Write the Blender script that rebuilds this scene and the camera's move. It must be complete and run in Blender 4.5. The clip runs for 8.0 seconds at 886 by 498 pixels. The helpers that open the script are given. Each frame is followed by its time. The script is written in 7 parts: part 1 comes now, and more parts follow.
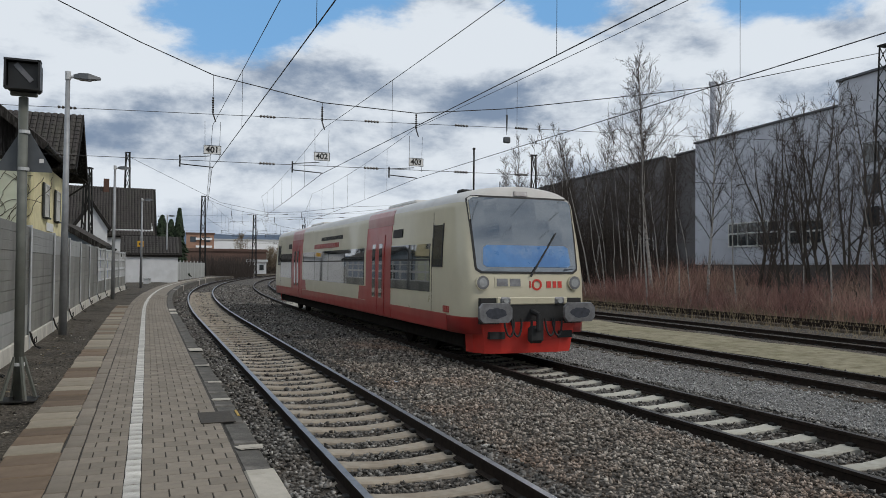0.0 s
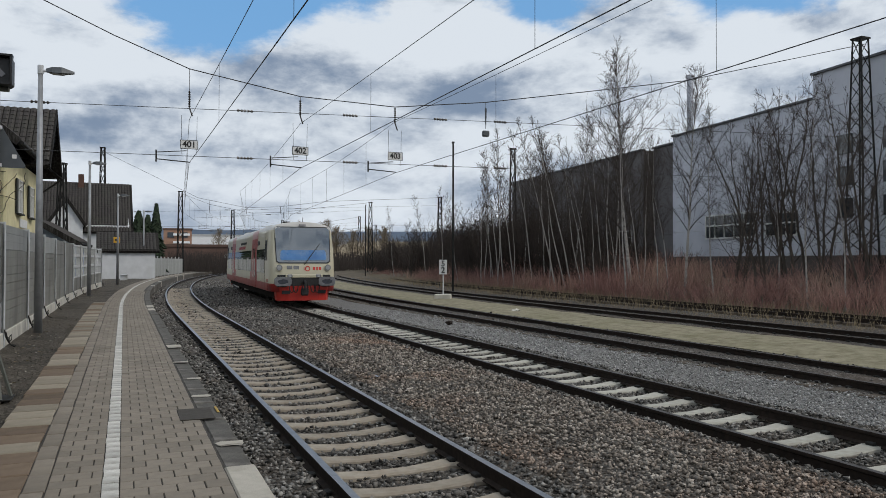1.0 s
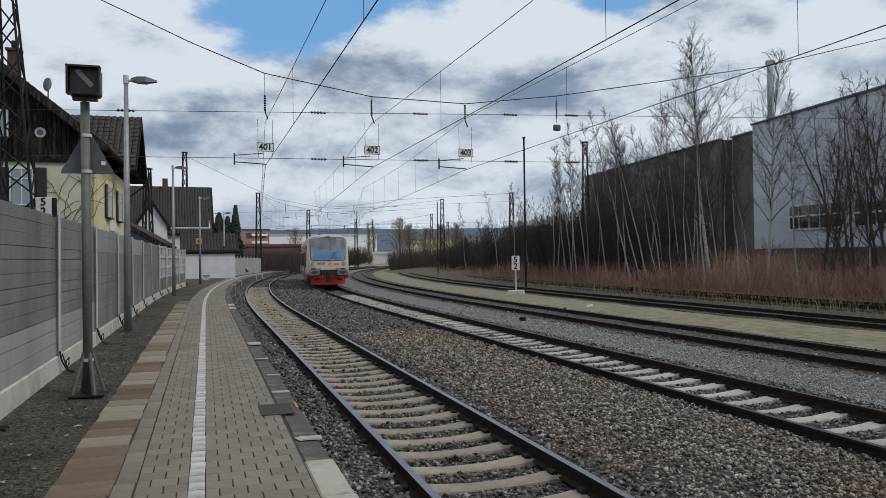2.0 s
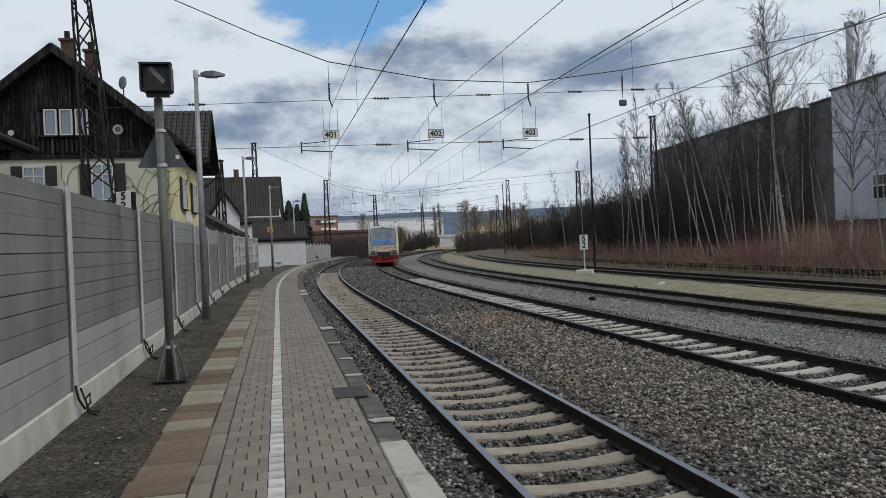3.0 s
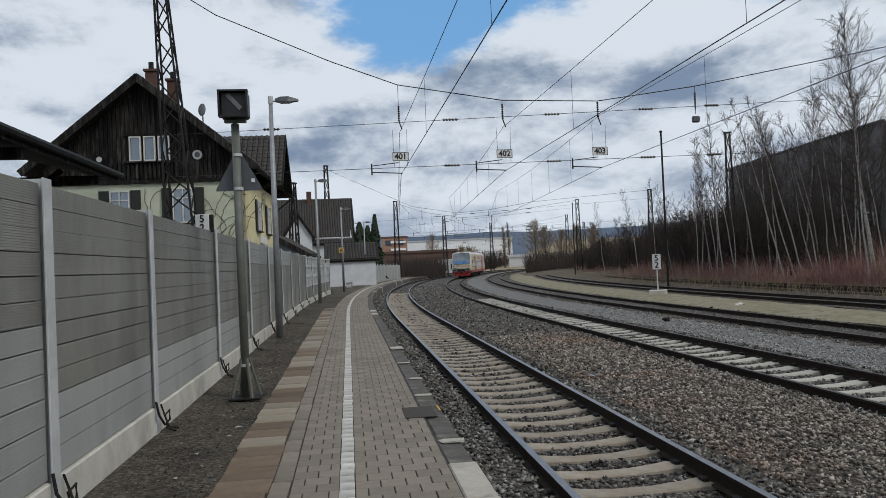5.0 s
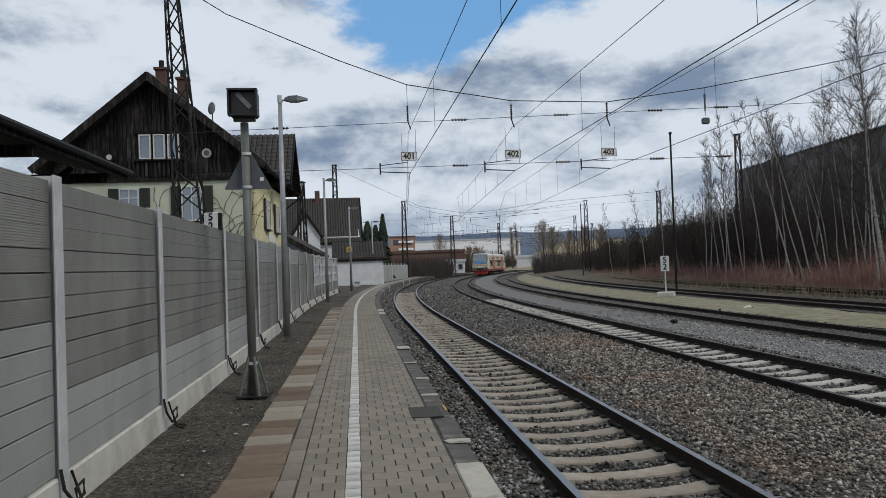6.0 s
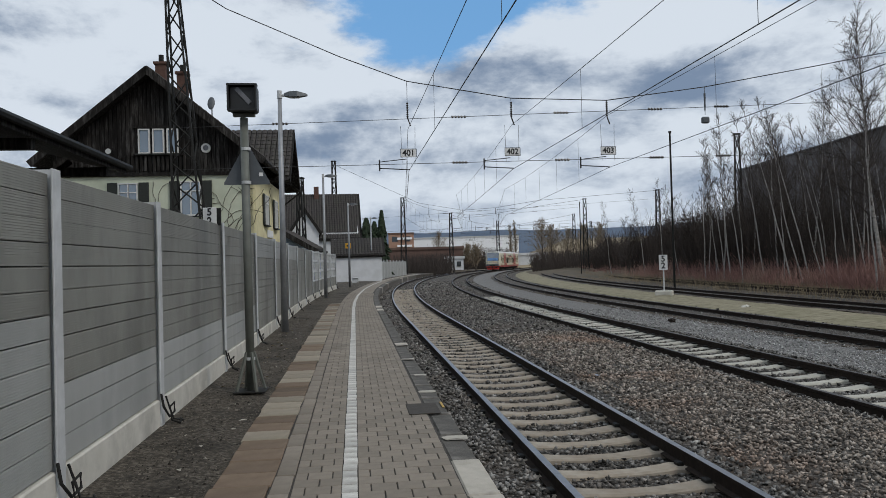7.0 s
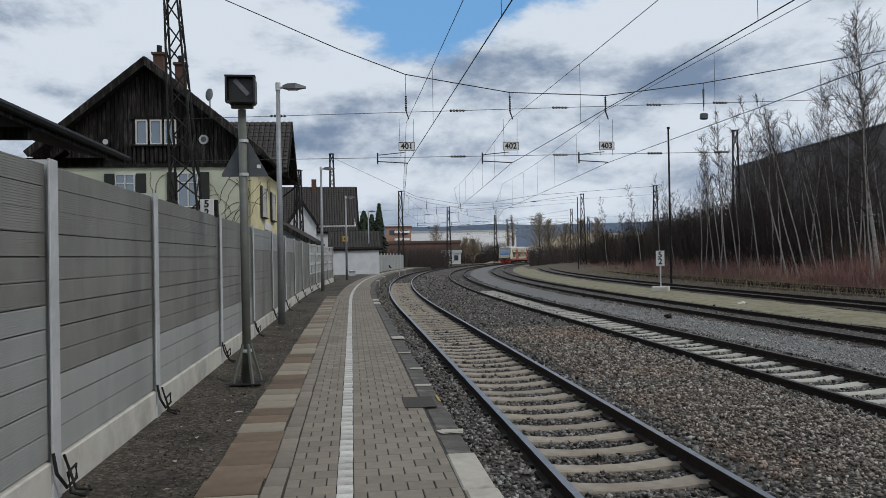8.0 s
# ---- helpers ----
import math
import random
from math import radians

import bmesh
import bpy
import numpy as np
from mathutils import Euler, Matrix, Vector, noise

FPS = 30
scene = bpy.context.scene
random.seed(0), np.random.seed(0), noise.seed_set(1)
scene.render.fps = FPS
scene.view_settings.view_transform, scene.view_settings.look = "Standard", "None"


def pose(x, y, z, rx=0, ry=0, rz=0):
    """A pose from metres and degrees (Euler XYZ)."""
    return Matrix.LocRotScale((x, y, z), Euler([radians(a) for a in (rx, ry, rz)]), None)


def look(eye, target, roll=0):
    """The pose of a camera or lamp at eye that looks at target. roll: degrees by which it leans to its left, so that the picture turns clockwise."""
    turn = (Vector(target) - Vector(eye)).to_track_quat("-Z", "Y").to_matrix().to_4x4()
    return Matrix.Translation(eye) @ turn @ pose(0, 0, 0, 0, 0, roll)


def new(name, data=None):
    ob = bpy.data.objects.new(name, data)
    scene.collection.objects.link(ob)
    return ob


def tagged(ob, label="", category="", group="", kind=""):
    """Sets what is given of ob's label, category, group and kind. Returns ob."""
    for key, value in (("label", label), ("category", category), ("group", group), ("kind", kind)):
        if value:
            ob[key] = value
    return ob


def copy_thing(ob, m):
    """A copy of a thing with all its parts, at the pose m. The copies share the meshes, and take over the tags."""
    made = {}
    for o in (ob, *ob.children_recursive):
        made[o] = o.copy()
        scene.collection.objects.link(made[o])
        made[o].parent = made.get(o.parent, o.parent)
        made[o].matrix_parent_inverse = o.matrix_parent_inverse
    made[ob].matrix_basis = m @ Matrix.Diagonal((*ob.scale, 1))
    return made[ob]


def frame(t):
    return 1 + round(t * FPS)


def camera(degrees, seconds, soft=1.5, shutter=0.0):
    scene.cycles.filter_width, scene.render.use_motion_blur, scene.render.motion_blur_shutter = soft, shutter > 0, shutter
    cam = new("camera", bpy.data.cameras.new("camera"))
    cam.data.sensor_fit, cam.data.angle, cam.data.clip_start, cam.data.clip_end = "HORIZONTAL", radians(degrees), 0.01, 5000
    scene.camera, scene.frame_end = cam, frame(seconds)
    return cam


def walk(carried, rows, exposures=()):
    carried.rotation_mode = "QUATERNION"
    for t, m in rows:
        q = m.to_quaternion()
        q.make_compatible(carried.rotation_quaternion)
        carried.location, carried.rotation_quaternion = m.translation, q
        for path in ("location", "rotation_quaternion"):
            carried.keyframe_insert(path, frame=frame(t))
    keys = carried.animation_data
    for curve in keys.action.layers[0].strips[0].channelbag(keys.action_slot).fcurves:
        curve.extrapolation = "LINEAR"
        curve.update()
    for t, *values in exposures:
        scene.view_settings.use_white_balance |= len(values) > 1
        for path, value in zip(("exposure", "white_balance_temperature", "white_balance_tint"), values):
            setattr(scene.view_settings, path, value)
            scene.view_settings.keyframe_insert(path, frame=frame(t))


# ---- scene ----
cam = camera(60.83, 8.0, soft=0.8)
# the eye stands still over the white line of the platform and turns
EYE = (0.0, 0.0, 2.0)
TURNS = [
    (0.0, 0.04, 1.34, -0.55), (0.5, -0.65, 1.02, 0.18), (1.0, -1.48, 0.89, -0.11), (1.5, 1.41, 1.04, 0.06),
    (2.0, 4.0, 0.65, 0.71), (2.2, 5.62, 0.1, 0.6), (3.5, 10.41, -0.52, 3.18), (4.0, 12.01, 0.15, 3.17),
    (4.5, 13.59, 1.04, 2.97), (6.0, 14.88, 1.2, 2.04), (6.5, 14.84, 1.05, 1.8), (7.0, 14.77, 0.97, 1.56),
    (7.5, 14.76, 0.88, 1.39), (8.0, 14.56, 0.5, 1.04)]
walk(cam, [(t, pose(*EYE, 90 + p, r, y)) for t, y, p, r in TURNS],
     [(0.0, 0.06, 6650, 10), (1.0, 0.03, 6600, 10), (2.0, 0.0, 6500, 10), (4.0, 0.0, 6500, 10), (8.0, -0.04, 6420, 10)])


# ---- the tracks' line: straight, then a curve to the right ----
A0, S0, RAD = radians(21.45), 29.5, 361.0


def along(s, off=0.0):
    """The point at s metres along the platform's track and off metres to its right, and the heading there."""
    u = max(0.0, s - S0)
    th = u / RAD
    st = min(s, S0)
    dx, dy, nx, ny = -math.sin(A0), math.cos(A0), math.cos(A0), math.sin(A0)
    x = 2.764 + dx * (st + math.sin(th) * RAD) + nx * (1 - math.cos(th)) * RAD
    y = dy * (st + math.sin(th) * RAD) + ny * (1 - math.cos(th)) * RAD
    hd = A0 - th
    return x + off * math.cos(hd), y + off * math.sin(hd), hd


def on(s, off, z, rz=0.0):
    """A pose beside the track: local y runs along it, local x to its right."""
    x, y, hd = along(s, off)
    return Matrix.Translation((x, y, z)) @ Matrix.Rotation(hd + radians(rz), 4, "Z")


# ---- light ----
world = bpy.data.worlds.new("sky")
scene.world = world
world.use_nodes = True
SUN_AZ, SUN_EL = radians(112), radians(42)     # azimuth clockwise from +y


def build_sky():
    nt = world.node_tree
    nt.nodes.clear()
    N = nt.nodes.new

    def math_node(op, a, b=None, c=None, clamp=False):
        n = N("ShaderNodeMath")
        n.operation, n.use_clamp = op, clamp
        for i, v in enumerate((a, b, c)):
            if v is None:
                continue
            if isinstance(v, (int, float)):
                n.inputs[i].default_value = v
            else:
                nt.links.new(v, n.inputs[i])
        return n.outputs[0]

    def mix(fac, a, b):
        n = N("ShaderNodeMix")
        n.data_type = "RGBA"
        for sock, v in ((n.inputs[0], fac), (n.inputs[6], a), (n.inputs[7], b)):
            if isinstance(v, (tuple, float, int)):
                sock.default_value = (*v, 1) if isinstance(v, tuple) else v
            else:
                nt.links.new(v, sock)
        return n.outputs[2]

    coord = N("ShaderNodeTexCoord")
    sep = N("ShaderNodeSeparateXYZ")
    nt.links.new(coord.outputs["Generated"], sep.inputs[0])
    z = math_node("MAXIMUM", sep.outputs[2], 0.0)
    # directions flattened, so that the clouds lie in wide heaps
    flat = N("ShaderNodeCombineXYZ")
    nt.links.new(sep.outputs[0], flat.inputs[0])
    nt.links.new(sep.outputs[1], flat.inputs[1])
    nt.links.new(math_node("MULTIPLY", z, 2.1), flat.inputs[2])

    def noise_at(scale, detail, rough, offset, dist=0.0):
        m = N("ShaderNodeMapping")
        m.inputs["Location"].default_value = offset
        nt.links.new(flat.outputs[0], m.inputs[0])
        n = N("ShaderNodeTexNoise")
        n.inputs["Scale"].default_value, n.inputs["Detail"].default_value = scale, detail
        n.inputs["Roughness"].default_value, n.inputs["Distortion"].default_value = rough, dist
        nt.links.new(m.outputs[0], n.inputs["Vector"])
        return n.outputs["Fac"]

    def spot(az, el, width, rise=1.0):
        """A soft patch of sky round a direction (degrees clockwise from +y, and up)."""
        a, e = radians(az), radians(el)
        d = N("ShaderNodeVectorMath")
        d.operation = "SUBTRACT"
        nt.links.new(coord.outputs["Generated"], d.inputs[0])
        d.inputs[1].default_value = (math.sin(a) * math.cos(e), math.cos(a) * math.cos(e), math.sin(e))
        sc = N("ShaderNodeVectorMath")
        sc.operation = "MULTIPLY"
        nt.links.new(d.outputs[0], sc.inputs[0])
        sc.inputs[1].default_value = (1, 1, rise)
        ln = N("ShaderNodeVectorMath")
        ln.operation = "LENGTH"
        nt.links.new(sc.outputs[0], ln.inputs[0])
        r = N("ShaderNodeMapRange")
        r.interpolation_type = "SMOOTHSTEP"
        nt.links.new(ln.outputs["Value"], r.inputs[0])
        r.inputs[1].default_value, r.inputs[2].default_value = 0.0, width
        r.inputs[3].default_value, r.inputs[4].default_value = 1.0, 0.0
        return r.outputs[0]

    sky = N("ShaderNodeTexSky")
    sky.sky_type, sky.sun_disc = "NISHITA", False
    sky.sun_elevation, sky.sun_rotation = SUN_EL, SUN_AZ
    scaled = N("ShaderNodeMix")
    scaled.data_type, scaled.blend_type = "RGBA", "MULTIPLY"
    scaled.inputs[0].default_value = 1.0
    nt.links.new(sky.outputs[0], scaled.inputs[6])
    scaled.inputs[7].default_value = (0.105, 0.105, 0.105, 1)
    blue = mix(0.7, scaled.outputs[2], (0.17, 0.43, 0.80))
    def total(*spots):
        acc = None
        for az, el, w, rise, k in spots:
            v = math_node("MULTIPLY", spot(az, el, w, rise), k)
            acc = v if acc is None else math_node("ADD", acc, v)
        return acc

    # cover: heaps with the gaps where the blue shows
    OFF = (1.3, 0.4, 0.2)
    heap = noise_at(4.6, 11.0, 0.6, OFF, 0.1)
    above = noise_at(4.6, 11.0, 0.6, (OFF[0], OFF[1], OFF[2] + 0.07), 0.1)
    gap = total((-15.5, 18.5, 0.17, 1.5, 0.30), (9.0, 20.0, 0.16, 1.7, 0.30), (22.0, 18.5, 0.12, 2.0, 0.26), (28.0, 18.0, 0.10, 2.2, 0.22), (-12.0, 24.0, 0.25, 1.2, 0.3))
    veil = noise_at(1.6, 7.0, 0.65, (4.0, 2.0, 0.5), 1.0)
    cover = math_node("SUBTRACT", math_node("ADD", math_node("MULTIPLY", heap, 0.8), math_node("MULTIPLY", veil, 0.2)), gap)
    amount = N("ShaderNodeMapRange")
    amount.interpolation_type = "SMOOTHSTEP"
    nt.links.new(cover, amount.inputs[0])
    amount.inputs[1].default_value, amount.inputs[2].default_value = 0.26, 0.40
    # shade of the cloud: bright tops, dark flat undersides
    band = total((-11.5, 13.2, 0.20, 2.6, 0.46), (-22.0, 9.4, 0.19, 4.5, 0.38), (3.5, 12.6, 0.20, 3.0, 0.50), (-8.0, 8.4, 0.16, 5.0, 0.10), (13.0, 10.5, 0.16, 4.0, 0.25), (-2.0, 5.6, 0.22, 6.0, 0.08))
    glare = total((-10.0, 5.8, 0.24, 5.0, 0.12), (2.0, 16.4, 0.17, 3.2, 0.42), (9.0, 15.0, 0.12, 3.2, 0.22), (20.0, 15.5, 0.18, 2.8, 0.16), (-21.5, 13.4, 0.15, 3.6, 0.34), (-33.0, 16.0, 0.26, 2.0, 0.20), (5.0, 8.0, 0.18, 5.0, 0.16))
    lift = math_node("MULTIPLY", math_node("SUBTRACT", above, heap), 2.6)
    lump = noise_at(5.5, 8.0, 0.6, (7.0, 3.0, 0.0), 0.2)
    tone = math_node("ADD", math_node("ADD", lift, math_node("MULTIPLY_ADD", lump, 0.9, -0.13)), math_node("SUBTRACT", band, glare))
    shade = N("ShaderNodeMapRange")
    shade.interpolation_type = "SMOOTHSTEP"
    nt.links.new(tone, shade.inputs[0])
    shade.inputs[1].default_value, shade.inputs[2].default_value = 0.12, 0.95
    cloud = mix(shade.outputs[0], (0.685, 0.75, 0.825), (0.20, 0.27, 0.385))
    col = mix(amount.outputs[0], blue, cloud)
    # pale haze low down
    low = N("ShaderNodeMapRange")
    nt.links.new(z, low.inputs[0])
    low.inputs[1].default_value, low.inputs[2].default_value = 0.0, 0.14
    low.inputs[3].default_value, low.inputs[4].default_value = 0.38, 0.0
    col = mix(low.outputs[0], col, (0.72, 0.79, 0.88))
    bg = N("ShaderNodeBackground")
    nt.links.new(col, bg.inputs[0])
    bg.inputs[1].default_value = 1.0
    out = N("ShaderNodeOutputWorld")
    nt.links.new(bg.outputs[0], out.inputs[0])


build_sky()
sun = new("sun", bpy.data.lights.new("sun", "SUN"))
sun.data.energy, sun.data.angle, sun.data.color = 1.2, radians(10), (1.0, 0.94, 0.86)
sun.matrix_basis = look((0, 0, 60), (-math.sin(SUN_AZ) * math.cos(SUN_EL) * 50, -math.cos(SUN_AZ) * math.cos(SUN_EL) * 50, 60 - math.sin(SUN_EL) * 50))


# ---- materials ----
def material(name, colors, scale=4.0, detail=6.0, rough=0.8, metal=0.0, bump=0.3, bump_scale=60.0, bump_dist=0.004,
             stains=None, stain_scale=0.7, stain_amount=0.5, per_piece=0.0, coat=0.0, stretch=(1, 1, 1), spec=0.5, island=False, wood=0.0):
    """A surface: colours mixed by grain, stains of their own shape at a larger scale, fine relief, and change from piece to piece."""
    m = bpy.data.materials.new(name)
    m.use_nodes = True
    nt = m.node_tree
    bsdf = nt.nodes["Principled BSDF"]
    coord = nt.nodes.new("ShaderNodeTexCoord")
    mp = nt.nodes.new("ShaderNodeMapping")
    mp.inputs["Scale"].default_value = stretch
    nt.links.new(coord.outputs["Object"], mp.inputs[0])

    def tex(sc, det, ro=0.6):
        n = nt.nodes.new("ShaderNodeTexNoise")
        n.inputs["Scale"].default_value, n.inputs["Detail"].default_value, n.inputs["Roughness"].default_value = sc, det, ro
        nt.links.new(mp.outputs[0], n.inputs["Vector"])
        return n.outputs["Fac"]

    ramp = nt.nodes.new("ShaderNodeValToRGB")
    cr = ramp.color_ramp
    while len(cr.elements) < len(colors):
        cr.elements.new(0.5)
    for i, c in enumerate(colors):
        cr.elements[i].position = 0.3 + 0.4 * i / max(1, len(colors) - 1)
        cr.elements[i].color = (*c, 1)
    nt.links.new(tex(scale, detail), ramp.inputs[0])
    col = ramp.outputs[0]
    if stains:
        r = nt.nodes.new("ShaderNodeMapRange")
        r.inputs[1].default_value, r.inputs[2].default_value = 0.48, 0.68
        r.inputs[4].default_value = stain_amount
        nt.links.new(tex(stain_scale, 8.0, 0.65), r.inputs[0])
        mx = nt.nodes.new("ShaderNodeMix")
        mx.data_type = "RGBA"
        nt.links.new(r.outputs[0], mx.inputs[0])
        nt.links.new(col, mx.inputs[6])
        mx.inputs[7].default_value = (*stains, 1)
        col = mx.outputs[2]
    if per_piece:
        if island:
            info = nt.nodes.new("ShaderNodeNewGeometry").outputs["Random Per Island"]
        else:
            info = nt.nodes.new("ShaderNodeObjectInfo").outputs["Random"]
        r = nt.nodes.new("ShaderNodeMapRange")
        r.inputs[3].default_value, r.inputs[4].default_value = 1 - per_piece, 1 + per_piece
        nt.links.new(info, r.inputs[0])
        mx = nt.nodes.new("ShaderNodeMix")
        mx.data_type, mx.blend_type = "RGBA", "MULTIPLY"
        mx.inputs[0].default_value = 1.0
        nt.links.new(col, mx.inputs[6])
        nt.links.new(r.outputs[0], mx.inputs[7])
        col = mx.outputs[2]
    nt.links.new(col, bsdf.inputs["Base Color"])
    rr = nt.nodes.new("ShaderNodeMapRange")
    rr.inputs[3].default_value, rr.inputs[4].default_value = max(0.03, rough - 0.12), min(1, rough + 0.12)
    nt.links.new(tex(scale * 2.3, 4.0), rr.inputs[0])
    nt.links.new(rr.outputs[0], bsdf.inputs["Roughness"])
    bsdf.inputs["Metallic"].default_value = metal
    bsdf.inputs["Coat Weight"].default_value = coat
    bsdf.inputs["Specular IOR Level"].default_value = spec
    if bump:
        b = nt.nodes.new("ShaderNodeBump")
        b.inputs["Strength"].default_value, b.inputs["Distance"].default_value = bump, bump_dist
        nt.links.new(tex(bump_scale, 5.0), b.inputs["Height"])
        nt.links.new(b.outputs[0], bsdf.inputs["Normal"])
    return m


def glass_material(name, tint=(0.02, 0.03, 0.04), rough=0.04):
    m = bpy.data.materials.new(name)
    m.use_nodes = True
    b = m.node_tree.nodes["Principled BSDF"]
    b.inputs["Base Color"].default_value = (*tint, 1)
    b.inputs["Roughness"].default_value = rough
    b.inputs["IOR"].default_value = 1.5
    b.inputs["Coat Weight"].default_value = 1.0
    b.inputs["Coat Roughness"].default_value = 0.02
    return m


M_GROUND = material("rough_ground", [(0.085, 0.07, 0.05), (0.14, 0.115, 0.085)], 0.8, 8, 0.95, bump=0.6, bump_scale=6, bump_dist=0.05, stains=(0.06, 0.055, 0.035), stain_scale=0.08, spec=0.2)
# the darkest tone stands in for shade in the gaps between stones
M_BALLAST = material("ballast_bed", [(0.014, 0.012, 0.010), (0.07, 0.063, 0.055), (0.25, 0.23, 0.205)], 19, 5, 0.92, bump=1.0, bump_scale=16, bump_dist=0.06, stains=(0.12, 0.085, 0.062), stain_scale=0.35, stain_amount=0.55, spec=0.2)
M_STONE = material("ballast_stone", [(0.058, 0.055, 0.050), (0.14, 0.133, 0.122), (0.31, 0.30, 0.28)], 7, 5, 0.9, bump=0.5, bump_scale=40, bump_dist=0.01, stains=(0.15, 0.12, 0.095), stain_scale=0.5, stain_amount=0.5, per_piece=0.88, island=True, spec=0.15)
M_STONE_BROWN = material("brown_ballast_stone", [(0.12, 0.10, 0.082), (0.23, 0.20, 0.17), (0.40, 0.365, 0.32)], 7, 5, 0.9, bump=0.5, bump_scale=40, bump_dist=0.01, stains=(0.24, 0.155, 0.11), stain_scale=0.35, stain_amount=0.75, per_piece=0.8, island=True, spec=0.15)
M_STONE_GREY = material("pale_gravel_stone", [(0.17, 0.17, 0.165), (0.29, 0.285, 0.275), (0.42, 0.415, 0.40)], 7, 5, 0.9, bump=0.4, bump_scale=40, bump_dist=0.008, per_piece=0.6, island=True, spec=0.15)
M_GREYGRAVEL = material("fine_grey_gravel", [(0.07, 0.068, 0.063), (0.165, 0.16, 0.152), (0.27, 0.262, 0.252)], 30, 6, 0.93, bump=0.8, bump_scale=30, bump_dist=0.02, stains=(0.15, 0.145, 0.13), stain_scale=0.5, spec=0.2)
M_MOSS = material("mossy_sand_strip", [(0.15, 0.132, 0.08), (0.24, 0.215, 0.145), (0.32, 0.29, 0.205)], 3.5, 9, 0.95, bump=0.6, bump_scale=14, bump_dist=0.03, stains=(0.15, 0.145, 0.075), stain_scale=0.5, spec=0.2)
M_DIRT = material("platform_dirt", [(0.028, 0.024, 0.019), (0.075, 0.064, 0.05), (0.20, 0.175, 0.14)], 22, 9, 0.92, bump=1.0, bump_scale=30, bump_dist=0.02, stains=(0.024, 0.021, 0.017), stain_scale=1.0, stain_amount=0.9, spec=0.2)
M_PAVER = material("concrete_paver", [(0.195, 0.168, 0.135), (0.27, 0.235, 0.19)], 7, 7, 0.85, bump=0.4, bump_scale=110, bump_dist=0.003, stains=(0.15, 0.125, 0.098), stain_scale=0.9, per_piece=0.13, spec=0.2)
M_PAVER_FAR = material("concrete_paver_joined", [(0.195, 0.168, 0.135), (0.27, 0.235, 0.19)], 7, 7, 0.85, bump=0.4, bump_scale=110, bump_dist=0.003, stains=(0.15, 0.125, 0.098), stain_scale=0.9, per_piece=0.13, spec=0.2, island=True)
M_JOINT = material("sand_joint", [(0.035, 0.03, 0.024), (0.06, 0.052, 0.042)], 12, 4, 0.95, bump=0.3)
M_WHITE_STRIP = material("white_guide_stone", [(0.42, 0.405, 0.365), (0.64, 0.62, 0.57)], 22, 8, 0.8, bump=0.6, bump_scale=90, stains=(0.22, 0.20, 0.17), stain_scale=5, stain_amount=0.7, per_piece=0.16)
M_SLAB = material("old_concrete_slab", [(0.22, 0.19, 0.145), (0.31, 0.27, 0.21)], 4, 8, 0.88, bump=0.4, bump_scale=70, stains=(0.12, 0.105, 0.075), stain_scale=1.5, per_piece=0.28, spec=0.2)
M_SLAB_BROWN = material("brown_concrete_slab", [(0.13, 0.094, 0.066), (0.20, 0.15, 0.107)], 4, 8, 0.88, bump=0.4, bump_scale=70, stains=(0.10, 0.07, 0.05), stain_scale=1.5, per_piece=0.25, spec=0.2)
M_EDGE = material("platform_edge_stone", [(0.38, 0.35, 0.295), (0.50, 0.465, 0.40)], 6, 9, 0.88, bump=0.5, bump_scale=60, bump_dist=0.006, stains=(0.12, 0.11, 0.095), stain_scale=2.5, spec=0.2)
M_EDGE_DARK = material("dark_edge_stone", [(0.075, 0.07, 0.062), (0.12, 0.112, 0.10)], 6, 9, 0.88, bump=0.6, bump_scale=50, bump_dist=0.008, stains=(0.30, 0.28, 0.25), stain_scale=3.2, stain_amount=0.45, spec=0.2)
M_RAIL = material("rusty_rail_side", [(0.016, 0.012, 0.010), (0.034, 0.024, 0.018)], 12, 6, 0.85, spec=0.2, bump=0.3, bump_scale=40)
M_RAILTOP = material("polished_rail_head", [(0.22, 0.22, 0.225), (0.32, 0.32, 0.325)], 8, 4, 0.42, metal=1.0, bump=0.05)
M_RAILTOP_RUST = material("dull_rail_head", [(0.035, 0.03, 0.027), (0.07, 0.06, 0.052)], 8, 4, 0.5, metal=0.4, bump=0.1)
M_SLEEPER = material("concrete_sleeper", [(0.26, 0.228, 0.182), (0.365, 0.322, 0.262)], 6, 8, 0.88, bump=0.4, bump_scale=60, stains=(0.22, 0.165, 0.115), stain_scale=2.0, per_piece=0.13, spec=0.2)
M_SLEEPER_WHITE = material("pale_concrete_sleeper", [(0.36, 0.35, 0.30), (0.50, 0.485, 0.43)], 6, 8, 0.88, bump=0.4, bump_scale=60, stains=(0.27, 0.24, 0.19), stain_scale=2.0, per_piece=0.12, spec=0.2)
M_SLEEPER_WOOD = material("tarred_wooden_sleeper", [(0.055, 0.045, 0.035), (0.11, 0.09, 0.07)], 3, 8, 0.85, bump=0.5, bump_scale=20, stretch=(1, 8, 8), per_piece=0.2, spec=0.2)
M_ALU = material("grey_aluminium_panel", [(0.255, 0.252, 0.224), (0.33, 0.326, 0.292)], 1.2, 8, 0.55, metal=0.25, bump=0.15, bump_scale=25, stains=(0.155, 0.152, 0.135), stain_scale=0.8, stain_amount=0.8, per_piece=0.10, stretch=(1, 1, 0.35))
M_ALU_CLEAN = material("cleaned_aluminium_panel", [(0.37, 0.378, 0.36), (0.43, 0.438, 0.42)], 1.2, 8, 0.5, metal=0.25, bump=0.12, bump_scale=25, stains=(0.26, 0.265, 0.25), stain_scale=0.7, per_piece=0.08, stretch=(1, 1, 0.35))
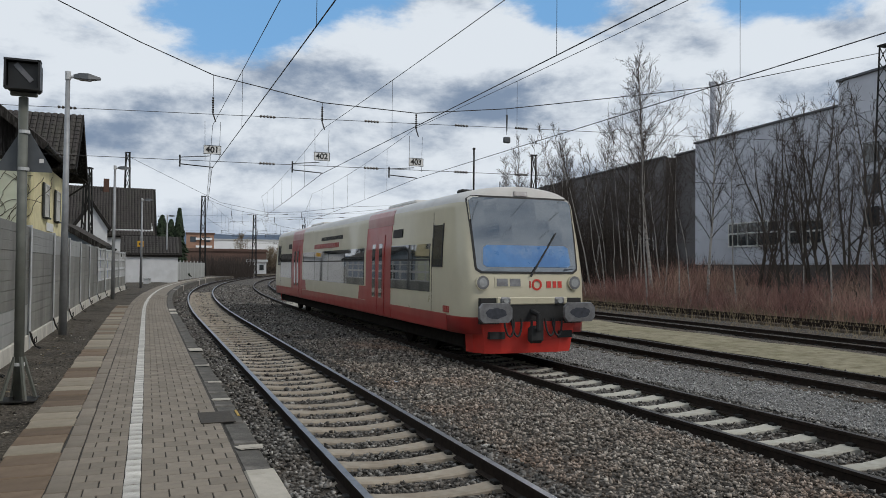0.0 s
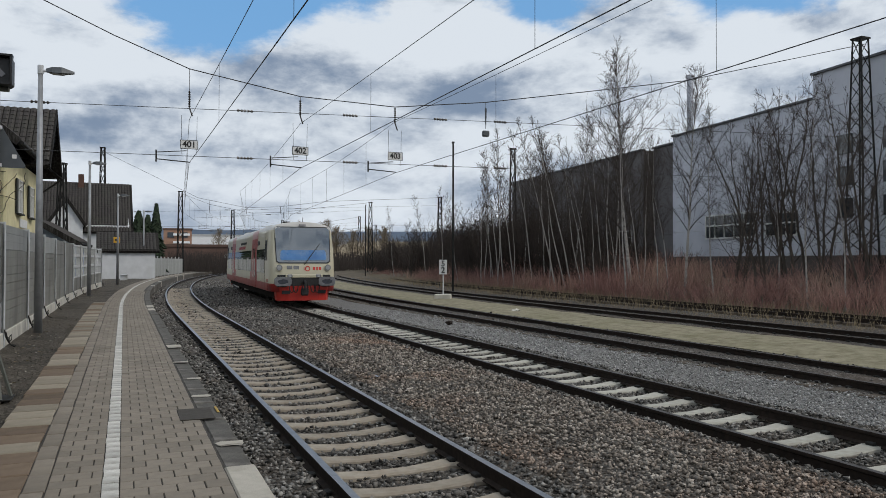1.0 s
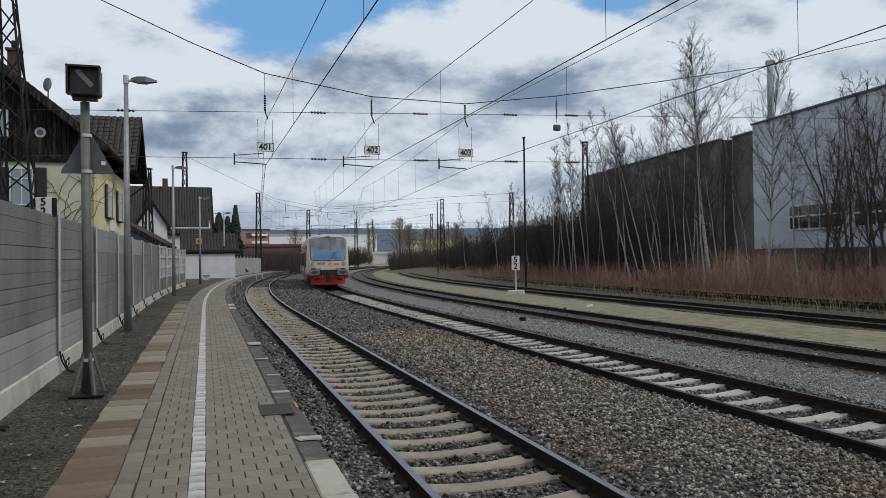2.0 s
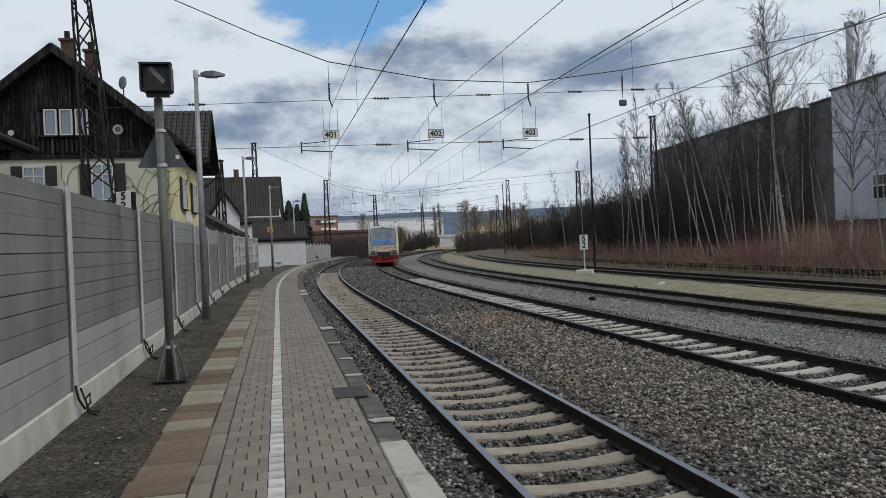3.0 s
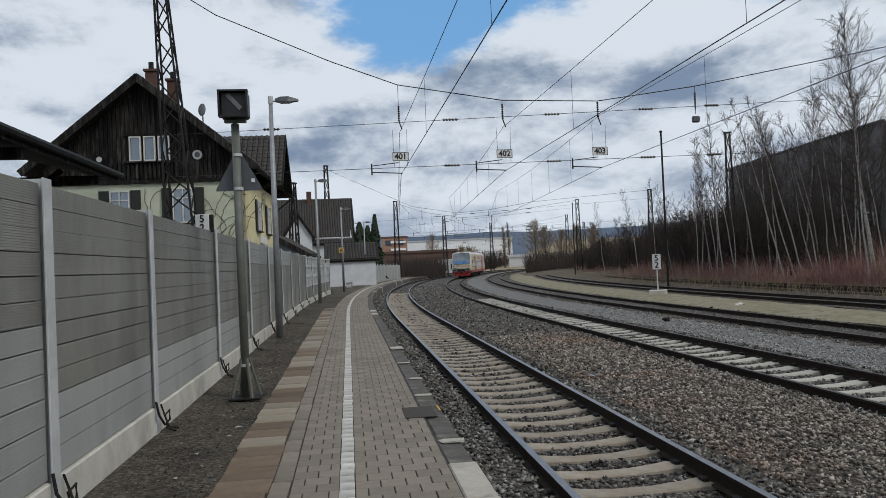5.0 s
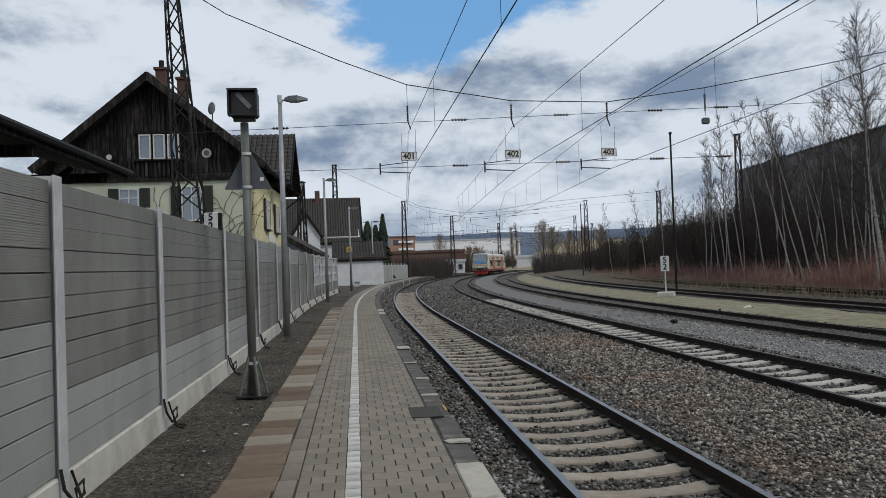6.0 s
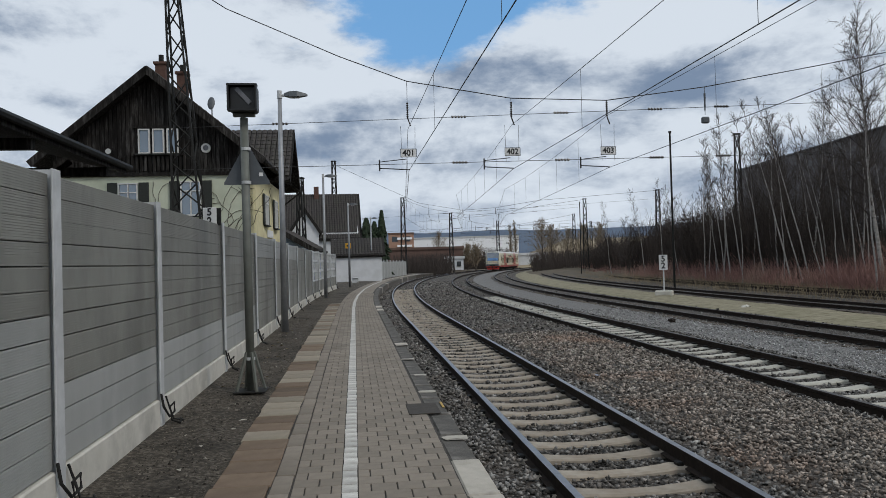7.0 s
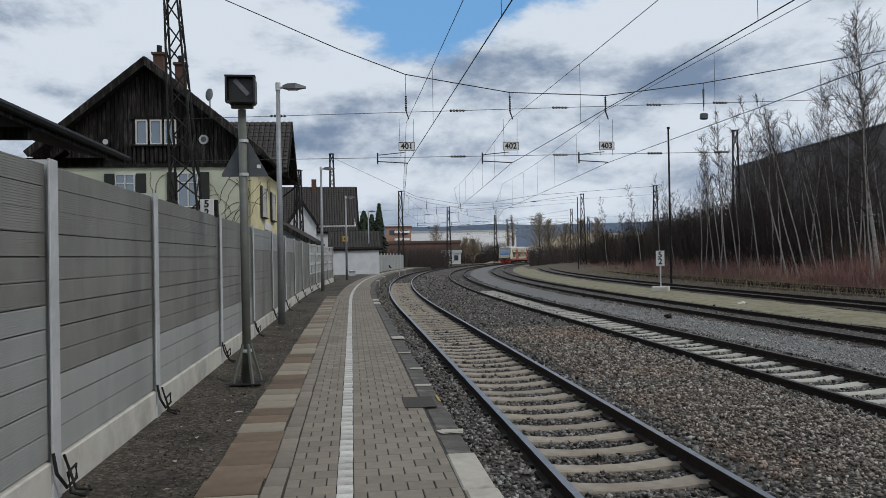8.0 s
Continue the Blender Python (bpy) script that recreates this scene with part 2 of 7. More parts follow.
M_GALV = material("galvanised_steel", [(0.50, 0.51, 0.51), (0.62, 0.63, 0.63)], 5, 6, 0.5, metal=0.15, bump=0.1, stains=(0.30, 0.30, 0.29), stain_scale=1.3)
M_LAMPPOLE = material("grey_galvanised_pole", [(0.24, 0.25, 0.26), (0.33, 0.34, 0.35)], 5, 6, 0.5, metal=0.4, bump=0.1, stains=(0.2, 0.2, 0.195), stain_scale=1.3)
M_CONCRETE = material("concrete_plinth", [(0.50, 0.48, 0.42), (0.62, 0.595, 0.53)], 3, 9, 0.88, bump=0.4, bump_scale=50, stains=(0.21, 0.20, 0.17), stain_scale=1.4)
M_DARKSTEEL = material("weathered_dark_steel", [(0.016, 0.016, 0.015), (0.035, 0.034, 0.031)], 7, 6, 0.65, metal=0.4, bump=0.2, spec=0.2)
M_POLE = material("grey_green_pole_paint", [(0.10, 0.108, 0.092), (0.15, 0.158, 0.138)], 6, 6, 0.6, metal=0.1, bump=0.15, stains=(0.11, 0.10, 0.085), stain_scale=2.2)
M_WIRE = material("copper_wire_dull", [(0.03, 0.03, 0.03), (0.05, 0.05, 0.05)], 3, 2, 0.6, metal=0.4, bump=0)


# ---- mesh helpers ----
def box(bm, c, size, m=None, bevel=0.0):
    """A box of that size centred at c, in the space of m."""
    r = bmesh.ops.create_cube(bm, size=1.0, matrix=(m or Matrix()) @ Matrix.Translation(c) @ Matrix.Diagonal((*size, 1)))
    if bevel:
        es = {e for v in r["verts"] for e in v.link_edges}
        bmesh.ops.bevel(bm, geom=list(es), offset=bevel, segments=1, affect="EDGES")


def tube(bm, a, b, ra, rb=None, n=8, caps=True):
    """A tapered round bar from a to b."""
    a, b = Vector(a), Vector(b)
    rb = ra if rb is None else rb
    q = (b - a).to_track_quat("Z", "Y").to_matrix()
    rings = []
    for p, r in ((a, ra), (b, rb)):
        rings.append([bm.verts.new(p + q @ Vector((math.cos(i * math.tau / n) * r, math.sin(i * math.tau / n) * r, 0))) for i in range(n)])
    for i in range(n):
        bm.faces.new((rings[0][i], rings[0][(i + 1) % n], rings[1][(i + 1) % n], rings[1][i]))
    if caps:
        bm.faces.new(rings[0][::-1])
        bm.faces.new(rings[1])


def pipe(bm, pts, r, n=5):
    """One unbroken round bar through the points."""
    pts = [Vector(p) for p in pts]
    rs = r if isinstance(r, (list, tuple)) else [r] * len(pts)
    last = None
    for i, p in enumerate(pts):
        d = pts[min(i + 1, len(pts) - 1)] - pts[max(i - 1, 0)]
        q = d.to_track_quat("Z", "Y").to_matrix()
        ring = [bm.verts.new(p + q @ Vector((math.cos(k * math.tau / n) * rs[i], math.sin(k * math.tau / n) * rs[i], 0))) for k in range(n)]
        if last:
            for k in range(n):
                bm.faces.new((last[k], last[(k + 1) % n], ring[(k + 1) % n], ring[k]))
        last = ring


def prism(bm, pts, h, m=None):
    """An upright prism over a polygon of (x, y), from z 0 to h, in the space of m."""
    m = m or Matrix()
    lo = [bm.verts.new(m @ Vector((x, y, 0))) for x, y in pts]
    hi = [bm.verts.new(m @ Vector((x, y, h))) for x, y in pts]
    n = len(pts)
    bm.faces.new(lo[::-1])
    bm.faces.new(hi)
    for i in range(n):
        bm.faces.new((lo[i], lo[(i + 1) % n], hi[(i + 1) % n], hi[i]))


def part(name, bm, mat, parent=None, label="", smooth=False, m=None):
    """Links a bmesh as one mesh object, under a thing or a part where given."""
    me = bpy.data.meshes.new(name)
    bmesh.ops.recalc_face_normals(bm, faces=bm.faces)
    bm.to_mesh(me)
    bm.free()
    for mt in (mat if isinstance(mat, (list, tuple)) else (mat,)):
        me.materials.append(mt)
    if smooth:
        for p in me.polygons:
            p.use_smooth = True
    ob = new(name, me)
    if parent is not None:
        ob.parent = parent
    if m is not None:
        ob.matrix_basis = m
    if label:
        ob["label"] = label
    return ob


def raw(name, verts, faces, mat, parent=None, label=""):
    me = bpy.data.meshes.new(name)
    me.from_pydata([tuple(v) for v in verts], [], [tuple(f) for f in faces])
    me.materials.append(mat)
    ob = new(name, me)
    if parent is not None:
        ob.parent = parent
    if label:
        ob["label"] = label
    return ob


def thing(name, m, label, category, group="", kind=""):
    ob = new(name)
    ob.matrix_basis = m
    return tagged(ob, label, category, group, kind)


def stations(a, b, step):
    n = max(1, round((b - a) / step))
    return [a + (b - a) * i / n for i in range(n + 1)]


def strip(name, a, b, step, profile, mat, label="", cat="", kind="structure", wob=0.0, seed=0):
    """A strip of ground along the track. profile: (off, z) from left to right."""
    vs, fs = [], []
    ss = stations(a, b, step)
    for s in ss:
        for o, z in profile:
            x, y, _ = along(s, o)
            vs.append((x, y, z + wob * noise.noise((x * 0.7, y * 0.7, seed))))
    k = len(profile)
    for i in range(len(ss) - 1):
        for j in range(k - 1):
            fs.append((i * k + j, i * k + j + 1, (i + 1) * k + j + 1, (i + 1) * k + j))
    return tagged(raw(name, vs, fs, mat), label, cat, "", kind)


def sweep(name, a, b, step, off, section, mat, parent=None, top=None, closed=True):
    """A bar of one section (x, z) bent along the track at that offset. Faces with index in top take the second material."""
    vs, fs = [], []
    ss = stations(a, b, step)
    k = len(section)
    for s in ss:
        for x0, z0 in section:
            x, y, _ = along(s, off + x0)
            vs.append((x, y, z0))
    for i in range(len(ss) - 1):
        for j in range(k if closed else k - 1):
            fs.append((i * k + j, i * k + (j + 1) % k, (i + 1) * k + (j + 1) % k, (i + 1) * k + j))
    if closed:
        fs.append(tuple(range(k))[::-1])
        fs.append(tuple((len(ss) - 1) * k + j for j in range(k)))
    ob = raw(name, vs, fs, mat[0] if isinstance(mat, tuple) else mat, parent)
    if isinstance(mat, tuple):
        ob.data.materials.append(mat[1])
        for i, p in enumerate(ob.data.polygons):
            if i < (len(ss) - 1) * k and i % k in top:
                p.material_index = 1
    return ob


# ---- ground ----
def build_ground():
    # one sheet to the horizon, rising gently on the far side of the tracks
    vs, fs = [], []
    rings = [0, 8, 16, 24, 32, 40, 50, 65, 80, 100, 130, 180, 260, 400, 700, 1200, 2200, 4000]
    n = 72
    vs.append((0, 0, -0.42))
    for r in rings[1:]:
        for i in range(n):
            a = math.tau * i / n
            x, y = r * math.sin(a), r * math.cos(a)
            off = (x - 2.764) * math.cos(A0) + y * math.sin(A0)
            z = -0.42
            if r < 150 and off > 23:
                z += min(1.1, (off - 23) * 0.11)
            vs.append((x, y, z))
    for i in range(n):
        fs.append((0, 1 + (i + 1) % n, 1 + i))
    for k in range(len(rings) - 2):
        for i in range(n):
            a, b = 1 + k * n + i, 1 + k * n + (i + 1) % n
            fs.append((a, b, b + n, a + n))
    tagged(raw("ground", vs, fs, M_GROUND), "brown earth ground with dry grass and dirt", "ground", "", "structure")


build_ground()
BED = [(-1.68, -0.34), (-1.6, -0.18), (-1.25, -0.11), (-0.9, -0.115), (-0.82, -0.205), (0.82, -0.205), (0.9, -0.12), (1.3, -0.09), (2.3, -0.06), (3.5, -0.08),
       (3.9, -0.115), (3.98, -0.205), (5.62, -0.205), (5.7, -0.115), (6.3, -0.125)]
strip("ballast_bed", -25, 300, 1.5, BED, M_BALLAST,
      "grey-brown crushed stone ballast bed between the tracks", "ballast", wob=0.015)
strip("gravel_path", -25, 300, 1.5, [(6.26, -0.118), (7.0, -0.19), (7.8, -0.18), (8.45, -0.165)], M_GREYGRAVEL, "fine grey gravel walkway beside the track", "gravel path", wob=0.03, seed=3)
strip("ballast_bed_side", -25, 300, 1.5, [(8.28, -0.17), (9.0, -0.13), (10.1, -0.13), (10.9, -0.13), (11.6, -0.18)], M_BALLAST, "dark ballast bed of the side track", "ballast", wob=0.03, seed=5)
strip("mossy_strip", -25, 300, 1.5, [(11.55, -0.17), (12.3, -0.1), (13.6, -0.08), (14.7, -0.15)], M_MOSS, "yellow-green mossy sand strip between tracks", "verge", wob=0.05, seed=7)
strip("ballast_bed_far", -25, 300, 1.5, [(14.65, -0.15), (15.3, -0.13), (16.7, -0.13), (17.6, -0.2), (20.5, -0.24), (23.8, -0.3)], M_BALLAST, "dark weedy ballast of the far sidings", "ballast", wob=0.05, seed=9)

# ---- tracks ----
RAIL = [(-0.036, 0.0), (0.036, 0.0), (0.036, -0.035), (0.01, -0.05), (0.01, -0.135), (0.07, -0.15), (0.07, -0.16), (-0.07, -0.16), (-0.07, -0.15), (-0.01, -0.135), (-0.01, -0.05), (-0.036, -0.035)]


def build_track(name, off, a, b, tops, sleeper_mat, sl_a, sl_b, label, wood=False):
    tr = thing(name, Matrix(), label, "railway track", "railway tracks", "structure")
    for side in (-0.753, 0.753):
        sweep("rail", a, b, 2.0, off + side, RAIL, (M_RAIL, tops), tr, (0,))
    bm = bmesh.new()
    if wood:
        box(bm, (0, 0, -0.22), (2.5, 0.26, 0.16), bevel=0.012)
    else:
        # tie with thick ends under the rails and a slimmer middle
        sec = [(-1.3, 0.13, -0.175), (-1.05, 0.14, -0.155), (-0.62, 0.135, -0.14), (-0.5, 0.125, -0.155), (-0.2, 0.105, -0.175), (0.2, 0.105, -0.175),
               (0.5, 0.125, -0.155), (0.62, 0.135, -0.14), (1.05, 0.14, -0.155), (1.3, 0.13, -0.175)]
        rings = []
        for x, w, zt in sec:
            rings.append([bm.verts.new((x, sy * w * wx, z)) for sy, wx, z in ((-1, 1.0, -0.36), (-1, 0.92, zt - 0.02), (-1, 0.75, zt), (1, 0.75, zt), (1, 0.92, zt - 0.02), (1, 1.0, -0.36))])
        for p, q in zip(rings[:-1], rings[1:]):
            for i in range(6):
                bm.faces.new((p[i], p[(i + 1) % 6], q[(i + 1) % 6], q[i]))
        bm.faces.new(rings[0])
        bm.faces.new(rings[-1][::-1])
    first = part("sleeper", bm, sleeper_mat, tr, m=on(sl_a, off, 0))
    clip = bmesh.new()
    for side in (-1, 1):
        for d in (-0.085, 0.085):
            box(clip, (side * 0.753 + d, 0, -0.125), (0.07, 0.11, 0.045), bevel=0.01)
    fast = part("rail_fastening", clip, M_DARKSTEEL, tr, m=on(sl_a, off, 0))
    s = sl_a + 0.62
    rnd = random.Random(int(off * 10))
    while s < sl_b:
        o = first.copy()
        scene.collection.objects.link(o)
        o.matrix_basis = on(s, off + rnd.uniform(-0.02, 0.02), rnd.uniform(-0.012, 0.008), rnd.uniform(-0.5, 0.5))
        if -2 < s < 30:
            o = fast.copy()
            scene.collection.objects.link(o)
            o.matrix_basis = on(s, off, 0)
        s += 0.62
    return tr


T2, T3, T4, T5 = 4.80, 9.57, 16.0, 22.0
build_track("track_1", 0.0, -25, 300, M_RAILTOP, M_SLEEPER, -7.68, 62, "railway track with polished rails on tan concrete sleepers")
build_track("track_2", T2, -25, 300, M_RAILTOP_RUST, M_SLEEPER_WHITE, -7.68, 46, "railway track with dark rails on pale concrete sleepers")
build_track("track_3", T3, -25, 300, M_RAILTOP_RUST, M_SLEEPER_WOOD, -6.0, 62, "disused track with dark rails on tarred wooden sleepers", True)
build_track("track_4", T4, -25, 300, M_RAILTOP_RUST, M_SLEEPER_WOOD, 6.0, 62, "disused far siding with rusty rails on wooden sleepers", True)
build_track("track_5", T5, -25, 120, M_RAIL, M_SLEEPER_WOOD, 10.0, 50, "overgrown siding with rusty rails in dry weeds", True)

# ---- platform ----
PZ = 0.30


def build_platform():
    strip("platform_base", -8, 120, 1.5, [(-1.60, -0.4), (-1.595, PZ - 0.03), (-3.3, PZ - 0.028), (-3.72, PZ - 0.03), (-4.2, PZ - 0.01), (-4.75, PZ + 0.01), (-4.9, PZ + 0.0), (-9, PZ - 0.05), (-9.3, -0.5)], M_DIRT,
          "dark dirt strip with small litter between platform and barrier", "platform", wob=0.02, seed=11)


build_platform()


# ---- noise barrier ----
M_CASS = M_ALU


def build_barrier():
    posts = [-9.2, -5.2, -1.2, 2.8, 6.72, 9.58, 13.7] + [17.8 + 4.0 * i for i in range(10)]
    top = 2.70
    wall = thing("noise_barrier", Matrix(), "grey ribbed aluminium noise barrier on a concrete plinth", "noise barrier", "", "structure")
    rnd = random.Random(4)
    for i in range(len(posts) - 1):
        a, b = posts[i], posts[i + 1]
        x0, y0, _ = along(a, -4.78)
        x1, y1, _ = along(b, -4.78)
        ln = math.hypot(x1 - x0, y1 - y0)
        m = Matrix.Translation((x0, y0, 0)) @ Matrix.Rotation(math.atan2(y1 - y0, x1 - x0), 4, "Z")
        bm = bmesh.new()
        box(bm, (ln / 2, 0, 0.36), (ln - 0.10, 0.16, 0.46), bevel=0.012)
        part("plinth", bm, M_CONCRETE, wall, "pale concrete plinth slab", m=m)
        rows = 4
        levels = (0.6, 1.18, 1.70, 2.21, top)
        framed = b > 38
        for r in range(rows):
            zc, hgt = (levels[r] + levels[r + 1]) / 2, levels[r + 1] - levels[r]
            bm = bmesh.new()
            if framed and r >= 1:
                # see-through part: a steel frame round panes
                box(bm, (ln / 2, 0, zc + hgt / 2 - 0.03), (ln - 0.1, 0.07, 0.06))
                box(bm, (ln / 2, 0, zc - hgt / 2 + 0.03), (ln - 0.1, 0.07, 0.06))
                for q in (0.02, 0.35, 0.68, 0.98):
                    box(bm, (0.05 + (ln - 0.1) * q, 0, zc), (0.07, 0.07, hgt - 0.02))
                part("panel_frame", bm, M_GALV, wall, m=m)
                continue
            # cassette: three ribbed boards before a dark core, with shadow gaps
            box(bm, (ln / 2, 0.02, zc), (ln - 0.1, 0.05, hgt - 0.004))
            for k in range(3):
                zb = zc - hgt / 2 + hgt * (k + 0.5) / 3
                box(bm, (ln / 2, -0.028, zb), (ln - 0.11, 0.04, hgt / 3 - (0.006 if k < 2 else 0.014)))
                for q in range(0 if r == 0 and i in (4, 5, 6) else int(hgt / 3 / 0.018)):
                    box(bm, (ln / 2, -0.0495, zb - hgt / 6 + 0.0145 + 0.018 * q), (ln - 0.13, 0.005, 0.010))
            clean = (r == 0 and i in (4, 5, 6)) or (i < 4 and r < 2) or (r == rows - 1 and i in (7, 8, 9) and rnd.random() < 0.8)
            part("cassette", bm, M_ALU_CLEAN if clean else M_ALU, wall, "lighter cleaned panel" if clean else "", m=m)
    for s in posts:
        bm = bmesh.new()
        box(bm, (0, 0, 1.5), (0.02, 0.16, 2.48))
        box(bm, (0.0, -0.085, 1.5), (0.15, 0.016, 2.48), bevel=0.003)
        box(bm, (0.0, 0.085, 1.5), (0.15, 0.016, 2.48))
        p = part("post", bm, M_GALV, wall, "galvanised steel post", m=on(s, -4.78, 0, 90))
        bm = bmesh.new()
        # cable loops at the foot
        pipe(bm, [(-0.10, -0.10, 0.66), (-0.12, -0.13, 0.52), (-0.04, -0.17, 0.40), (0.06, -0.20, 0.44), (0.05, -0.20, 0.54), (-0.02, -0.17, 0.50), (-0.03, -0.19, 0.36), (0.04, -0.26, 0.315), (0.16, -0.24, 0.315)], 0.013, 6)
        pipe(bm, [(0.10, -0.10, 0.60), (0.13, -0.13, 0.47), (0.10, -0.18, 0.35), (0.18, -0.26, 0.315), (0.26, -0.22, 0.32)], 0.011, 6)
        part("earthing_cable", bm, M_DARKSTEEL, wall, "black looped earthing cable", m=on(s, -4.78, 0, 90))


build_barrier()

# ---- train ----
M_CREAM = material("cream_train_paint", [(0.52, 0.48, 0.35), (0.58, 0.535, 0.395)], 1.0, 6, 0.32, bump=0.04, stains=(0.40, 0.37, 0.28), stain_scale=0.6, stain_amount=0.4, coat=0.3)
M_RED = material("red_train_paint", [(0.30, 0.022, 0.02), (0.37, 0.032, 0.028)], 1.0, 6, 0.34, bump=0.04, stains=(0.27, 0.035, 0.03), stain_scale=0.6, stain_amount=0.5, coat=0.3)
M_REDBRIGHT = material("bright_red_skirt_paint", [(0.55, 0.035, 0.025), (0.64, 0.05, 0.035)], 1.0, 6, 0.4, bump=0.04, stains=(0.4, 0.05, 0.04), stain_scale=1.5, coat=0.2)
M_ROOFWHITE = material("grey_white_roof_paint", [(0.52, 0.51, 0.49), (0.62, 0.61, 0.58)], 1.5, 6, 0.5, bump=0.04, stains=(0.4, 0.38, 0.35), stain_scale=0.5)
M_GLASS = glass_material("dark_train_glass", (0.035, 0.042, 0.045))


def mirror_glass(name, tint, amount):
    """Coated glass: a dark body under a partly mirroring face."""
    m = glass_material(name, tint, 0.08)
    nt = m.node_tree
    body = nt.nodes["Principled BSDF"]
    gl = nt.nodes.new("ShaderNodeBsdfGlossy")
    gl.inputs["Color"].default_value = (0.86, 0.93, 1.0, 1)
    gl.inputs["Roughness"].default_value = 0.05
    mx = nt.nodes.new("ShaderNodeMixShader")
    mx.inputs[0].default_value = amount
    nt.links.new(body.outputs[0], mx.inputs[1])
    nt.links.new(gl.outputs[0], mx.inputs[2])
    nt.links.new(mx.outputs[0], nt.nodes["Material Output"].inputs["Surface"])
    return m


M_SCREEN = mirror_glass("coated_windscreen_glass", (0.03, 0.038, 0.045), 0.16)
M_PINK = material("pink_red_roof_paint", [(0.42, 0.20, 0.20), (0.52, 0.30, 0.29)], 1.0, 6, 0.4, bump=0.04, stains=(0.55, 0.42, 0.40), stain_scale=0.9, stain_amount=0.6)
M_CABGLASS = glass_material("black_cab_glass", (0.006, 0.007, 0.008), 0.15)
M_CABGLASS.node_tree.nodes["Principled BSDF"].inputs["Specular IOR Level"].default_value = 0.2
M_CABGLASS.node_tree.nodes["Principled BSDF"].inputs["Coat Weight"].default_value = 0.0
M_BLACK = material("black_rubber", [(0.012, 0.012, 0.012), (0.022, 0.022, 0.022)], 10, 4, 0.7, bump=0.1)
M_BUFFER = material("worn_grey_steel", [(0.16, 0.16, 0.165), (0.27, 0.27, 0.275)], 8, 7, 0.45, metal=0.6, bump=0.2, stains=(0.09, 0.08, 0.075), stain_scale=5)
M_GREASE = material("dark_buffer_grease", [(0.02, 0.022, 0.03), (0.05, 0.055, 0.07)], 14, 6, 0.5, bump=0.2)
UP = Matrix.Rotation(math.pi / 2, 4, "X")     # stands a flat shape upright, facing -y
M_LAMP = material("lamp_glass", [(0.30, 0.31, 0.31), (0.42, 0.43, 0.43)], 12, 3, 0.15, bump=0.1, bump_scale=120, coat=1.0)
# dirty running gear, with the shade under the car put into its colour
M_UNDER = material("dirty_shaded_underframe", [(0.008, 0.007, 0.006), (0.022, 0.019, 0.016)], 5, 7, 0.9, bump=0.3, spec=0.1)
M_BLIND = material("blue_sun_blind", [(0.035, 0.13, 0.34), (0.08, 0.23, 0.50)], 1.2, 5, 0.3, bump=0.02, stains=(0.22, 0.32, 0.44), stain_scale=1.6, stain_amount=0.6, coat=0.3)
TRAIN_LEN = 24.9


def train_section(z):
    """Half width of the body at that height."""
    if z < 0.9:
        return 1.40 + 0.05 * (z - 0.3) / 0.6
    if z < 2.0:
        return 1.45
    if z < 2.9:
        return 1.45 - 0.05 * ((z - 2.0) / 0.9) ** 1.5
    return 1.40 * max(0.0, 1 - (max(0.0, z - 3.0) / 0.575) ** 4.2) ** 0.5


def front_inset(z):
    """How far the end of the body lies back at that height."""
    if z < 1.15:
        return 0.10
    if z < 1.6:
        return 0.10 + 0.02 * (z - 1.15) / 0.45
    return 0.12 + 0.50 * ((z - 1.6) / 2.0) ** 1.15


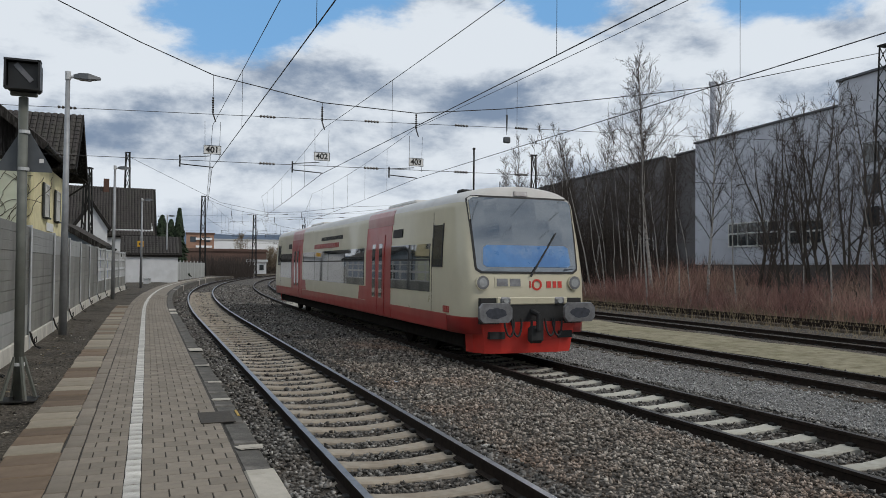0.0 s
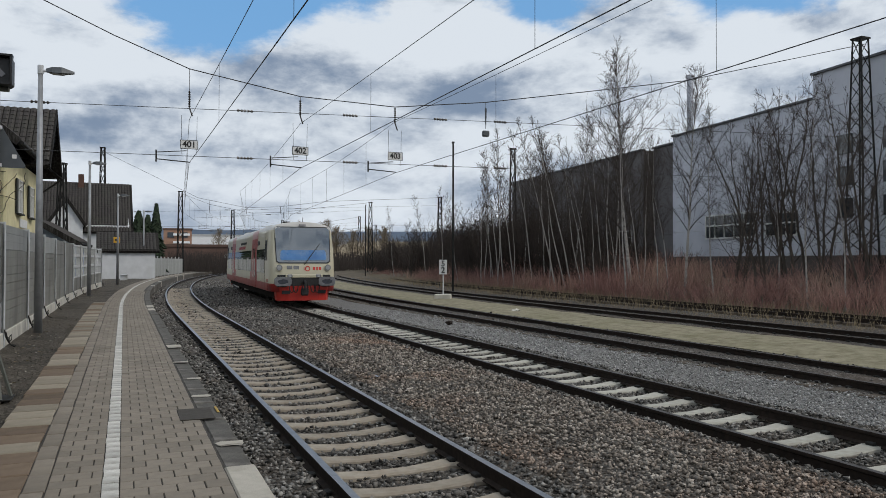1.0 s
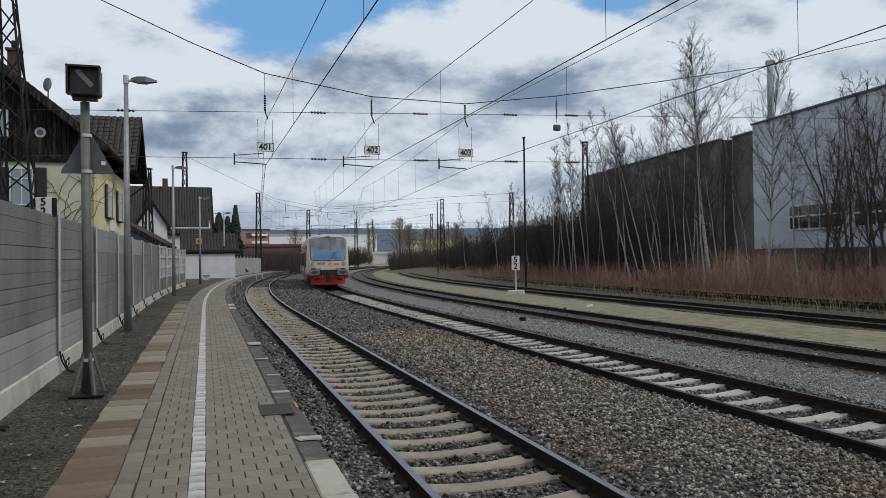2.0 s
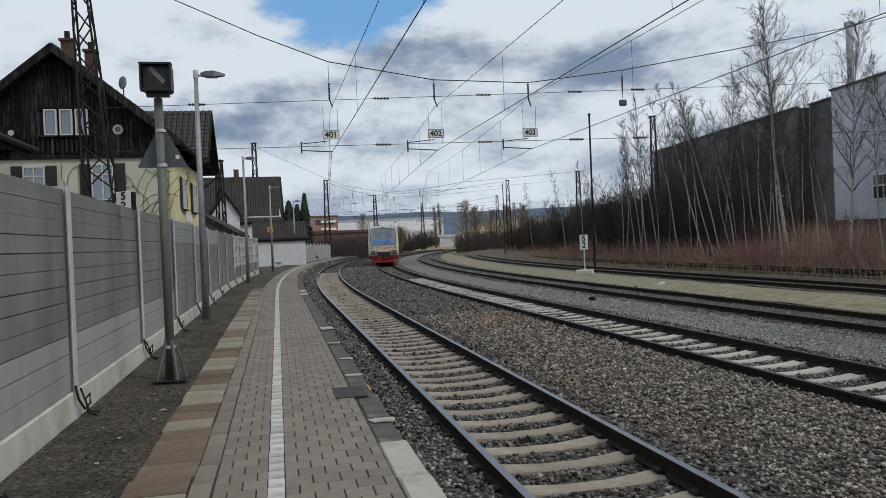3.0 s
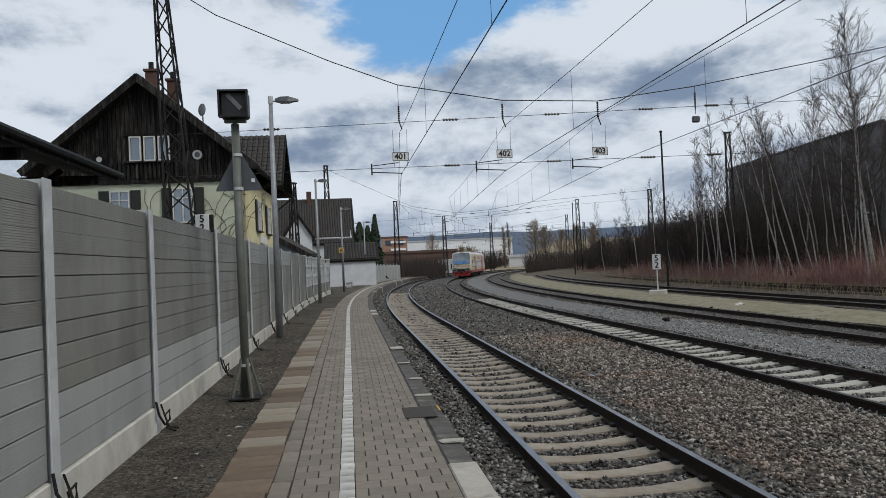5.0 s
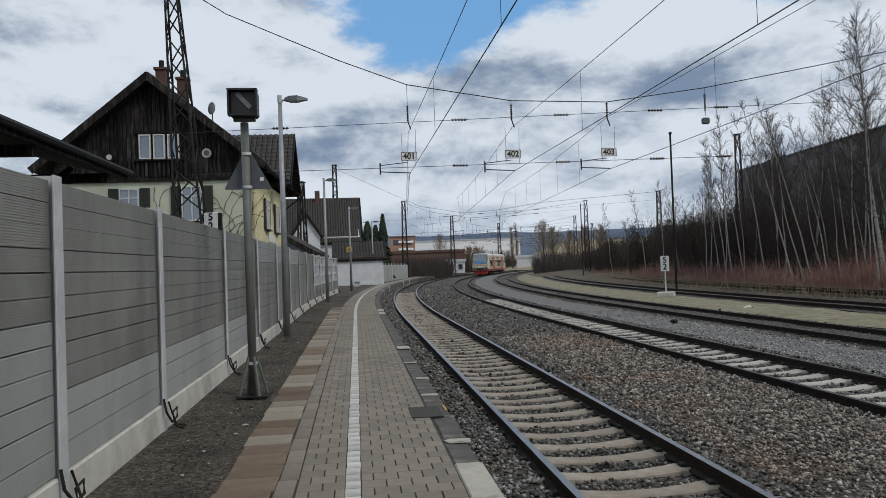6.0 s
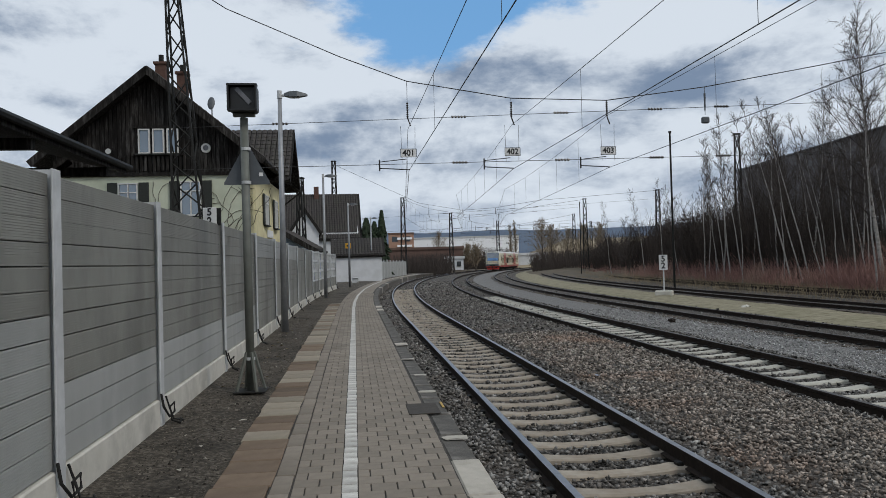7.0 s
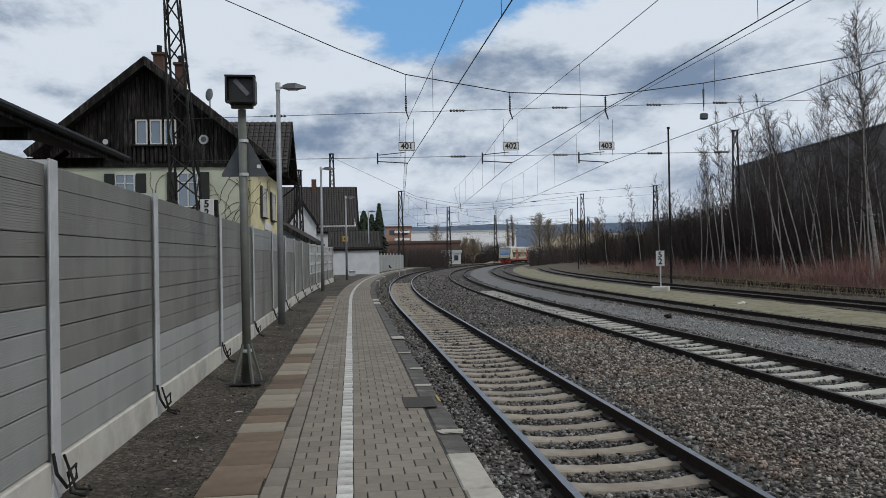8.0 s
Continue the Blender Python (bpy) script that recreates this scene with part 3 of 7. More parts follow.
def build_train():
    tr = thing("railcar", Matrix(), "cream and red diesel railcar with large windscreen", "train")
    L = TRAIN_LEN / 2
    # the shell: rings at each height, rounded towards both ends. Local y runs along, the near end is at -L
    zs = [0.62, 0.95, 1.15, 1.45, 1.6, 1.9, 2.3, 2.65, 2.9, 3.1, 3.22, 3.32, 3.4, 3.46, 3.505, 3.54, 3.56, 3.571]

    def ring(z):
        w, ins = train_section(z), front_inset(z)
        pts = []
        # one end, from right flank to left flank
        prof = [(1.0, 1.15), (1.0, 0.75), (0.985, 0.42), (0.94, 0.17), (0.86, 0.06), (0.6, 0.015), (0.3, 0.0), (0.0, 0.0)]
        end = [(w * fx, -L + ins + dy) for fx, dy in prof]
        end += [(-x, y) for x, y in end[-2::-1]]
        pts = end + [(-x, -y) for x, y in end]
        return [(x, y, z) for x, y in pts]

    bm = bmesh.new()
    rings = [[bm.verts.new(p) for p in ring(z)] for z in zs]
    k = len(rings[0])
    for i in range(len(zs) - 1):
        zc = (zs[i] + zs[i + 1]) / 2
        for j in range(k):
            f = bm.faces.new((rings[i][j], rings[i][(j + 1) % k], rings[i + 1][(j + 1) % k], rings[i + 1][j]))
            f.material_index = 2 if zc > 3.2 else (1 if zc < 0.95 else 0)
    bm.faces.new(rings[-1]).material_index = 2
    bm.faces.new(rings[0][::-1]).material_index = 1
    part("body", bm, (M_CREAM, M_RED, M_ROOFWHITE), tr, smooth=True)

    def flank(side, y0, y1, z0, z1, mat, name, proud=0.012, parent=None, label="", slant=0.0, thick=0.03):
        """A panel that follows the side wall between two heights."""
        bm = bmesh.new()
        steps = stations(z0, z1, 0.12 if z1 > 2 else 0.4)
        lo, hi = [], []
        for z in steps:
            q = (z - z0) / (z1 - z0) * slant
            x = side * (train_section(z) + proud)
            xi = side * (train_section(z) + proud - thick)
            lo.append((bm.verts.new((x, y0 + q, z)), bm.verts.new((xi, y0 + q, z))))
            hi.append((bm.verts.new((x, y1 + q, z)), bm.verts.new((xi, y1 + q, z))))
        for i in range(len(steps) - 1):
            bm.faces.new((lo[i][0], hi[i][0], hi[i + 1][0], lo[i + 1][0]))
            bm.faces.new((lo[i][1], lo[i + 1][1], hi[i + 1][1], hi[i][1]))
            bm.faces.new((lo[i][0], lo[i + 1][0], lo[i + 1][1], lo[i][1]))
            bm.faces.new((hi[i][0], hi[i][1], hi[i + 1][1], hi[i + 1][0]))
        bm.faces.new((lo[0][0], lo[0][1], hi[0][1], hi[0][0]))
        bm.faces.new((lo[-1][0], hi[-1][0], hi[-1][1], lo[-1][1]))
        return part(name, bm, mat, parent or tr, label)

    for side in (-1, 1):
        # lower red band
        flank(side, -L + 1.1, L - 1.1, 0.64, 0.97, M_RED, "sill_band", 0.006)
        for e in (-1, 1):
            def span(a, b):
                return (a, b) if e < 0 else (-b, -a)
            # distances from the near end of the car
            y0, y1 = span(-L + 5.1, -L + 7.5)
            flank(side, y0, y1, 0.65, 2.95, M_RED, "door_surround", 0.01)
            flank(side, y0 - 0.1, y1 - 0.1, 2.952, 3.55, M_PINK, "roof_band", 0.01, label="pink-red band over the roof")
            f0, f1 = span(-L + 7.45, -L + 8.35)
            flank(side, f0, f1, 0.98, 1.36, M_RED, "flared_panel", 0.008, slant=0.12 * e)
            a, b = span(-L + 5.65, -L + 6.95)
            mid = (a + b) / 2
            for d0, d1 in ((a, mid - 0.012), (mid + 0.012, b)):
                door = flank(side, d0, d1, 0.66, 2.72, M_RED, "door", 0.026)
                flank(side, d0 + 0.17, d1 - 0.17, 1.1, 2.5, M_GLASS, "door_window", 0.03, door)
            y0, y1 = span(-L + 2.15, -L + 5.05)
            win = flank(side, y0, y1, 1.38, 2.42, M_GLASS, "side_window", 0.016)
            flank(side, y0, y1, 2.05, 2.085, M_BLACK, "window_bar", 0.022, win)
            flank(side, (y0 + y1) / 2 - 0.02, (y0 + y1) / 2 + 0.02, 2.07, 2.42, M_BLACK, "window_bar", 0.022, win)
            y0, y1 = span(-L + 1.40, -L + 1.92)
            win = flank(side, y0, y1, 1.95, 2.8, M_CABGLASS, "cab_window", 0.016)
            flank(side, y0, y1, 1.92, 1.955, M_BLACK, "window_seal", 0.02, win)
            flank(side, y0 - 0.04, y0, 1.92, 2.82, M_BLACK, "window_seal", 0.02, win)
            flank(side, y1, y1 + 0.04, 1.92, 2.82, M_BLACK, "window_seal", 0.02, win)
            q0, q1 = span(-L + 2.02, -L + 2.04)
            flank(side, q0, q1, 0.98, 3.1, M_UNDER, "body_joint", 0.003)
            # destination display over the window
            y0, y1 = span(-L + 4.2, -L + 4.95)
            flank(side, y0, y1, 2.62, 2.82, M_BLACK, "display", 0.02)
        # small unreadable number near the end
        for k in range(3):
            y0, y1 = -L + 0.95 + 0.13 * k, -L + 1.04 + 0.13 * k
            flank(side, y0, y1, 1.0, 1.13, M_RED, "lettering_bar", 0.012)
        # long middle windows in bays
        y = -L + 7.7
        n = 4
        w = (TRAIN_LEN - 15.4) / n
        for i in range(n):
            win = flank(side, y + w * i + 0.03, y + w * (i + 1) - 0.03, 1.38, 2.42, M_GLASS, "side_window", 0.016)
            flank(side, y + w * i + 0.03, y + w * (i + 1) - 0.03, 2.05, 2.085, M_BLACK, "window_bar", 0.022, win)
        # unreadable lettering on the cantrail as plain bars
        for y0, y1, z0, z1, mt in ((-1.9, 1.4, 2.78, 2.9, M_BLACK), (-1.4, 2.6, 2.52, 2.68, M_RED)):
            q = y0
            r = random.Random(int(z0 * 100))
            while q < y1:
                ww = r.uniform(0.1, 0.26)
                flank(side, q, q + ww, z0, z1, mt, "lettering_bar", 0.012)
                q += ww + 0.07
    # ends
    for e in (-1, 1):
        em = Matrix() if e < 0 else Matrix.Rotation(math.pi, 4, "Z")

        def face_panel(z0, z1, w0, w1, mat, name, proud=0.02, rings_n=6, parent=None, label="", xc=0.0, corner=0.0):
            """A pane on the sloping end, bowed a little across."""
            bm = bmesh.new()
            cols = 9
            grid = []
            for i in range(rings_n + 1):
                z = z0 + (z1 - z0) * i / rings_n
                w = w0 + (w1 - w0) * i / rings_n
                near = min(z - z0, z1 - z)
                if near < corner:
                    w -= corner - math.sqrt(max(0.0, corner ** 2 - (corner - near) ** 2))
                row = []
                for j in range(cols):
                    q = -1 + 2 * j / (cols - 1)
                    x = xc + q * w
                    sw = train_section(z)
                    u = min(1, abs(x) / sw)
                    bow = 0.0 if u < 0.3 else (0.015 * (u - 0.3) / 0.3 if u < 0.6 else (0.015 + 0.045 * (u - 0.6) / 0.26 if u < 0.86 else 0.06 + 0.11 * (u - 0.86) / 0.08))
                    row.append(bm.verts.new(em @ Vector((x, -L + front_inset(z) + bow - proud, z))))
                grid.append(row)
            for i in range(rings_n):
                for j in range(cols - 1):
                    bm.faces.new((grid[i][j], grid[i][j + 1], grid[i + 1][j + 1], grid[i + 1][j]))
            r = bmesh.ops.extrude_face_region(bm, geom=bm.faces[:])
            bmesh.ops.translate(bm, verts=[v for v in r["geom"] if isinstance(v, bmesh.types.BMVert)], vec=em.to_3x3() @ Vector((0, 0.05, 0)))
            return part(name, bm, mat, parent or tr, label, smooth=False)

        screen = face_panel(1.80, 3.36, 1.19, 1.245, M_BLACK, "windscreen", 0.016, 24, corner=0.12, label="large windscreen in black surround")
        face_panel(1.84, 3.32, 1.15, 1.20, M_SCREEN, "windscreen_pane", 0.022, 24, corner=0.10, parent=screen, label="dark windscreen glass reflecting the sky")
        face_panel(1.93, 2.36, 1.02, 0.98, M_BLIND, "sun_blind", 0.034, 10, corner=0.08, parent=screen, label="blue blind in the lower windscreen")
        face_panel(3.38, 3.47, 0.16, 0.15, M_BUFFER, "top_lamp", 0.03, 2)
        for sx in (-1, 1):
            bm = bmesh.new()
            ctr = em @ Vector((sx * 1.06, -L + front_inset(1.62) + 0.02, 1.62))
            ax = em.to_3x3() @ Vector((0, -1, 0))
            tube(bm, ctr, ctr + ax * 0.05, 0.15, 0.145, 20)
            hl = part("headlight", bm, M_CREAM, tr)
            bm = bmesh.new()
            tube(bm, ctr + ax * 0.05, ctr + ax * 0.065, 0.095, 0.085, 20)
            part("headlight_lens", bm, M_LAMP, hl)
            bm = bmesh.new()
            tube(bm, ctr + ax * 0.047, ctr + ax * 0.058, 0.135, 0.128, 20)
            part("headlight_seal", bm, M_BUFFER, hl)
            # buffers
            bm = bmesh.new()
            c2 = em @ Vector((sx * 0.95, -L + 0.15, 1.05))
            tube(bm, c2, c2 + ax * 0.42, 0.13, 0.12, 14)
            bf = part("buffer", bm, M_UNDER, tr)
            bm = bmesh.new()
            # wide plate with clipped corners
            rim = [(-0.37, -0.10), (-0.29, -0.19), (0.29, -0.19), (0.37, -0.10), (0.37, 0.10), (0.29, 0.19), (-0.29, 0.19), (-0.37, 0.10)]
            bot = [bm.verts.new(em @ Vector((sx * 0.95 + x, -L - 0.25, 1.05 + z))) for x, z in rim]
            topv = [bm.verts.new(em @ Vector((sx * 0.95 + x * 0.95, -L - 0.31, 1.05 + z * 0.95))) for x, z in rim]
            for i in range(8):
                bm.faces.new((bot[i], bot[(i + 1) % 8], topv[(i + 1) % 8], topv[i]))
            bm.faces.new(topv)
            bm.faces.new(bot[::-1])
            part("buffer_plate", bm, M_BUFFER, bf, "worn grey buffer plate")
            # dark greasy patch worn on the plate
            bm = bmesh.new()
            pr = random.Random(int(7 + sx + e * 3))
            ov = [(0.235 * math.cos(math.tau * k / 22) * pr.uniform(0.86, 1.06), 0.105 * math.sin(math.tau * k / 22) * pr.uniform(0.8, 1.1)) for k in range(22)]
            prism(bm, ov, 0.006, em @ Matrix.Translation((sx * 0.95, -L - 0.309, 1.05)) @ UP)
            part("grease_patch", bm, M_GREASE, bf, "dark grease worn on the plate")
            # hoses
            for d in (0.38, 0.55):
                bm = bmesh.new()
                pipe(bm, [em @ Vector((sx * (d + 0.11 * math.cos(math.pi * q / 8)), -L - 0.06 - 0.05 * math.sin(math.pi * q / 8), 0.92 - 0.34 * math.sin(math.pi * q / 8))) for q in range(9)], 0.022, 6)
                part("brake_hose", bm, M_BLACK, tr)
        # black box standing in for the shaded recess, low lamps, coupling
        bm = bmesh.new()
        box(bm, (0, -L + 0.055, 1.07), (2.3, 0.12, 0.50), em)
        part("coupling_recess", bm, M_BLACK, tr)
        bm = bmesh.new()
        box(bm, (0, -L - 0.01, 1.27), (1.62, 0.05, 0.15), em, 0.02)
        part("lamp_bar", bm, M_CREAM, tr)
        for sx in (-0.62, 0.62):
            bm = bmesh.new()
            box(bm, (sx, -L - 0.02, 1.27), (0.24, 0.08, 0.14), em, 0.03)
            lm = part("marker_lamp", bm, M_BUFFER, tr)
            bm = bmesh.new()
            tube(bm, em @ Vector((sx, -L - 0.06, 1.27)), em @ Vector((sx, -L - 0.075, 1.27)), 0.055, n=12)
            part("lamp_lens", bm, M_LAMP, lm)
        face_panel(1.525, 1.725, 0.31, 0.31, M_CREAM, "grille_frame", 0.012, 1, xc=-0.475)
        for sx in (-0.62, -0.33):
            face_panel(1.55, 1.7, 0.12, 0.12, M_BUFFER, "grille", 0.018, 1, xc=sx)
        # plain emblem in red: a ring, a bar group
        bm = bmesh.new()
        cz, cy = 1.58, -L + front_inset(1.58) - 0.012
        for i in range(16):
            a0, a1 = math.tau * i / 16, math.tau * (i + 1) / 16
            p = [(0.17 + r * math.cos(a), cz + r * math.sin(a)) for a, r in ((a0, 0.075), (a1, 0.075), (a1, 0.115), (a0, 0.115))]
            bm.faces.new([bm.verts.new(em @ Vector((x, cy, z))) for x, z in p])
        r = bmesh.ops.extrude_face_region(bm, geom=bm.faces[:])
        bmesh.ops.translate(bm, verts=[v for v in r["geom"] if isinstance(v, bmesh.types.BMVert)], vec=em.to_3x3() @ Vector((0, 0.03, 0)))
        part("emblem", bm, M_REDBRIGHT, tr, "red ring emblem")
        for x0, x1 in ((0.0, 0.03), (0.40, 0.50), (0.55, 0.63), (0.67, 0.76)):
            face_panel(1.52, 1.65, (x1 - x0) / 2, (x1 - x0) / 2, M_REDBRIGHT, "lettering_bar", 0.014, 1, xc=(x0 + x1) / 2)
        # red skirt, black boxes put on it for the shaded step openings
        bm = bmesh.new()
        pts = [(-1.24, 0.40), (-1.20, 0.10), (-1.06, -0.14), (-0.7, -0.24), (0.7, -0.24), (1.06, -0.14), (1.20, 0.10), (1.24, 0.40)]
        prism(bm, [(x, -L + 0.22 + y) for x, y in pts], 0.62, em @ Matrix.Translation((0, 0, 0.24)))
        for v in bm.verts:
            if v.co.z < 0.4:
                v.co.x *= 0.93
                v.co.y -= e * 0.10
        sk = part("front_skirt", bm, M_REDBRIGHT, tr, "bright red front skirt")
        bm = bmesh.new()
        for sx in (-0.78, 0.78):
            box(bm, (sx, -L + 0.06, 0.60), (0.34, 0.14, 0.14), em)
        part("step_opening", bm, M_BLACK, sk)
        bm = bmesh.new()
        tube(bm, em @ Vector((0, -L, 1.06)), em @ Vector((0, -L - 0.33, 1.0)), 0.06, 0.05, 8)
        box(bm, (0, -L - 0.3, 0.86), (0.1, 0.08, 0.34), em, 0.02)
        box(bm, (0, -L - 0.16, 0.62), (0.34, 0.16, 0.34), em, 0.06)
        tube(bm, em @ Vector((-0.12, -L - 0.22, 0.5)), em @ Vector((-0.12, -L - 0.22, 0.92)), 0.03, n=6)
        tube(bm, em @ Vector((0.12, -L - 0.22, 0.5)), em @ Vector((0.12, -L - 0.22, 0.92)), 0.03, n=6)
        part("coupling_hook", bm, M_BLACK, tr)
        # wiper
        bm = bmesh.new()
        tube(bm, em @ Vector((0.02, -L + front_inset(1.75) - 0.05, 1.75)), em @ Vector((0.72, -L + front_inset(2.62) - 0.04, 2.62)), 0.022, 0.014, 6)
        part("wiper", bm, M_BLACK, tr)
        # bogie and running gear
        bm = bmesh.new()
        box(bm, (0, -L + 4.5, 0.5), (2.2, 3.0, 0.28), em, 0.05)
        for sx in (-1.02, 1.02):
            box(bm, (sx, -L + 4.5, 0.42), (0.14, 2.6, 0.24), em, 0.03)
        bg = part("bogie", bm, M_UNDER, tr)
        for d in (-0.9, 0.9):
            bm = bmesh.new()
            for sx in (-0.75, 0.75):
                tube(bm, em @ Vector((sx - 0.065, -L + 4.5 + d, 0.385)), em @ Vector((sx + 0.065, -L + 4.5 + d, 0.385)), 0.385, n=24)
            tube(bm, em @ Vector((-0.75, -L + 4.5 + d, 0.385)), em @ Vector((0.75, -L + 4.5 + d, 0.385)), 0.08, n=10)
            part("wheelset", bm, M_UNDER, bg)
        # roof kit
        bm = bmesh.new()
        box(bm, (-0.4, -L + 2.6, 3.6), (0.35, 0.3, 0.14), em, 0.04)
        tube(bm, em @ Vector((0.3, -L + 2.2, 3.5)), em @ Vector((0.3, -L + 2.2, 3.85)), 0.012, n=5)
        part("roof_aerial", bm, M_DARKSTEEL, tr)
    bm = bmesh.new()
    # full-length dark box added to stand in for shade beneath the floor
    box(bm, (0, 0, 0.47), (2.36, TRAIN_LEN - 1.6, 0.34), None, 0.04)
    box(bm, (0, 3, 0.36), (2.0, 3.4, 0.22), None, 0.04)
    box(bm, (0, -3, 0.36), (2.0, 2.4, 0.22), None, 0.04)
    part("underframe", bm, M_UNDER, tr)
    bm = bmesh.new()
    for y in (-6.0, 5.5):
        box(bm, (0, y, 3.57), (1.5, 2.4, 0.14), None, 0.05)
    part("roof_unit", bm, M_ROOFWHITE, tr)
    # the body stands a little higher than drawn above
    for ob in tr.children_recursive:
        if ob.name.split(".")[0] not in ("bogie", "wheelset", "underframe"):
            ob.data.transform(Matrix.Diagonal((1, 1, 1.04, 1)))
    return tr


railcar = build_train()


def motions():
    rows = []
    for i in range(33):
        t = i * 0.25
        s = 14.8 + 19.17 * t
        a, b = along(s + 4.5, T2), along(s + TRAIN_LEN - 4.5, T2)
        hd = math.atan2(-(b[0] - a[0]), b[1] - a[1])
        rows.append((t, Matrix.Translation(((a[0] + b[0]) / 2, (a[1] + b[1]) / 2, 0)) @ Matrix.Rotation(hd, 4, "Z")))
    walk(railcar, rows)

# ---- platform furniture ----
M_SIGNBACK = material("grey_sign_back", [(0.07, 0.078, 0.085), (0.10, 0.108, 0.115)], 4, 4, 0.5, metal=0.3, bump=0.05)
M_BLACKBOX = material("black_signal_enamel", [(0.006, 0.006, 0.006), (0.011, 0.011, 0.011)], 5, 4, 0.5, bump=0.05)
M_WHITE = material("white_sign_enamel", [(0.68, 0.68, 0.66), (0.76, 0.76, 0.74)], 3, 5, 0.45, bump=0.03, stains=(0.5, 0.49, 0.45), stain_scale=3)
M_GREYBAR = material("unlit_signal_bar", [(0.10, 0.10, 0.11), (0.14, 0.14, 0.15)], 3, 3, 0.3, bump=0)
M_YELLOW = material("yellow_sign_paint", [(0.62, 0.33, 0.02), (0.7, 0.40, 0.03)], 4, 4, 0.5, bump=0.03)


def text_part(name, body, size, mat, parent, m, label=""):
    cu = bpy.data.curves.new(name, "FONT")
    cu.body, cu.size, cu.extrude, cu.align_x, cu.align_y = body, size, 0.004, "CENTER", "CENTER"
    cu.offset = size * 0.022
    ob = bpy.data.objects.new(name, cu)
    scene.collection.objects.link(ob)
    me = bpy.data.meshes.new_from_object(ob.evaluated_get(bpy.context.evaluated_depsgraph_get()))
    bpy.data.objects.remove(ob)
    me.materials.append(mat)
    o = new(name, me)
    o.parent, o.matrix_basis = parent, m
    if label:
        o["label"] = label
    return o



def build_signal_post():
    th = thing("direction_signal", on(11.6, -4.02, PZ), "grey-green steel post with black arrow signal box", "signal post")
    bm = bmesh.new()
    tube(bm, (0, 0, 0.02), (-0.015, 0, 3.75), 0.058, 0.055, 14)
    part("post", bm, M_POLE, th, smooth=True)
    for z in (2.86, 3.32, 0.45):
        bm = bmesh.new()
        tube(bm, (0, 0, z - 0.02), (0, 0, z + 0.02), 0.066, n=14)
        part("clamp", bm, M_GALV, th)
    for i in range(4):
        bm = bmesh.new()
        a = i * math.pi / 2 + 0.5
        d = Vector((math.cos(a), math.sin(a), 0))
        tube(bm, d * 0.2 + Vector((0, 0, 0.02)), d * 0.05 + Vector((0, 0, 0.54)), 0.024, 0.024, 5)
        part("foot_strut", bm, M_POLE, th)
    bm = bmesh.new()
    box(bm, (0, 0, 0.012), (0.42, 0.42, 0.02), bevel=0.006)
    part("base_plate", bm, M_DARKSTEEL, th)
    bm = bmesh.new()
    box(bm, (-0.01, 0, 3.79), (0.30, 0.07, 0.05), bevel=0.01)
    part("bracket", bm, M_POLE, th)
    bm = bmesh.new()
    box(bm, (-0.01, 0, 4.0), (0.38, 0.26, 0.36), bevel=0.03)
    hd = part("signal_box", bm, M_BLACKBOX, th)
    bm = bmesh.new()
    for sx, sz, w, h in ((0, 0.172, 0.40, 0.024), (0, -0.172, 0.38, 0.024), (-0.185, 0, 0.024, 0.36), (0.185, 0, 0.024, 0.36)):
        box(bm, (-0.01 + sx, -0.15, 4.0 + sz), (w, 0.12, h))
    part("hood", bm, M_BLACKBOX, hd)
    bm = bmesh.new()
    box(bm, (0, 0, 0), (0.27, 0.015, 0.06), Matrix.Translation((0.0, -0.135, 4.03)) @ Matrix.Rotation(radians(48), 4, "Y"))
    part("arrow_bar", bm, M_GREYBAR, hd, "unlit diagonal bar")
    bm = bmesh.new()
    pts = [(-0.31, 2.84), (0.31, 2.84), (0.31, 2.87), (0.02, 3.40), (-0.02, 3.40), (-0.31, 2.87)]
    f = [bm.verts.new((x, 0.075, z)) for x, z in pts]
    b = [bm.verts.new((x, 0.09, z)) for x, z in pts]
    bm.faces.new(f)
    bm.faces.new(b[::-1])
    for i in range(6):
        bm.faces.new((f[i], f[(i + 1) % 6], b[(i + 1) % 6], b[i]))
    part("triangle_board", bm, M_SIGNBACK, th, "grey back of a triangular board")
    bm = bmesh.new()
    box(bm, (0.19, 0.07, 2.98), (0.05, 0.006, 0.05))
    part("sticker", bm, M_WHITE, th)


build_signal_post()


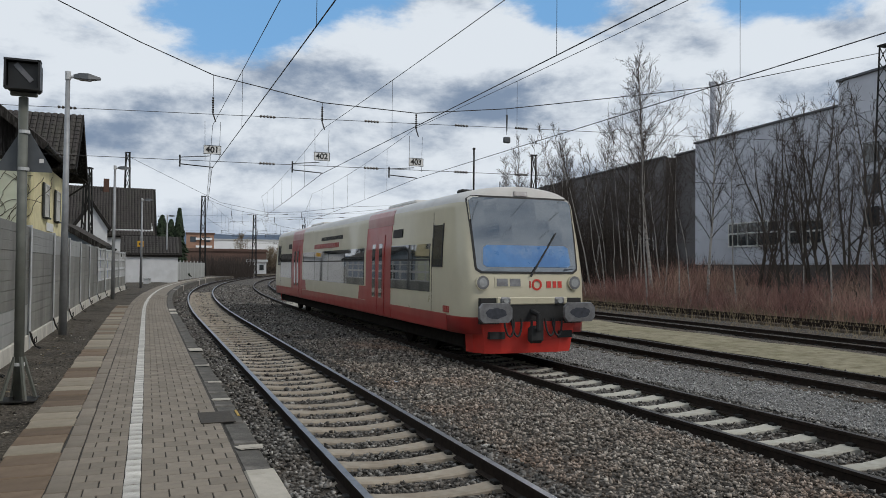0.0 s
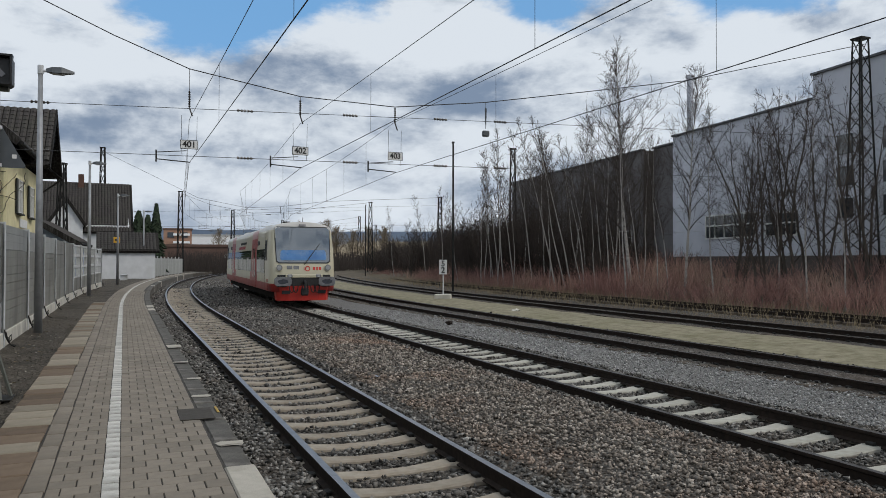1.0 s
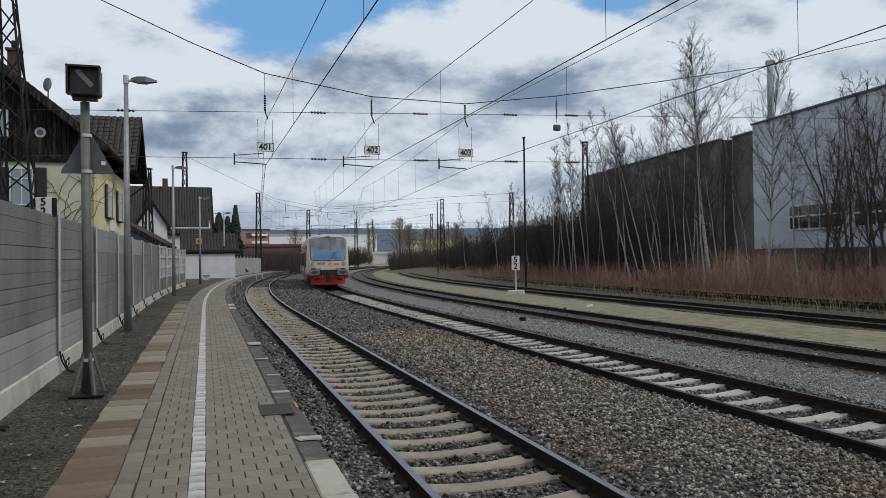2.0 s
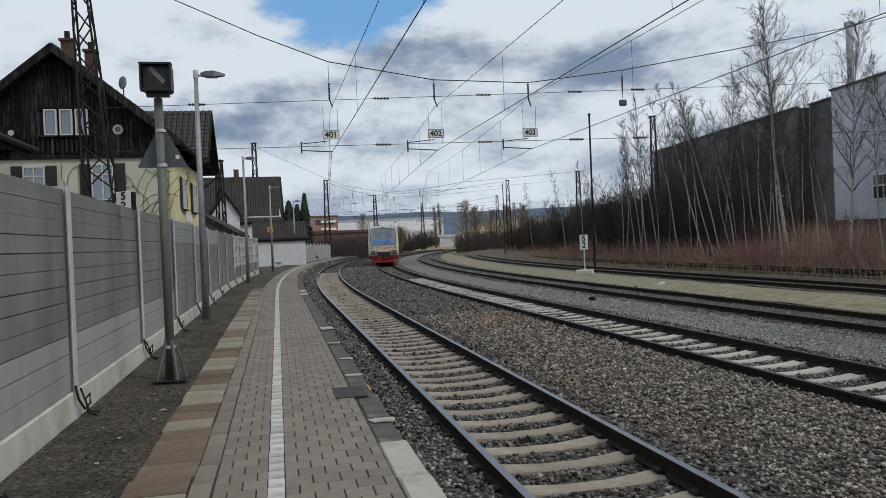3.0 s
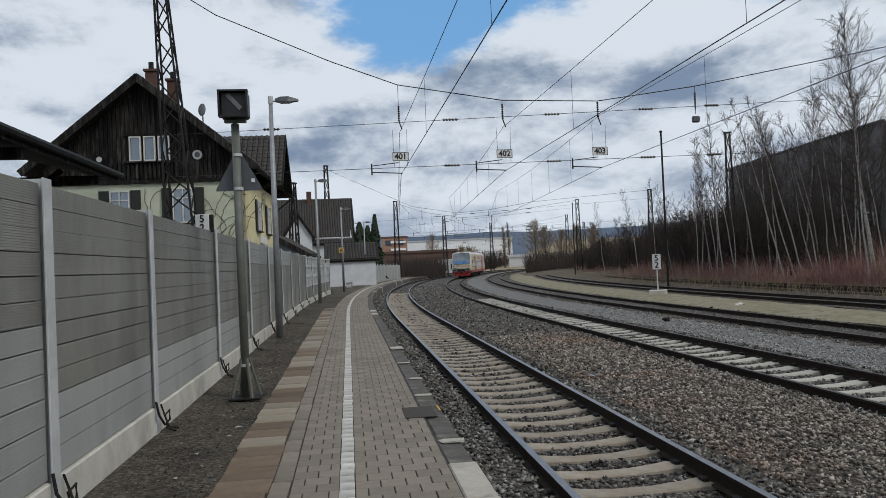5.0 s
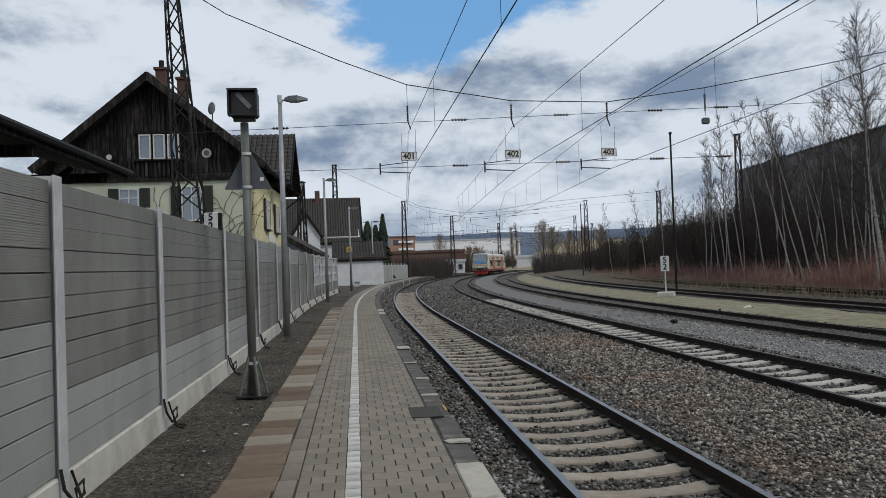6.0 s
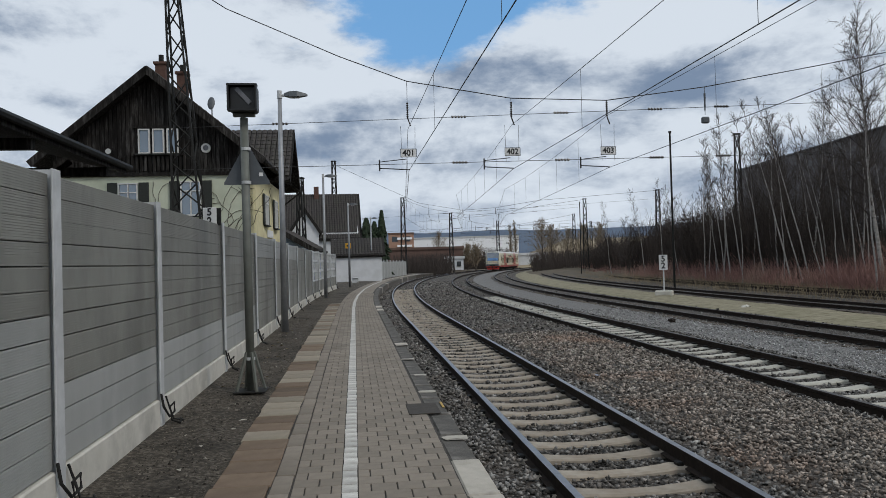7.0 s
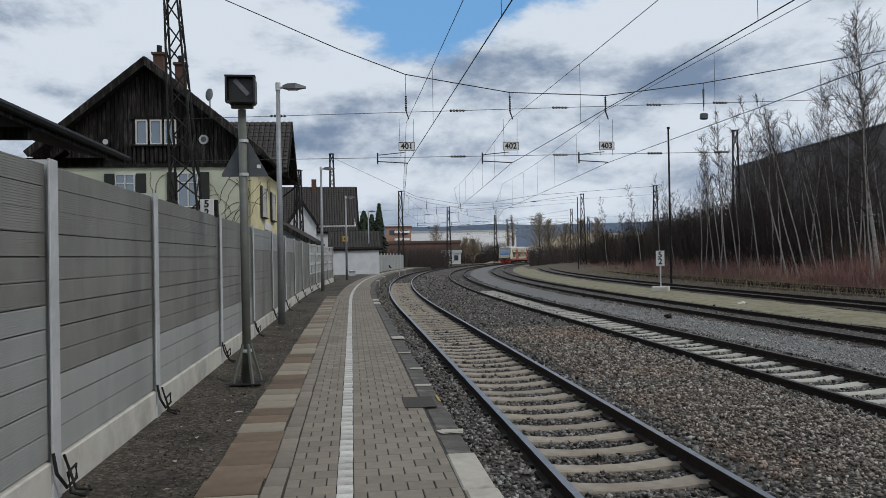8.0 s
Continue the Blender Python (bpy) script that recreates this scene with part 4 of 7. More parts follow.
def build_lamp(s, off, h, label):
    th = thing("street_lamp", on(s, off, PZ - 0.02), label, "street lamp", "platform lamps")
    bm = bmesh.new()
    tube(bm, (0, 0, 0), (0, 0, h), 0.095, 0.05, 14)
    part("pole", bm, M_LAMPPOLE, th, smooth=True)
    bm = bmesh.new()
    tube(bm, (-0.05, 0, h - 0.1), (0.2, -0.03, h - 0.06), 0.035, n=8)
    tube(bm, (0, 0, h - 0.15), (0, 0, h + 0.05), 0.065, n=10)
    part("arm", bm, M_GALV, th)
    bm = bmesh.new()
    # flat head, wide in the middle, pointed to the far end
    prof = [(0.12, 0.06, 0.05), (0.25, 0.12, 0.09), (0.45, 0.13, 0.10), (0.72, 0.05, 0.03)]
    rings = []
    for x, w, t in prof:
        rings.append([bm.verts.new((x, y, h - 0.07 + z)) for y, z in ((-w, -t * 0.5), (w, -t * 0.5), (w * 0.7, t), (-w * 0.7, t))])
    for p, q in zip(rings[:-1], rings[1:]):
        for i in range(4):
            bm.faces.new((p[i], p[(i + 1) % 4], q[(i + 1) % 4], q[i]))
    bm.faces.new(rings[0])
    bm.faces.new(rings[-1][::-1])
    hd = part("lamp_head", bm, M_SIGNBACK, th)
    bm = bmesh.new()
    box(bm, (0.38, 0, h - 0.125), (0.26, 0.18, 0.02), bevel=0.005)
    part("diffuser", bm, M_LAMP, hd)
    return th


build_lamp(21.0, -4.41, 6.25, "tall galvanised platform lamp with flat grey head")
build_lamp(40.5, -4.26, 6.4, "tall galvanised platform lamp further down the platform")
build_lamp(58.0, -4.1, 6.3, "distant galvanised platform lamp by the fence")
build_lamp(76.0, -3.9, 6.3, "distant galvanised platform lamp by the white kiosk")


def build_km_board(m, post_h, label):
    th = thing("kilometre_board", m, label, "distance sign", "kilometre boards")
    bm = bmesh.new()
    tube(bm, (0, 0.03, 0), (0, 0.03, post_h + 0.75), 0.035, n=10)
    part("post", bm, M_GALV, th)
    bm = bmesh.new()
    box(bm, (0, 0, post_h + 0.4), (0.44, 0.02, 0.8), bevel=0.008)
    bd = part("board", bm, M_WHITE, th)
    for d, z in (("5", 0.58), ("2", 0.22)):
        text_part("numeral", d, 0.44, M_BLACK, bd, Matrix.Translation((0, -0.016, post_h + z)) @ UP)
    return th


km = build_km_board(on(39.7, 13.5, -0.1, -30), 1.35, "white board with black digits on a pale post")
bm = bmesh.new()
box(bm, (0, 0, 0.12), (0.9, 0.5, 0.28), bevel=0.04)
part("footing", bm, M_CONCRETE, km, "pale concrete footing")


def build_small_km():
    th = thing("kilometre_board", on(13.45, -4.86, 2.55, -14), "small white number board above the noise barrier", "distance sign", "kilometre boards")
    bm = bmesh.new()
    box(bm, (0, 0, 0.27), (0.23, 0.015, 0.30), bevel=0.006)
    bd = part("board", bm, M_WHITE, th)
    bm = bmesh.new()
    box(bm, (0.14, 0.03, 0.27), (0.06, 0.05, 0.28))
    part("bracket", bm, M_DARKSTEEL, th)
    bm = bmesh.new()
    tube(bm, (0.1, 0.05, -0.35), (0.1, 0.05, 0.2), 0.02, n=6)
    part("post", bm, M_DARKSTEEL, th)
    for d, z in (("5", 0.345), ("2", 0.20)):
        text_part("numeral", d, 0.165, M_BLACK, bd, Matrix.Translation((0, -0.012, z)) @ UP)


build_small_km()

# ---- house ----
M_TIMBER = material("dark_weathered_timber", [(0.011, 0.010, 0.009), (0.023, 0.020, 0.018)], 3, 9, 0.9, bump=0.5, bump_scale=14, bump_dist=0.01, stretch=(4, 4, 0.6), stains=(0.085, 0.081, 0.075), stain_scale=2.6, stain_amount=0.75, per_piece=0.35, spec=0.15)
M_STUCCO = material("pale_green_stucco", [(0.48, 0.51, 0.39), (0.56, 0.59, 0.46)], 1.4, 9, 0.9, bump=0.3, bump_scale=50, stains=(0.38, 0.39, 0.28), stain_scale=0.6)
M_STUCCO_Y = material("pale_yellow_stucco", [(0.66, 0.59, 0.34), (0.74, 0.67, 0.41)], 1.4, 9, 0.9, bump=0.3, bump_scale=50, stains=(0.48, 0.42, 0.24), stain_scale=0.8)
M_TILE = material("dark_roof_tile", [(0.028, 0.024, 0.022), (0.055, 0.047, 0.043)], 4, 7, 0.8, bump=0.3, bump_scale=20, stains=(0.055, 0.058, 0.04), stain_scale=0.9, per_piece=0.3)
M_WINDOW = mirror_glass("window_glass", (0.05, 0.085, 0.12), 0.11)
M_FRAME = material("white_window_frame", [(0.55, 0.55, 0.52), (0.65, 0.65, 0.62)], 5, 4, 0.5, bump=0.05)
M_SHUTTER = material("dark_wooden_shutter", [(0.015, 0.018, 0.015), (0.028, 0.031, 0.026)], 5, 6, 0.8, bump=0.3, bump_scale=12, stretch=(1, 1, 5))
M_CHIMNEY = material("brick_chimney", [(0.07, 0.035, 0.026), (0.11, 0.058, 0.042)], 6, 6, 0.9, bump=0.4, bump_scale=25)
M_VINE = material("bare_vine_stem", [(0.05, 0.04, 0.03), (0.08, 0.065, 0.05)], 6, 4, 0.9, bump=0.2)


def window_unit(parent, m, w, h, bars=1, shutters=True, mat=None):
    """A framed window set on a wall; local x runs along the wall, -y faces out."""
    bm = bmesh.new()
    box(bm, (0, -0.02, 0), (w, 0.03, h))
    wn = part("window", bm, M_WINDOW, parent, m=m)
    rows = [(0, h / 2, w + 0.06, 0.06), (0, -h / 2, w + 0.06, 0.06), (-w / 2, 0, 0.06, h - 0.062), (w / 2, 0, 0.06, h - 0.062)]
    rows += [(-w / 2 + w * (k + 1) / (bars + 1), 0, 0.055, h - 0.062) for k in range(bars)]
    if bars == 1:
        rows += [(-w / 4, h * 0.22, w / 2 - 0.062, 0.05), (w / 4, h * 0.22, w / 2 - 0.062, 0.05)]
    for x, z, sx, sz in rows:
        bm = bmesh.new()
        box(bm, (x, -0.05, z), (sx, 0.12, sz))
        part("frame_bar", bm, M_FRAME, wn, "white-painted frame bar")
    bm = bmesh.new()
    box(bm, (0, -0.09, -h / 2 - 0.07), (w + 0.3, 0.22, 0.06))
    part("sill", bm, M_SHUTTER, wn)
    if shutters:
        for sx in (-1, 1):
            bm = bmesh.new()
            box(bm, (sx * (w / 2 + 0.30), -0.05, 0), (0.46, 0.05, h + 0.1))
            part("shutter", bm, M_SHUTTER, wn)
    return wn


def gable_roof(parent, m, w, ln, eave, rise, over, back, tile=True, thick=0.22):
    """Two slopes with rows of tiles. w: width across the gable, ridge along local y from -over to ln + back."""
    half = w / 2 + over
    ang = math.atan2(rise, w / 2)
    sl = half / math.cos(ang)
    ridge = eave + rise
    for sx in (-1, 1):
        q = m @ Matrix.Translation((0, 0, ridge)) @ Matrix.Rotation(sx * ang, 4, "Y")
        bm = bmesh.new()
        box(bm, (sx * sl / 2, (ln + back - over) / 2, -thick / 2), (sl, ln + back + over, thick), q)
        slope = part("roof", bm, M_TIMBER, parent)
        if not tile:
            continue
        bm = bmesh.new()
        nrow = int(sl / 0.34)
        ncol = int((ln + back + over) / 0.3)
        for r in range(nrow):
            for c in range(ncol):
                y = -over + 0.15 + 0.3 * c
                x0, x1 = sx * (r * 0.34), sx * (r * 0.34 + 0.36)
                vs = [bm.verts.new(q @ Vector(p)) for p in ((x0, y - 0.15, 0.01), (x0, y - 0.04, 0.06), (x0, y + 0.10, 0.02), (x1, y + 0.10, 0.05), (x1, y - 0.04, 0.09), (x1, y - 0.15, 0.04))]
                bm.faces.new((vs[0], vs[1], vs[4], vs[5]))
                bm.faces.new((vs[1], vs[2], vs[3], vs[4]))
                bm.faces.new((vs[5], vs[4], vs[3]))
        t = part("roof_tiles", bm, M_TILE, slope)
        t["kind"] = "stuff"
    # barge boards at the gable end
    for sx in (-1, 1):
        q = m @ Matrix.Translation((0, 0, ridge)) @ Matrix.Rotation(sx * ang, 4, "Y")
        bm = bmesh.new()
        box(bm, (sx * sl / 2, -over - 0.03, -0.12), (sl, 0.06, 0.34), q)
        part("barge_board", bm, M_TIMBER, parent)


HM = Matrix.Translation((-18.02, 32.8, 0)) @ Matrix.Rotation(radians(20), 4, "Z")


def build_house():
    th = thing("house", HM, "pale green house with dark timber gable and tiled roof", "house")
    W, D, ZT, APEX = 9.3, 10.0, 6.55, 11.5
    bm = bmesh.new()
    box(bm, (-W / 2, 0.15, ZT / 2 - 0.2), (W, 0.3, ZT + 0.4))
    part("wall", bm, M_STUCCO, th, "pale green stucco gable wall")
    bm = bmesh.new()
    box(bm, (-0.15, D / 2 + 0.15, 1.4), (0.3, D - 0.3, 3.6))
    box(bm, (-W + 0.15, D / 2 + 0.15, ZT / 2 - 0.2), (0.3, D - 0.3, ZT + 0.4))
    box(bm, (-W / 2, D - 0.15, ZT / 2 - 0.2), (W - 0.62, 0.3, ZT + 0.4))
    part("wall", bm, M_STUCCO, th)
    bm = bmesh.new()
    box(bm, (-0.05, D / 2, 4.95), (0.34, D, 3.3))
    part("wall", bm, M_STUCCO_Y, th, "pale yellow upper wall facing the tracks")
    # timber gable: board by board
    half, rise, eave = W / 2, APEX - 7.7, 7.7
    bm = bmesh.new()
    vs = [(-0.1, ZT), (-0.1, eave - 0.15), (-half, APEX - 0.25), (-W + 0.1, eave - 0.15), (-W + 0.1, ZT)]
    f = [bm.verts.new((x, 0.0, z)) for x, z in vs]
    b = [bm.verts.new((x, 0.25, z)) for x, z in vs]
    bm.faces.new(f)
    bm.faces.new(b[::-1])
    for i in range(5):
        bm.faces.new((f[i], f[(i + 1) % 5], b[(i + 1) % 5], b[i]))
    gable = part("gable", bm, M_TIMBER, th, "dark weathered vertical boards")
    rnd = random.Random(8)
    n = 46
    for i in range(n):
        x0 = -W + 0.1 + (W - 0.2) * i / n
        x1 = x0 + (W - 0.2) / n - 0.025
        xc = (x0 + x1) / 2
        ztop = APEX - 0.25 - abs(xc + half) / half * rise - 0.05
        zb = ZT - 0.05 - rnd.uniform(0, 0.06)
        bm = bmesh.new()
        y = -0.035 + rnd.uniform(-0.008, 0.008)
        box(bm, (xc, y, (zb + ztop) / 2), (x1 - x0, 0.05, ztop - zb))
        part("board", bm, M_TIMBER, gable)
    bm = bmesh.new()
    box(bm, (-half, -0.08, ZT - 0.02), (W + 0.1, 0.1, 0.16))
    part("beam", bm, M_TIMBER, th)
    # balcony-like slat row under the attic windows
    for i in range(16):
        bm = bmesh.new()
        box(bm, (-half - 1.5 + 3.0 * i / 15, -0.12, 7.05), (0.12, 0.05, 0.72), bevel=0.01)
        part("slat", bm, M_TIMBER, th)
    for k in range(3):
        window_unit(th, Matrix.Translation((-half - 0.35 + 0.66 * k, -0.07, 8.1)), 0.48, 1.12, 0, False)
    bm = bmesh.new()
    box(bm, (-half + 0.3, -0.12, 8.78), (2.3, 0.12, 0.12))
    part("window_surround", bm, M_TIMBER, th)
    bm = bmesh.new()
    box(bm, (-half + 0.3, -0.14, 7.46), (2.3, 0.16, 0.10))
    part("window_surround", bm, M_TIMBER, th)
    for x, z in ((-half + 2.5, 7.75), (-half - 2.0, 7.65)):
        bm = bmesh.new()
        tube(bm, (x, -0.03, z), (x, -0.13, z), 0.24, 0.22, 18)
        rv = part("round_vent", bm, M_FRAME if x > -half else M_TIMBER, th)
        bm = bmesh.new()
        tube(bm, (x, -0.13, z), (x, -0.15, z), 0.13, n=14)
        part("vent_hole", bm, M_GREYBAR if x > -half else M_FRAME, rv)
    # windows of the green floor
    window_unit(th, Matrix.Translation((-half - 1.15, -0.02, 5.35)), 0.85, 1.5)
    window_unit(th, Matrix.Translation((-half + 1.75, -0.02, 5.35)), 0.9, 1.6)
    # shuttered windows on the yellow flank
    for y in (3.2, 7.0):
        window_unit(th, Matrix.Translation((0.13, y, 4.95)) @ Matrix.Rotation(math.pi / 2, 4, "Z"), 1.0, 1.5)
    bm = bmesh.new()
    box(bm, (0.16, 4.6, 3.75), (0.04, 2.2, 0.4))
    part("sign_board", bm, M_WHITE, th, "white unlettered sign board")
    gable_roof(th, Matrix.Translation((-half, 0, 0)), W, D, eave, rise, 0.75, 0.4)
    # cross wing at the back towards the tracks
    gable_roof(th, Matrix.Translation((0.75, 7.4, 0)) @ Matrix.Rotation(math.pi / 2, 4, "Z"), 5.0, 5.0, 7.2, 2.7, 0.5, 0.0)
    # brackets, gutter and downpipe at the eave
    bm = bmesh.new()
    tube(bm, (0.8, -0.8, 6.95), (0.8, 10.2, 6.95), 0.07, n=8)
    tube(bm, (0.8, 9.9, 6.95), (1.35, 9.9, 6.5), 0.05, n=7)
    tube(bm, (1.35, 9.9, 6.5), (0.3, 9.9, 5.7), 0.05, n=7)
    tube(bm, (0.3, 9.9, 5.7), (0.3, 9.9, 0), 0.05, n=7)
    part("gutter", bm, M_DARKSTEEL, th)
    for k in (0, 1):
        bm = bmesh.new()
        box(bm, (-half - 0.1 + 0.8 * k, 2.2 + k, 11.6), (0.5, 0.5, 1.7 - 0.5 * k), bevel=0.02)
        box(bm, (-half - 0.1 + 0.8 * k, 2.2 + k, 12.4 - 0.25 * k), (0.64, 0.64, 0.12))
        ch = part("chimney", bm, M_CHIMNEY, th)
        bm = bmesh.new()
        tube(bm, (-half - 0.1 + 0.8 * k, 2.2 + k, 12.4 - 0.25 * k), (-half - 0.1 + 0.8 * k, 2.2 + k, 12.85 - 0.25 * k), 0.13, n=10)
        part("chimney_pot", bm, M_DARKSTEEL, ch)
    # dish on the roof edge
    bm = bmesh.new()
    tube(bm, (-2.05, 1.0, 8.8), (-2.05, 1.0, 9.9), 0.03, n=6)
    bmesh.ops.create_uvsphere(bm, u_segments=14, v_segments=6, radius=0.36, matrix=Matrix.Translation((-2.05, 0.85, 10.1)) @ Matrix.Rotation(radians(70), 4, "X") @ Matrix.Diagonal((0.5, 1, 0.18, 1)))
    part("satellite_dish", bm, M_SIGNBACK, th)
    # bare climbing stems
    bm = bmesh.new()
    for root, count in ((-4.2, 9), (-1.4, 11)):
        for k in range(count):
            p = Vector((root + rnd.uniform(-0.3, 0.3), -0.04, 3.0))
            d = Vector((rnd.uniform(-0.4, 0.4), 0, 1))
            for q in range(20):
                d += Vector((rnd.uniform(-0.7, 0.7), 0, rnd.uniform(-0.2, 0.2)))
                d.normalize()
                e = p + d * 0.18
                e.z = min(e.z, 6.4)
                tube(bm, p, e, 0.014, 0.011, 4, False)
                p = e
    v = part("climbing_plant", bm, M_VINE, th, "bare brown climbing plant stems")


build_house()


def build_canopy():
    th = thing("canopy", on(0, 0, 0), "dark timber canopy roof behind the noise barrier", "canopy")
    th.matrix_basis = Matrix()
    bm = bmesh.new()
    a = on(4.0, -8.0, 0)
    ln = 16.0
    vs = []
    for y in (-14.0, ln):
        for x, z in ((0, 4.50), (-5.0, 6.0), (-5.0, 5.75), (0, 4.33)):
            vs.append(bm.verts.new(a @ Vector((x, y, z))))
    for q in ((0, 1, 2, 3), (7, 6, 5, 4), (0, 4, 5, 1), (1, 5, 6, 2), (2, 6, 7, 3), (3, 7, 4, 0)):
        bm.faces.new([vs[k] for k in q])
    part("roof", bm, M_TIMBER, th)
    bm = bmesh.new()
    tube(bm, a @ Vector((0.07, -14, 4.48)), a @ Vector((0.07, ln + 0.05, 4.48)), 0.08, n=8)
    part("gutter", bm, M_DARKSTEEL, th)
    for y in (14.9, 10.9, 6.9):
        bm = bmesh.new()
        box(bm, (-2.4, y, 1.85), (0.2, 0.2, 4.6), a)
        post = part("post", bm, M_TIMBER, th)
        bm = bmesh.new()
        tube(bm, a @ Vector((-2.4, y, 3.4)), a @ Vector((-0.9, y, 4.5)), 0.07, n=5)
        box(bm, (-2.4, y, 4.25), (4.6, 0.16, 0.2), a)
        part("bracket", bm, M_TIMBER, post)
    # dark wall added so that no bright sky shows under the roof
    bm = bmesh.new()
    box(bm, (-5.1, 0.5, 2.7), (0.2, 29, 6.2), a)
    part("back_wall", bm, M_TIMBER, th)


build_canopy()

# ---- lattice masts and overhead line ----
M_INSUL = material("brown_insulator", [(0.02, 0.015, 0.012), (0.035, 0.028, 0.022)], 5, 3, 0.35, bump=0)


def build_mast(m, h, w0, w1, label, fine=True):
    th = thing("lattice_mast", m, label, "mast", "overhead line masts")

    def corner(i, z):
        w = (w0 + (w1 - w0) * z / h) / 2
        sx, sy = ((-1, -1), (1, -1), (1, 1), (-1, 1))[i]
        return Vector((sx * w, sy * w, z))

    r = 0.065 if fine else 0.08
    for i in range(4):
        bm = bmesh.new()
        tube(bm, corner(i, -0.5), corner(i, h), r, r * 0.8, 4)
        part("leg", bm, M_DARKSTEEL, th)
    nb = int(h / 0.95) if fine else int(h / 1.6)
    for f in range(4):
        for k in range(nb):
            z0, z1 = h * k / nb, h * (k + 1) / nb
            i, j = (f, (f + 1) % 4) if k % 2 else ((f + 1) % 4, f)
            bm = bmesh.new()
            tube(bm, corner(i, z0), corner(j, z1), r * 0.5, n=4, caps=False)
            part("brace", bm, M_DARKSTEEL, th)
    bm = bmesh.new()
    box(bm, (0, 0, h + 0.05), (w1 + 0.2, w1 + 0.2, 0.1))
    part("cap", bm, M_DARKSTEEL, th)
    return th


def cable(a, b, sag, n=14):
    a, b = Vector(a), Vector(b)
    pts = []
    for i in range(n + 1):
        q = i / n
        p = a.lerp(b, q)
        p.z -= 4 * sag * q * (1 - q)
        pts.append(p)
    return pts


def insulator(bm, a, b, r=0.06, n=4):
    a, b = Vector(a), Vector(b)
    for k in range(n):
        p, q = a.lerp(b, (k + 0.2) / n), a.lerp(b, (k + 0.8) / n)
        tube(bm, p, q, r, r * 0.7, 8)
    tube(bm, a, b, r * 0.35, n=6)


def P(s, off, z):
    x, y, _ = along(s, off)
    return Vector((x, y, z))


def build_span(s, left, right, zl, zr, dip, tracks, names, near=True, zc=6.12, zm=8.1):
    th = thing("overhead_span", Matrix(), "overhead wire span with insulators hung between two masts" if near else "distant overhead wire span across the tracks", "overhead line", "overhead line spans")
    r = 0.018 if near else 0.016
    bm = bmesh.new()
    pts = [(left, zl)] + dip + [(right, zr)]
    pipe(bm, [P(s, o, z) for o, z in pts], r * 1.25)
    part("head_wire", bm, M_WIRE, th)
    for z0, z1, nm in ((zm + 0.1, zm + 1.6, "upper_cross_wire"), (6.38, 6.9, "lower_cross_wire")):
        bm = bmesh.new()
        tube(bm, P(s, left, z0 - 0.1), P(s, right, z1), r * 0.7, n=5, caps=False)
        w = part(nm, bm, M_WIRE, th)
        for o in [left + 4.2] + [t + 2.3 for t in tracks] + [tracks[-1] + 5.5]:
            bm = bmesh.new()
            q = (o - left) / (right - left)
            z = z0 - 0.1 + (z1 - z0 + 0.1) * q
            insulator(bm, P(s, o - 0.35, z), P(s, o + 0.35, z), 0.065, 5)
            part("insulator", bm, M_INSUL, w)

    def head_z(o):
        for (o0, z0), (o1, z1) in zip(pts[:-1], pts[1:]):
            if o0 <= o <= o1:
                return z0 + (z1 - z0) * (o - o0) / (o1 - o0)

    for o, nm in zip(tracks, names):
        bm = bmesh.new()
        zh = head_z(o)
        tube(bm, P(s, o, zh), P(s, o, zm + 1.0), 0.012, n=5)
        insulator(bm, P(s, o, zm + 1.05), P(s, o, zm + 0.35), 0.055, 7)
        tube(bm, P(s, o, zm + 0.35), P(s, o + 0.12, zm), 0.03, n=6)
        part("hanger", bm, M_INSUL, th)
        bm = bmesh.new()
        tube(bm, P(s, o - 1.3, 6.22), P(s, o + 0.05, zc + 0.02), 0.025, n=6)
        tube(bm, P(s, o - 1.3, 6.5), P(s, o - 0.1, 6.62), 0.02, n=6)
        tube(bm, P(s, o - 1.3, 6.1), P(s, o - 1.3, 6.6), 0.035, n=6)
        part("steady_arm", bm, M_WIRE, th)
        bm = bmesh.new()
        for d in (-0.32, 0.32):
            tube(bm, P(s, o + d, zm), P(s, o + d * 0.9, 6.45), 0.008, n=4)
        part("dropper", bm, M_WIRE, th)
        if nm:
            bm = bmesh.new()
            m = Matrix.Translation(P(s - 0.05, o, 6.88)) @ Matrix.Rotation(A0, 4, "Z")
            box(bm, (0, 0, 0), (0.72, 0.02, 0.38), m)
            bd = part("number_plate", bm, M_WHITE, th, "white plate with black number")
            text_part("numeral", nm, 0.36, M_BLACK, bd, m @ Matrix.Translation((0, -0.016, 0)) @ UP)
            bm = bmesh.new()
            for x, z, sx, sz in ((0, 0.18, 0.72, 0.02), (0, -0.18, 0.72, 0.02), (-0.35, 0, 0.02, 0.38), (0.35, 0, 0.02, 0.38)):
                box(bm, (x, -0.013, z), (sx, 0.008, sz), m)
            part("plate_rim", bm, M_BLACK, bd)
    return th


SPAN = 34.5
OFFS = [-0.1, 4.6, 9.05]
build_mast(on(SPAN, -9.4, -0.1) @ Matrix.Rotation(radians(-3.1), 4, "Y"), 15.2, 1.36, 0.42, "dark steel lattice mast standing before the timber house")
build_mast(on(SPAN, 39.5, 0.6), 15.2, 1.45, 0.6, "dark steel lattice mast at the factory side")
sp = build_span(SPAN, -9.9, 40.0, 14.6, 15.6, [(-7.9, 13.3), (-3.05, 11.2), (-0.1, 10.1), (4.6, 9.32), (9.05, 9.2), (13.75, 9.8), (19.4, 10.8), (26, 12.0)], OFFS, ["401", "402", "403"])
bm = bmesh.new()
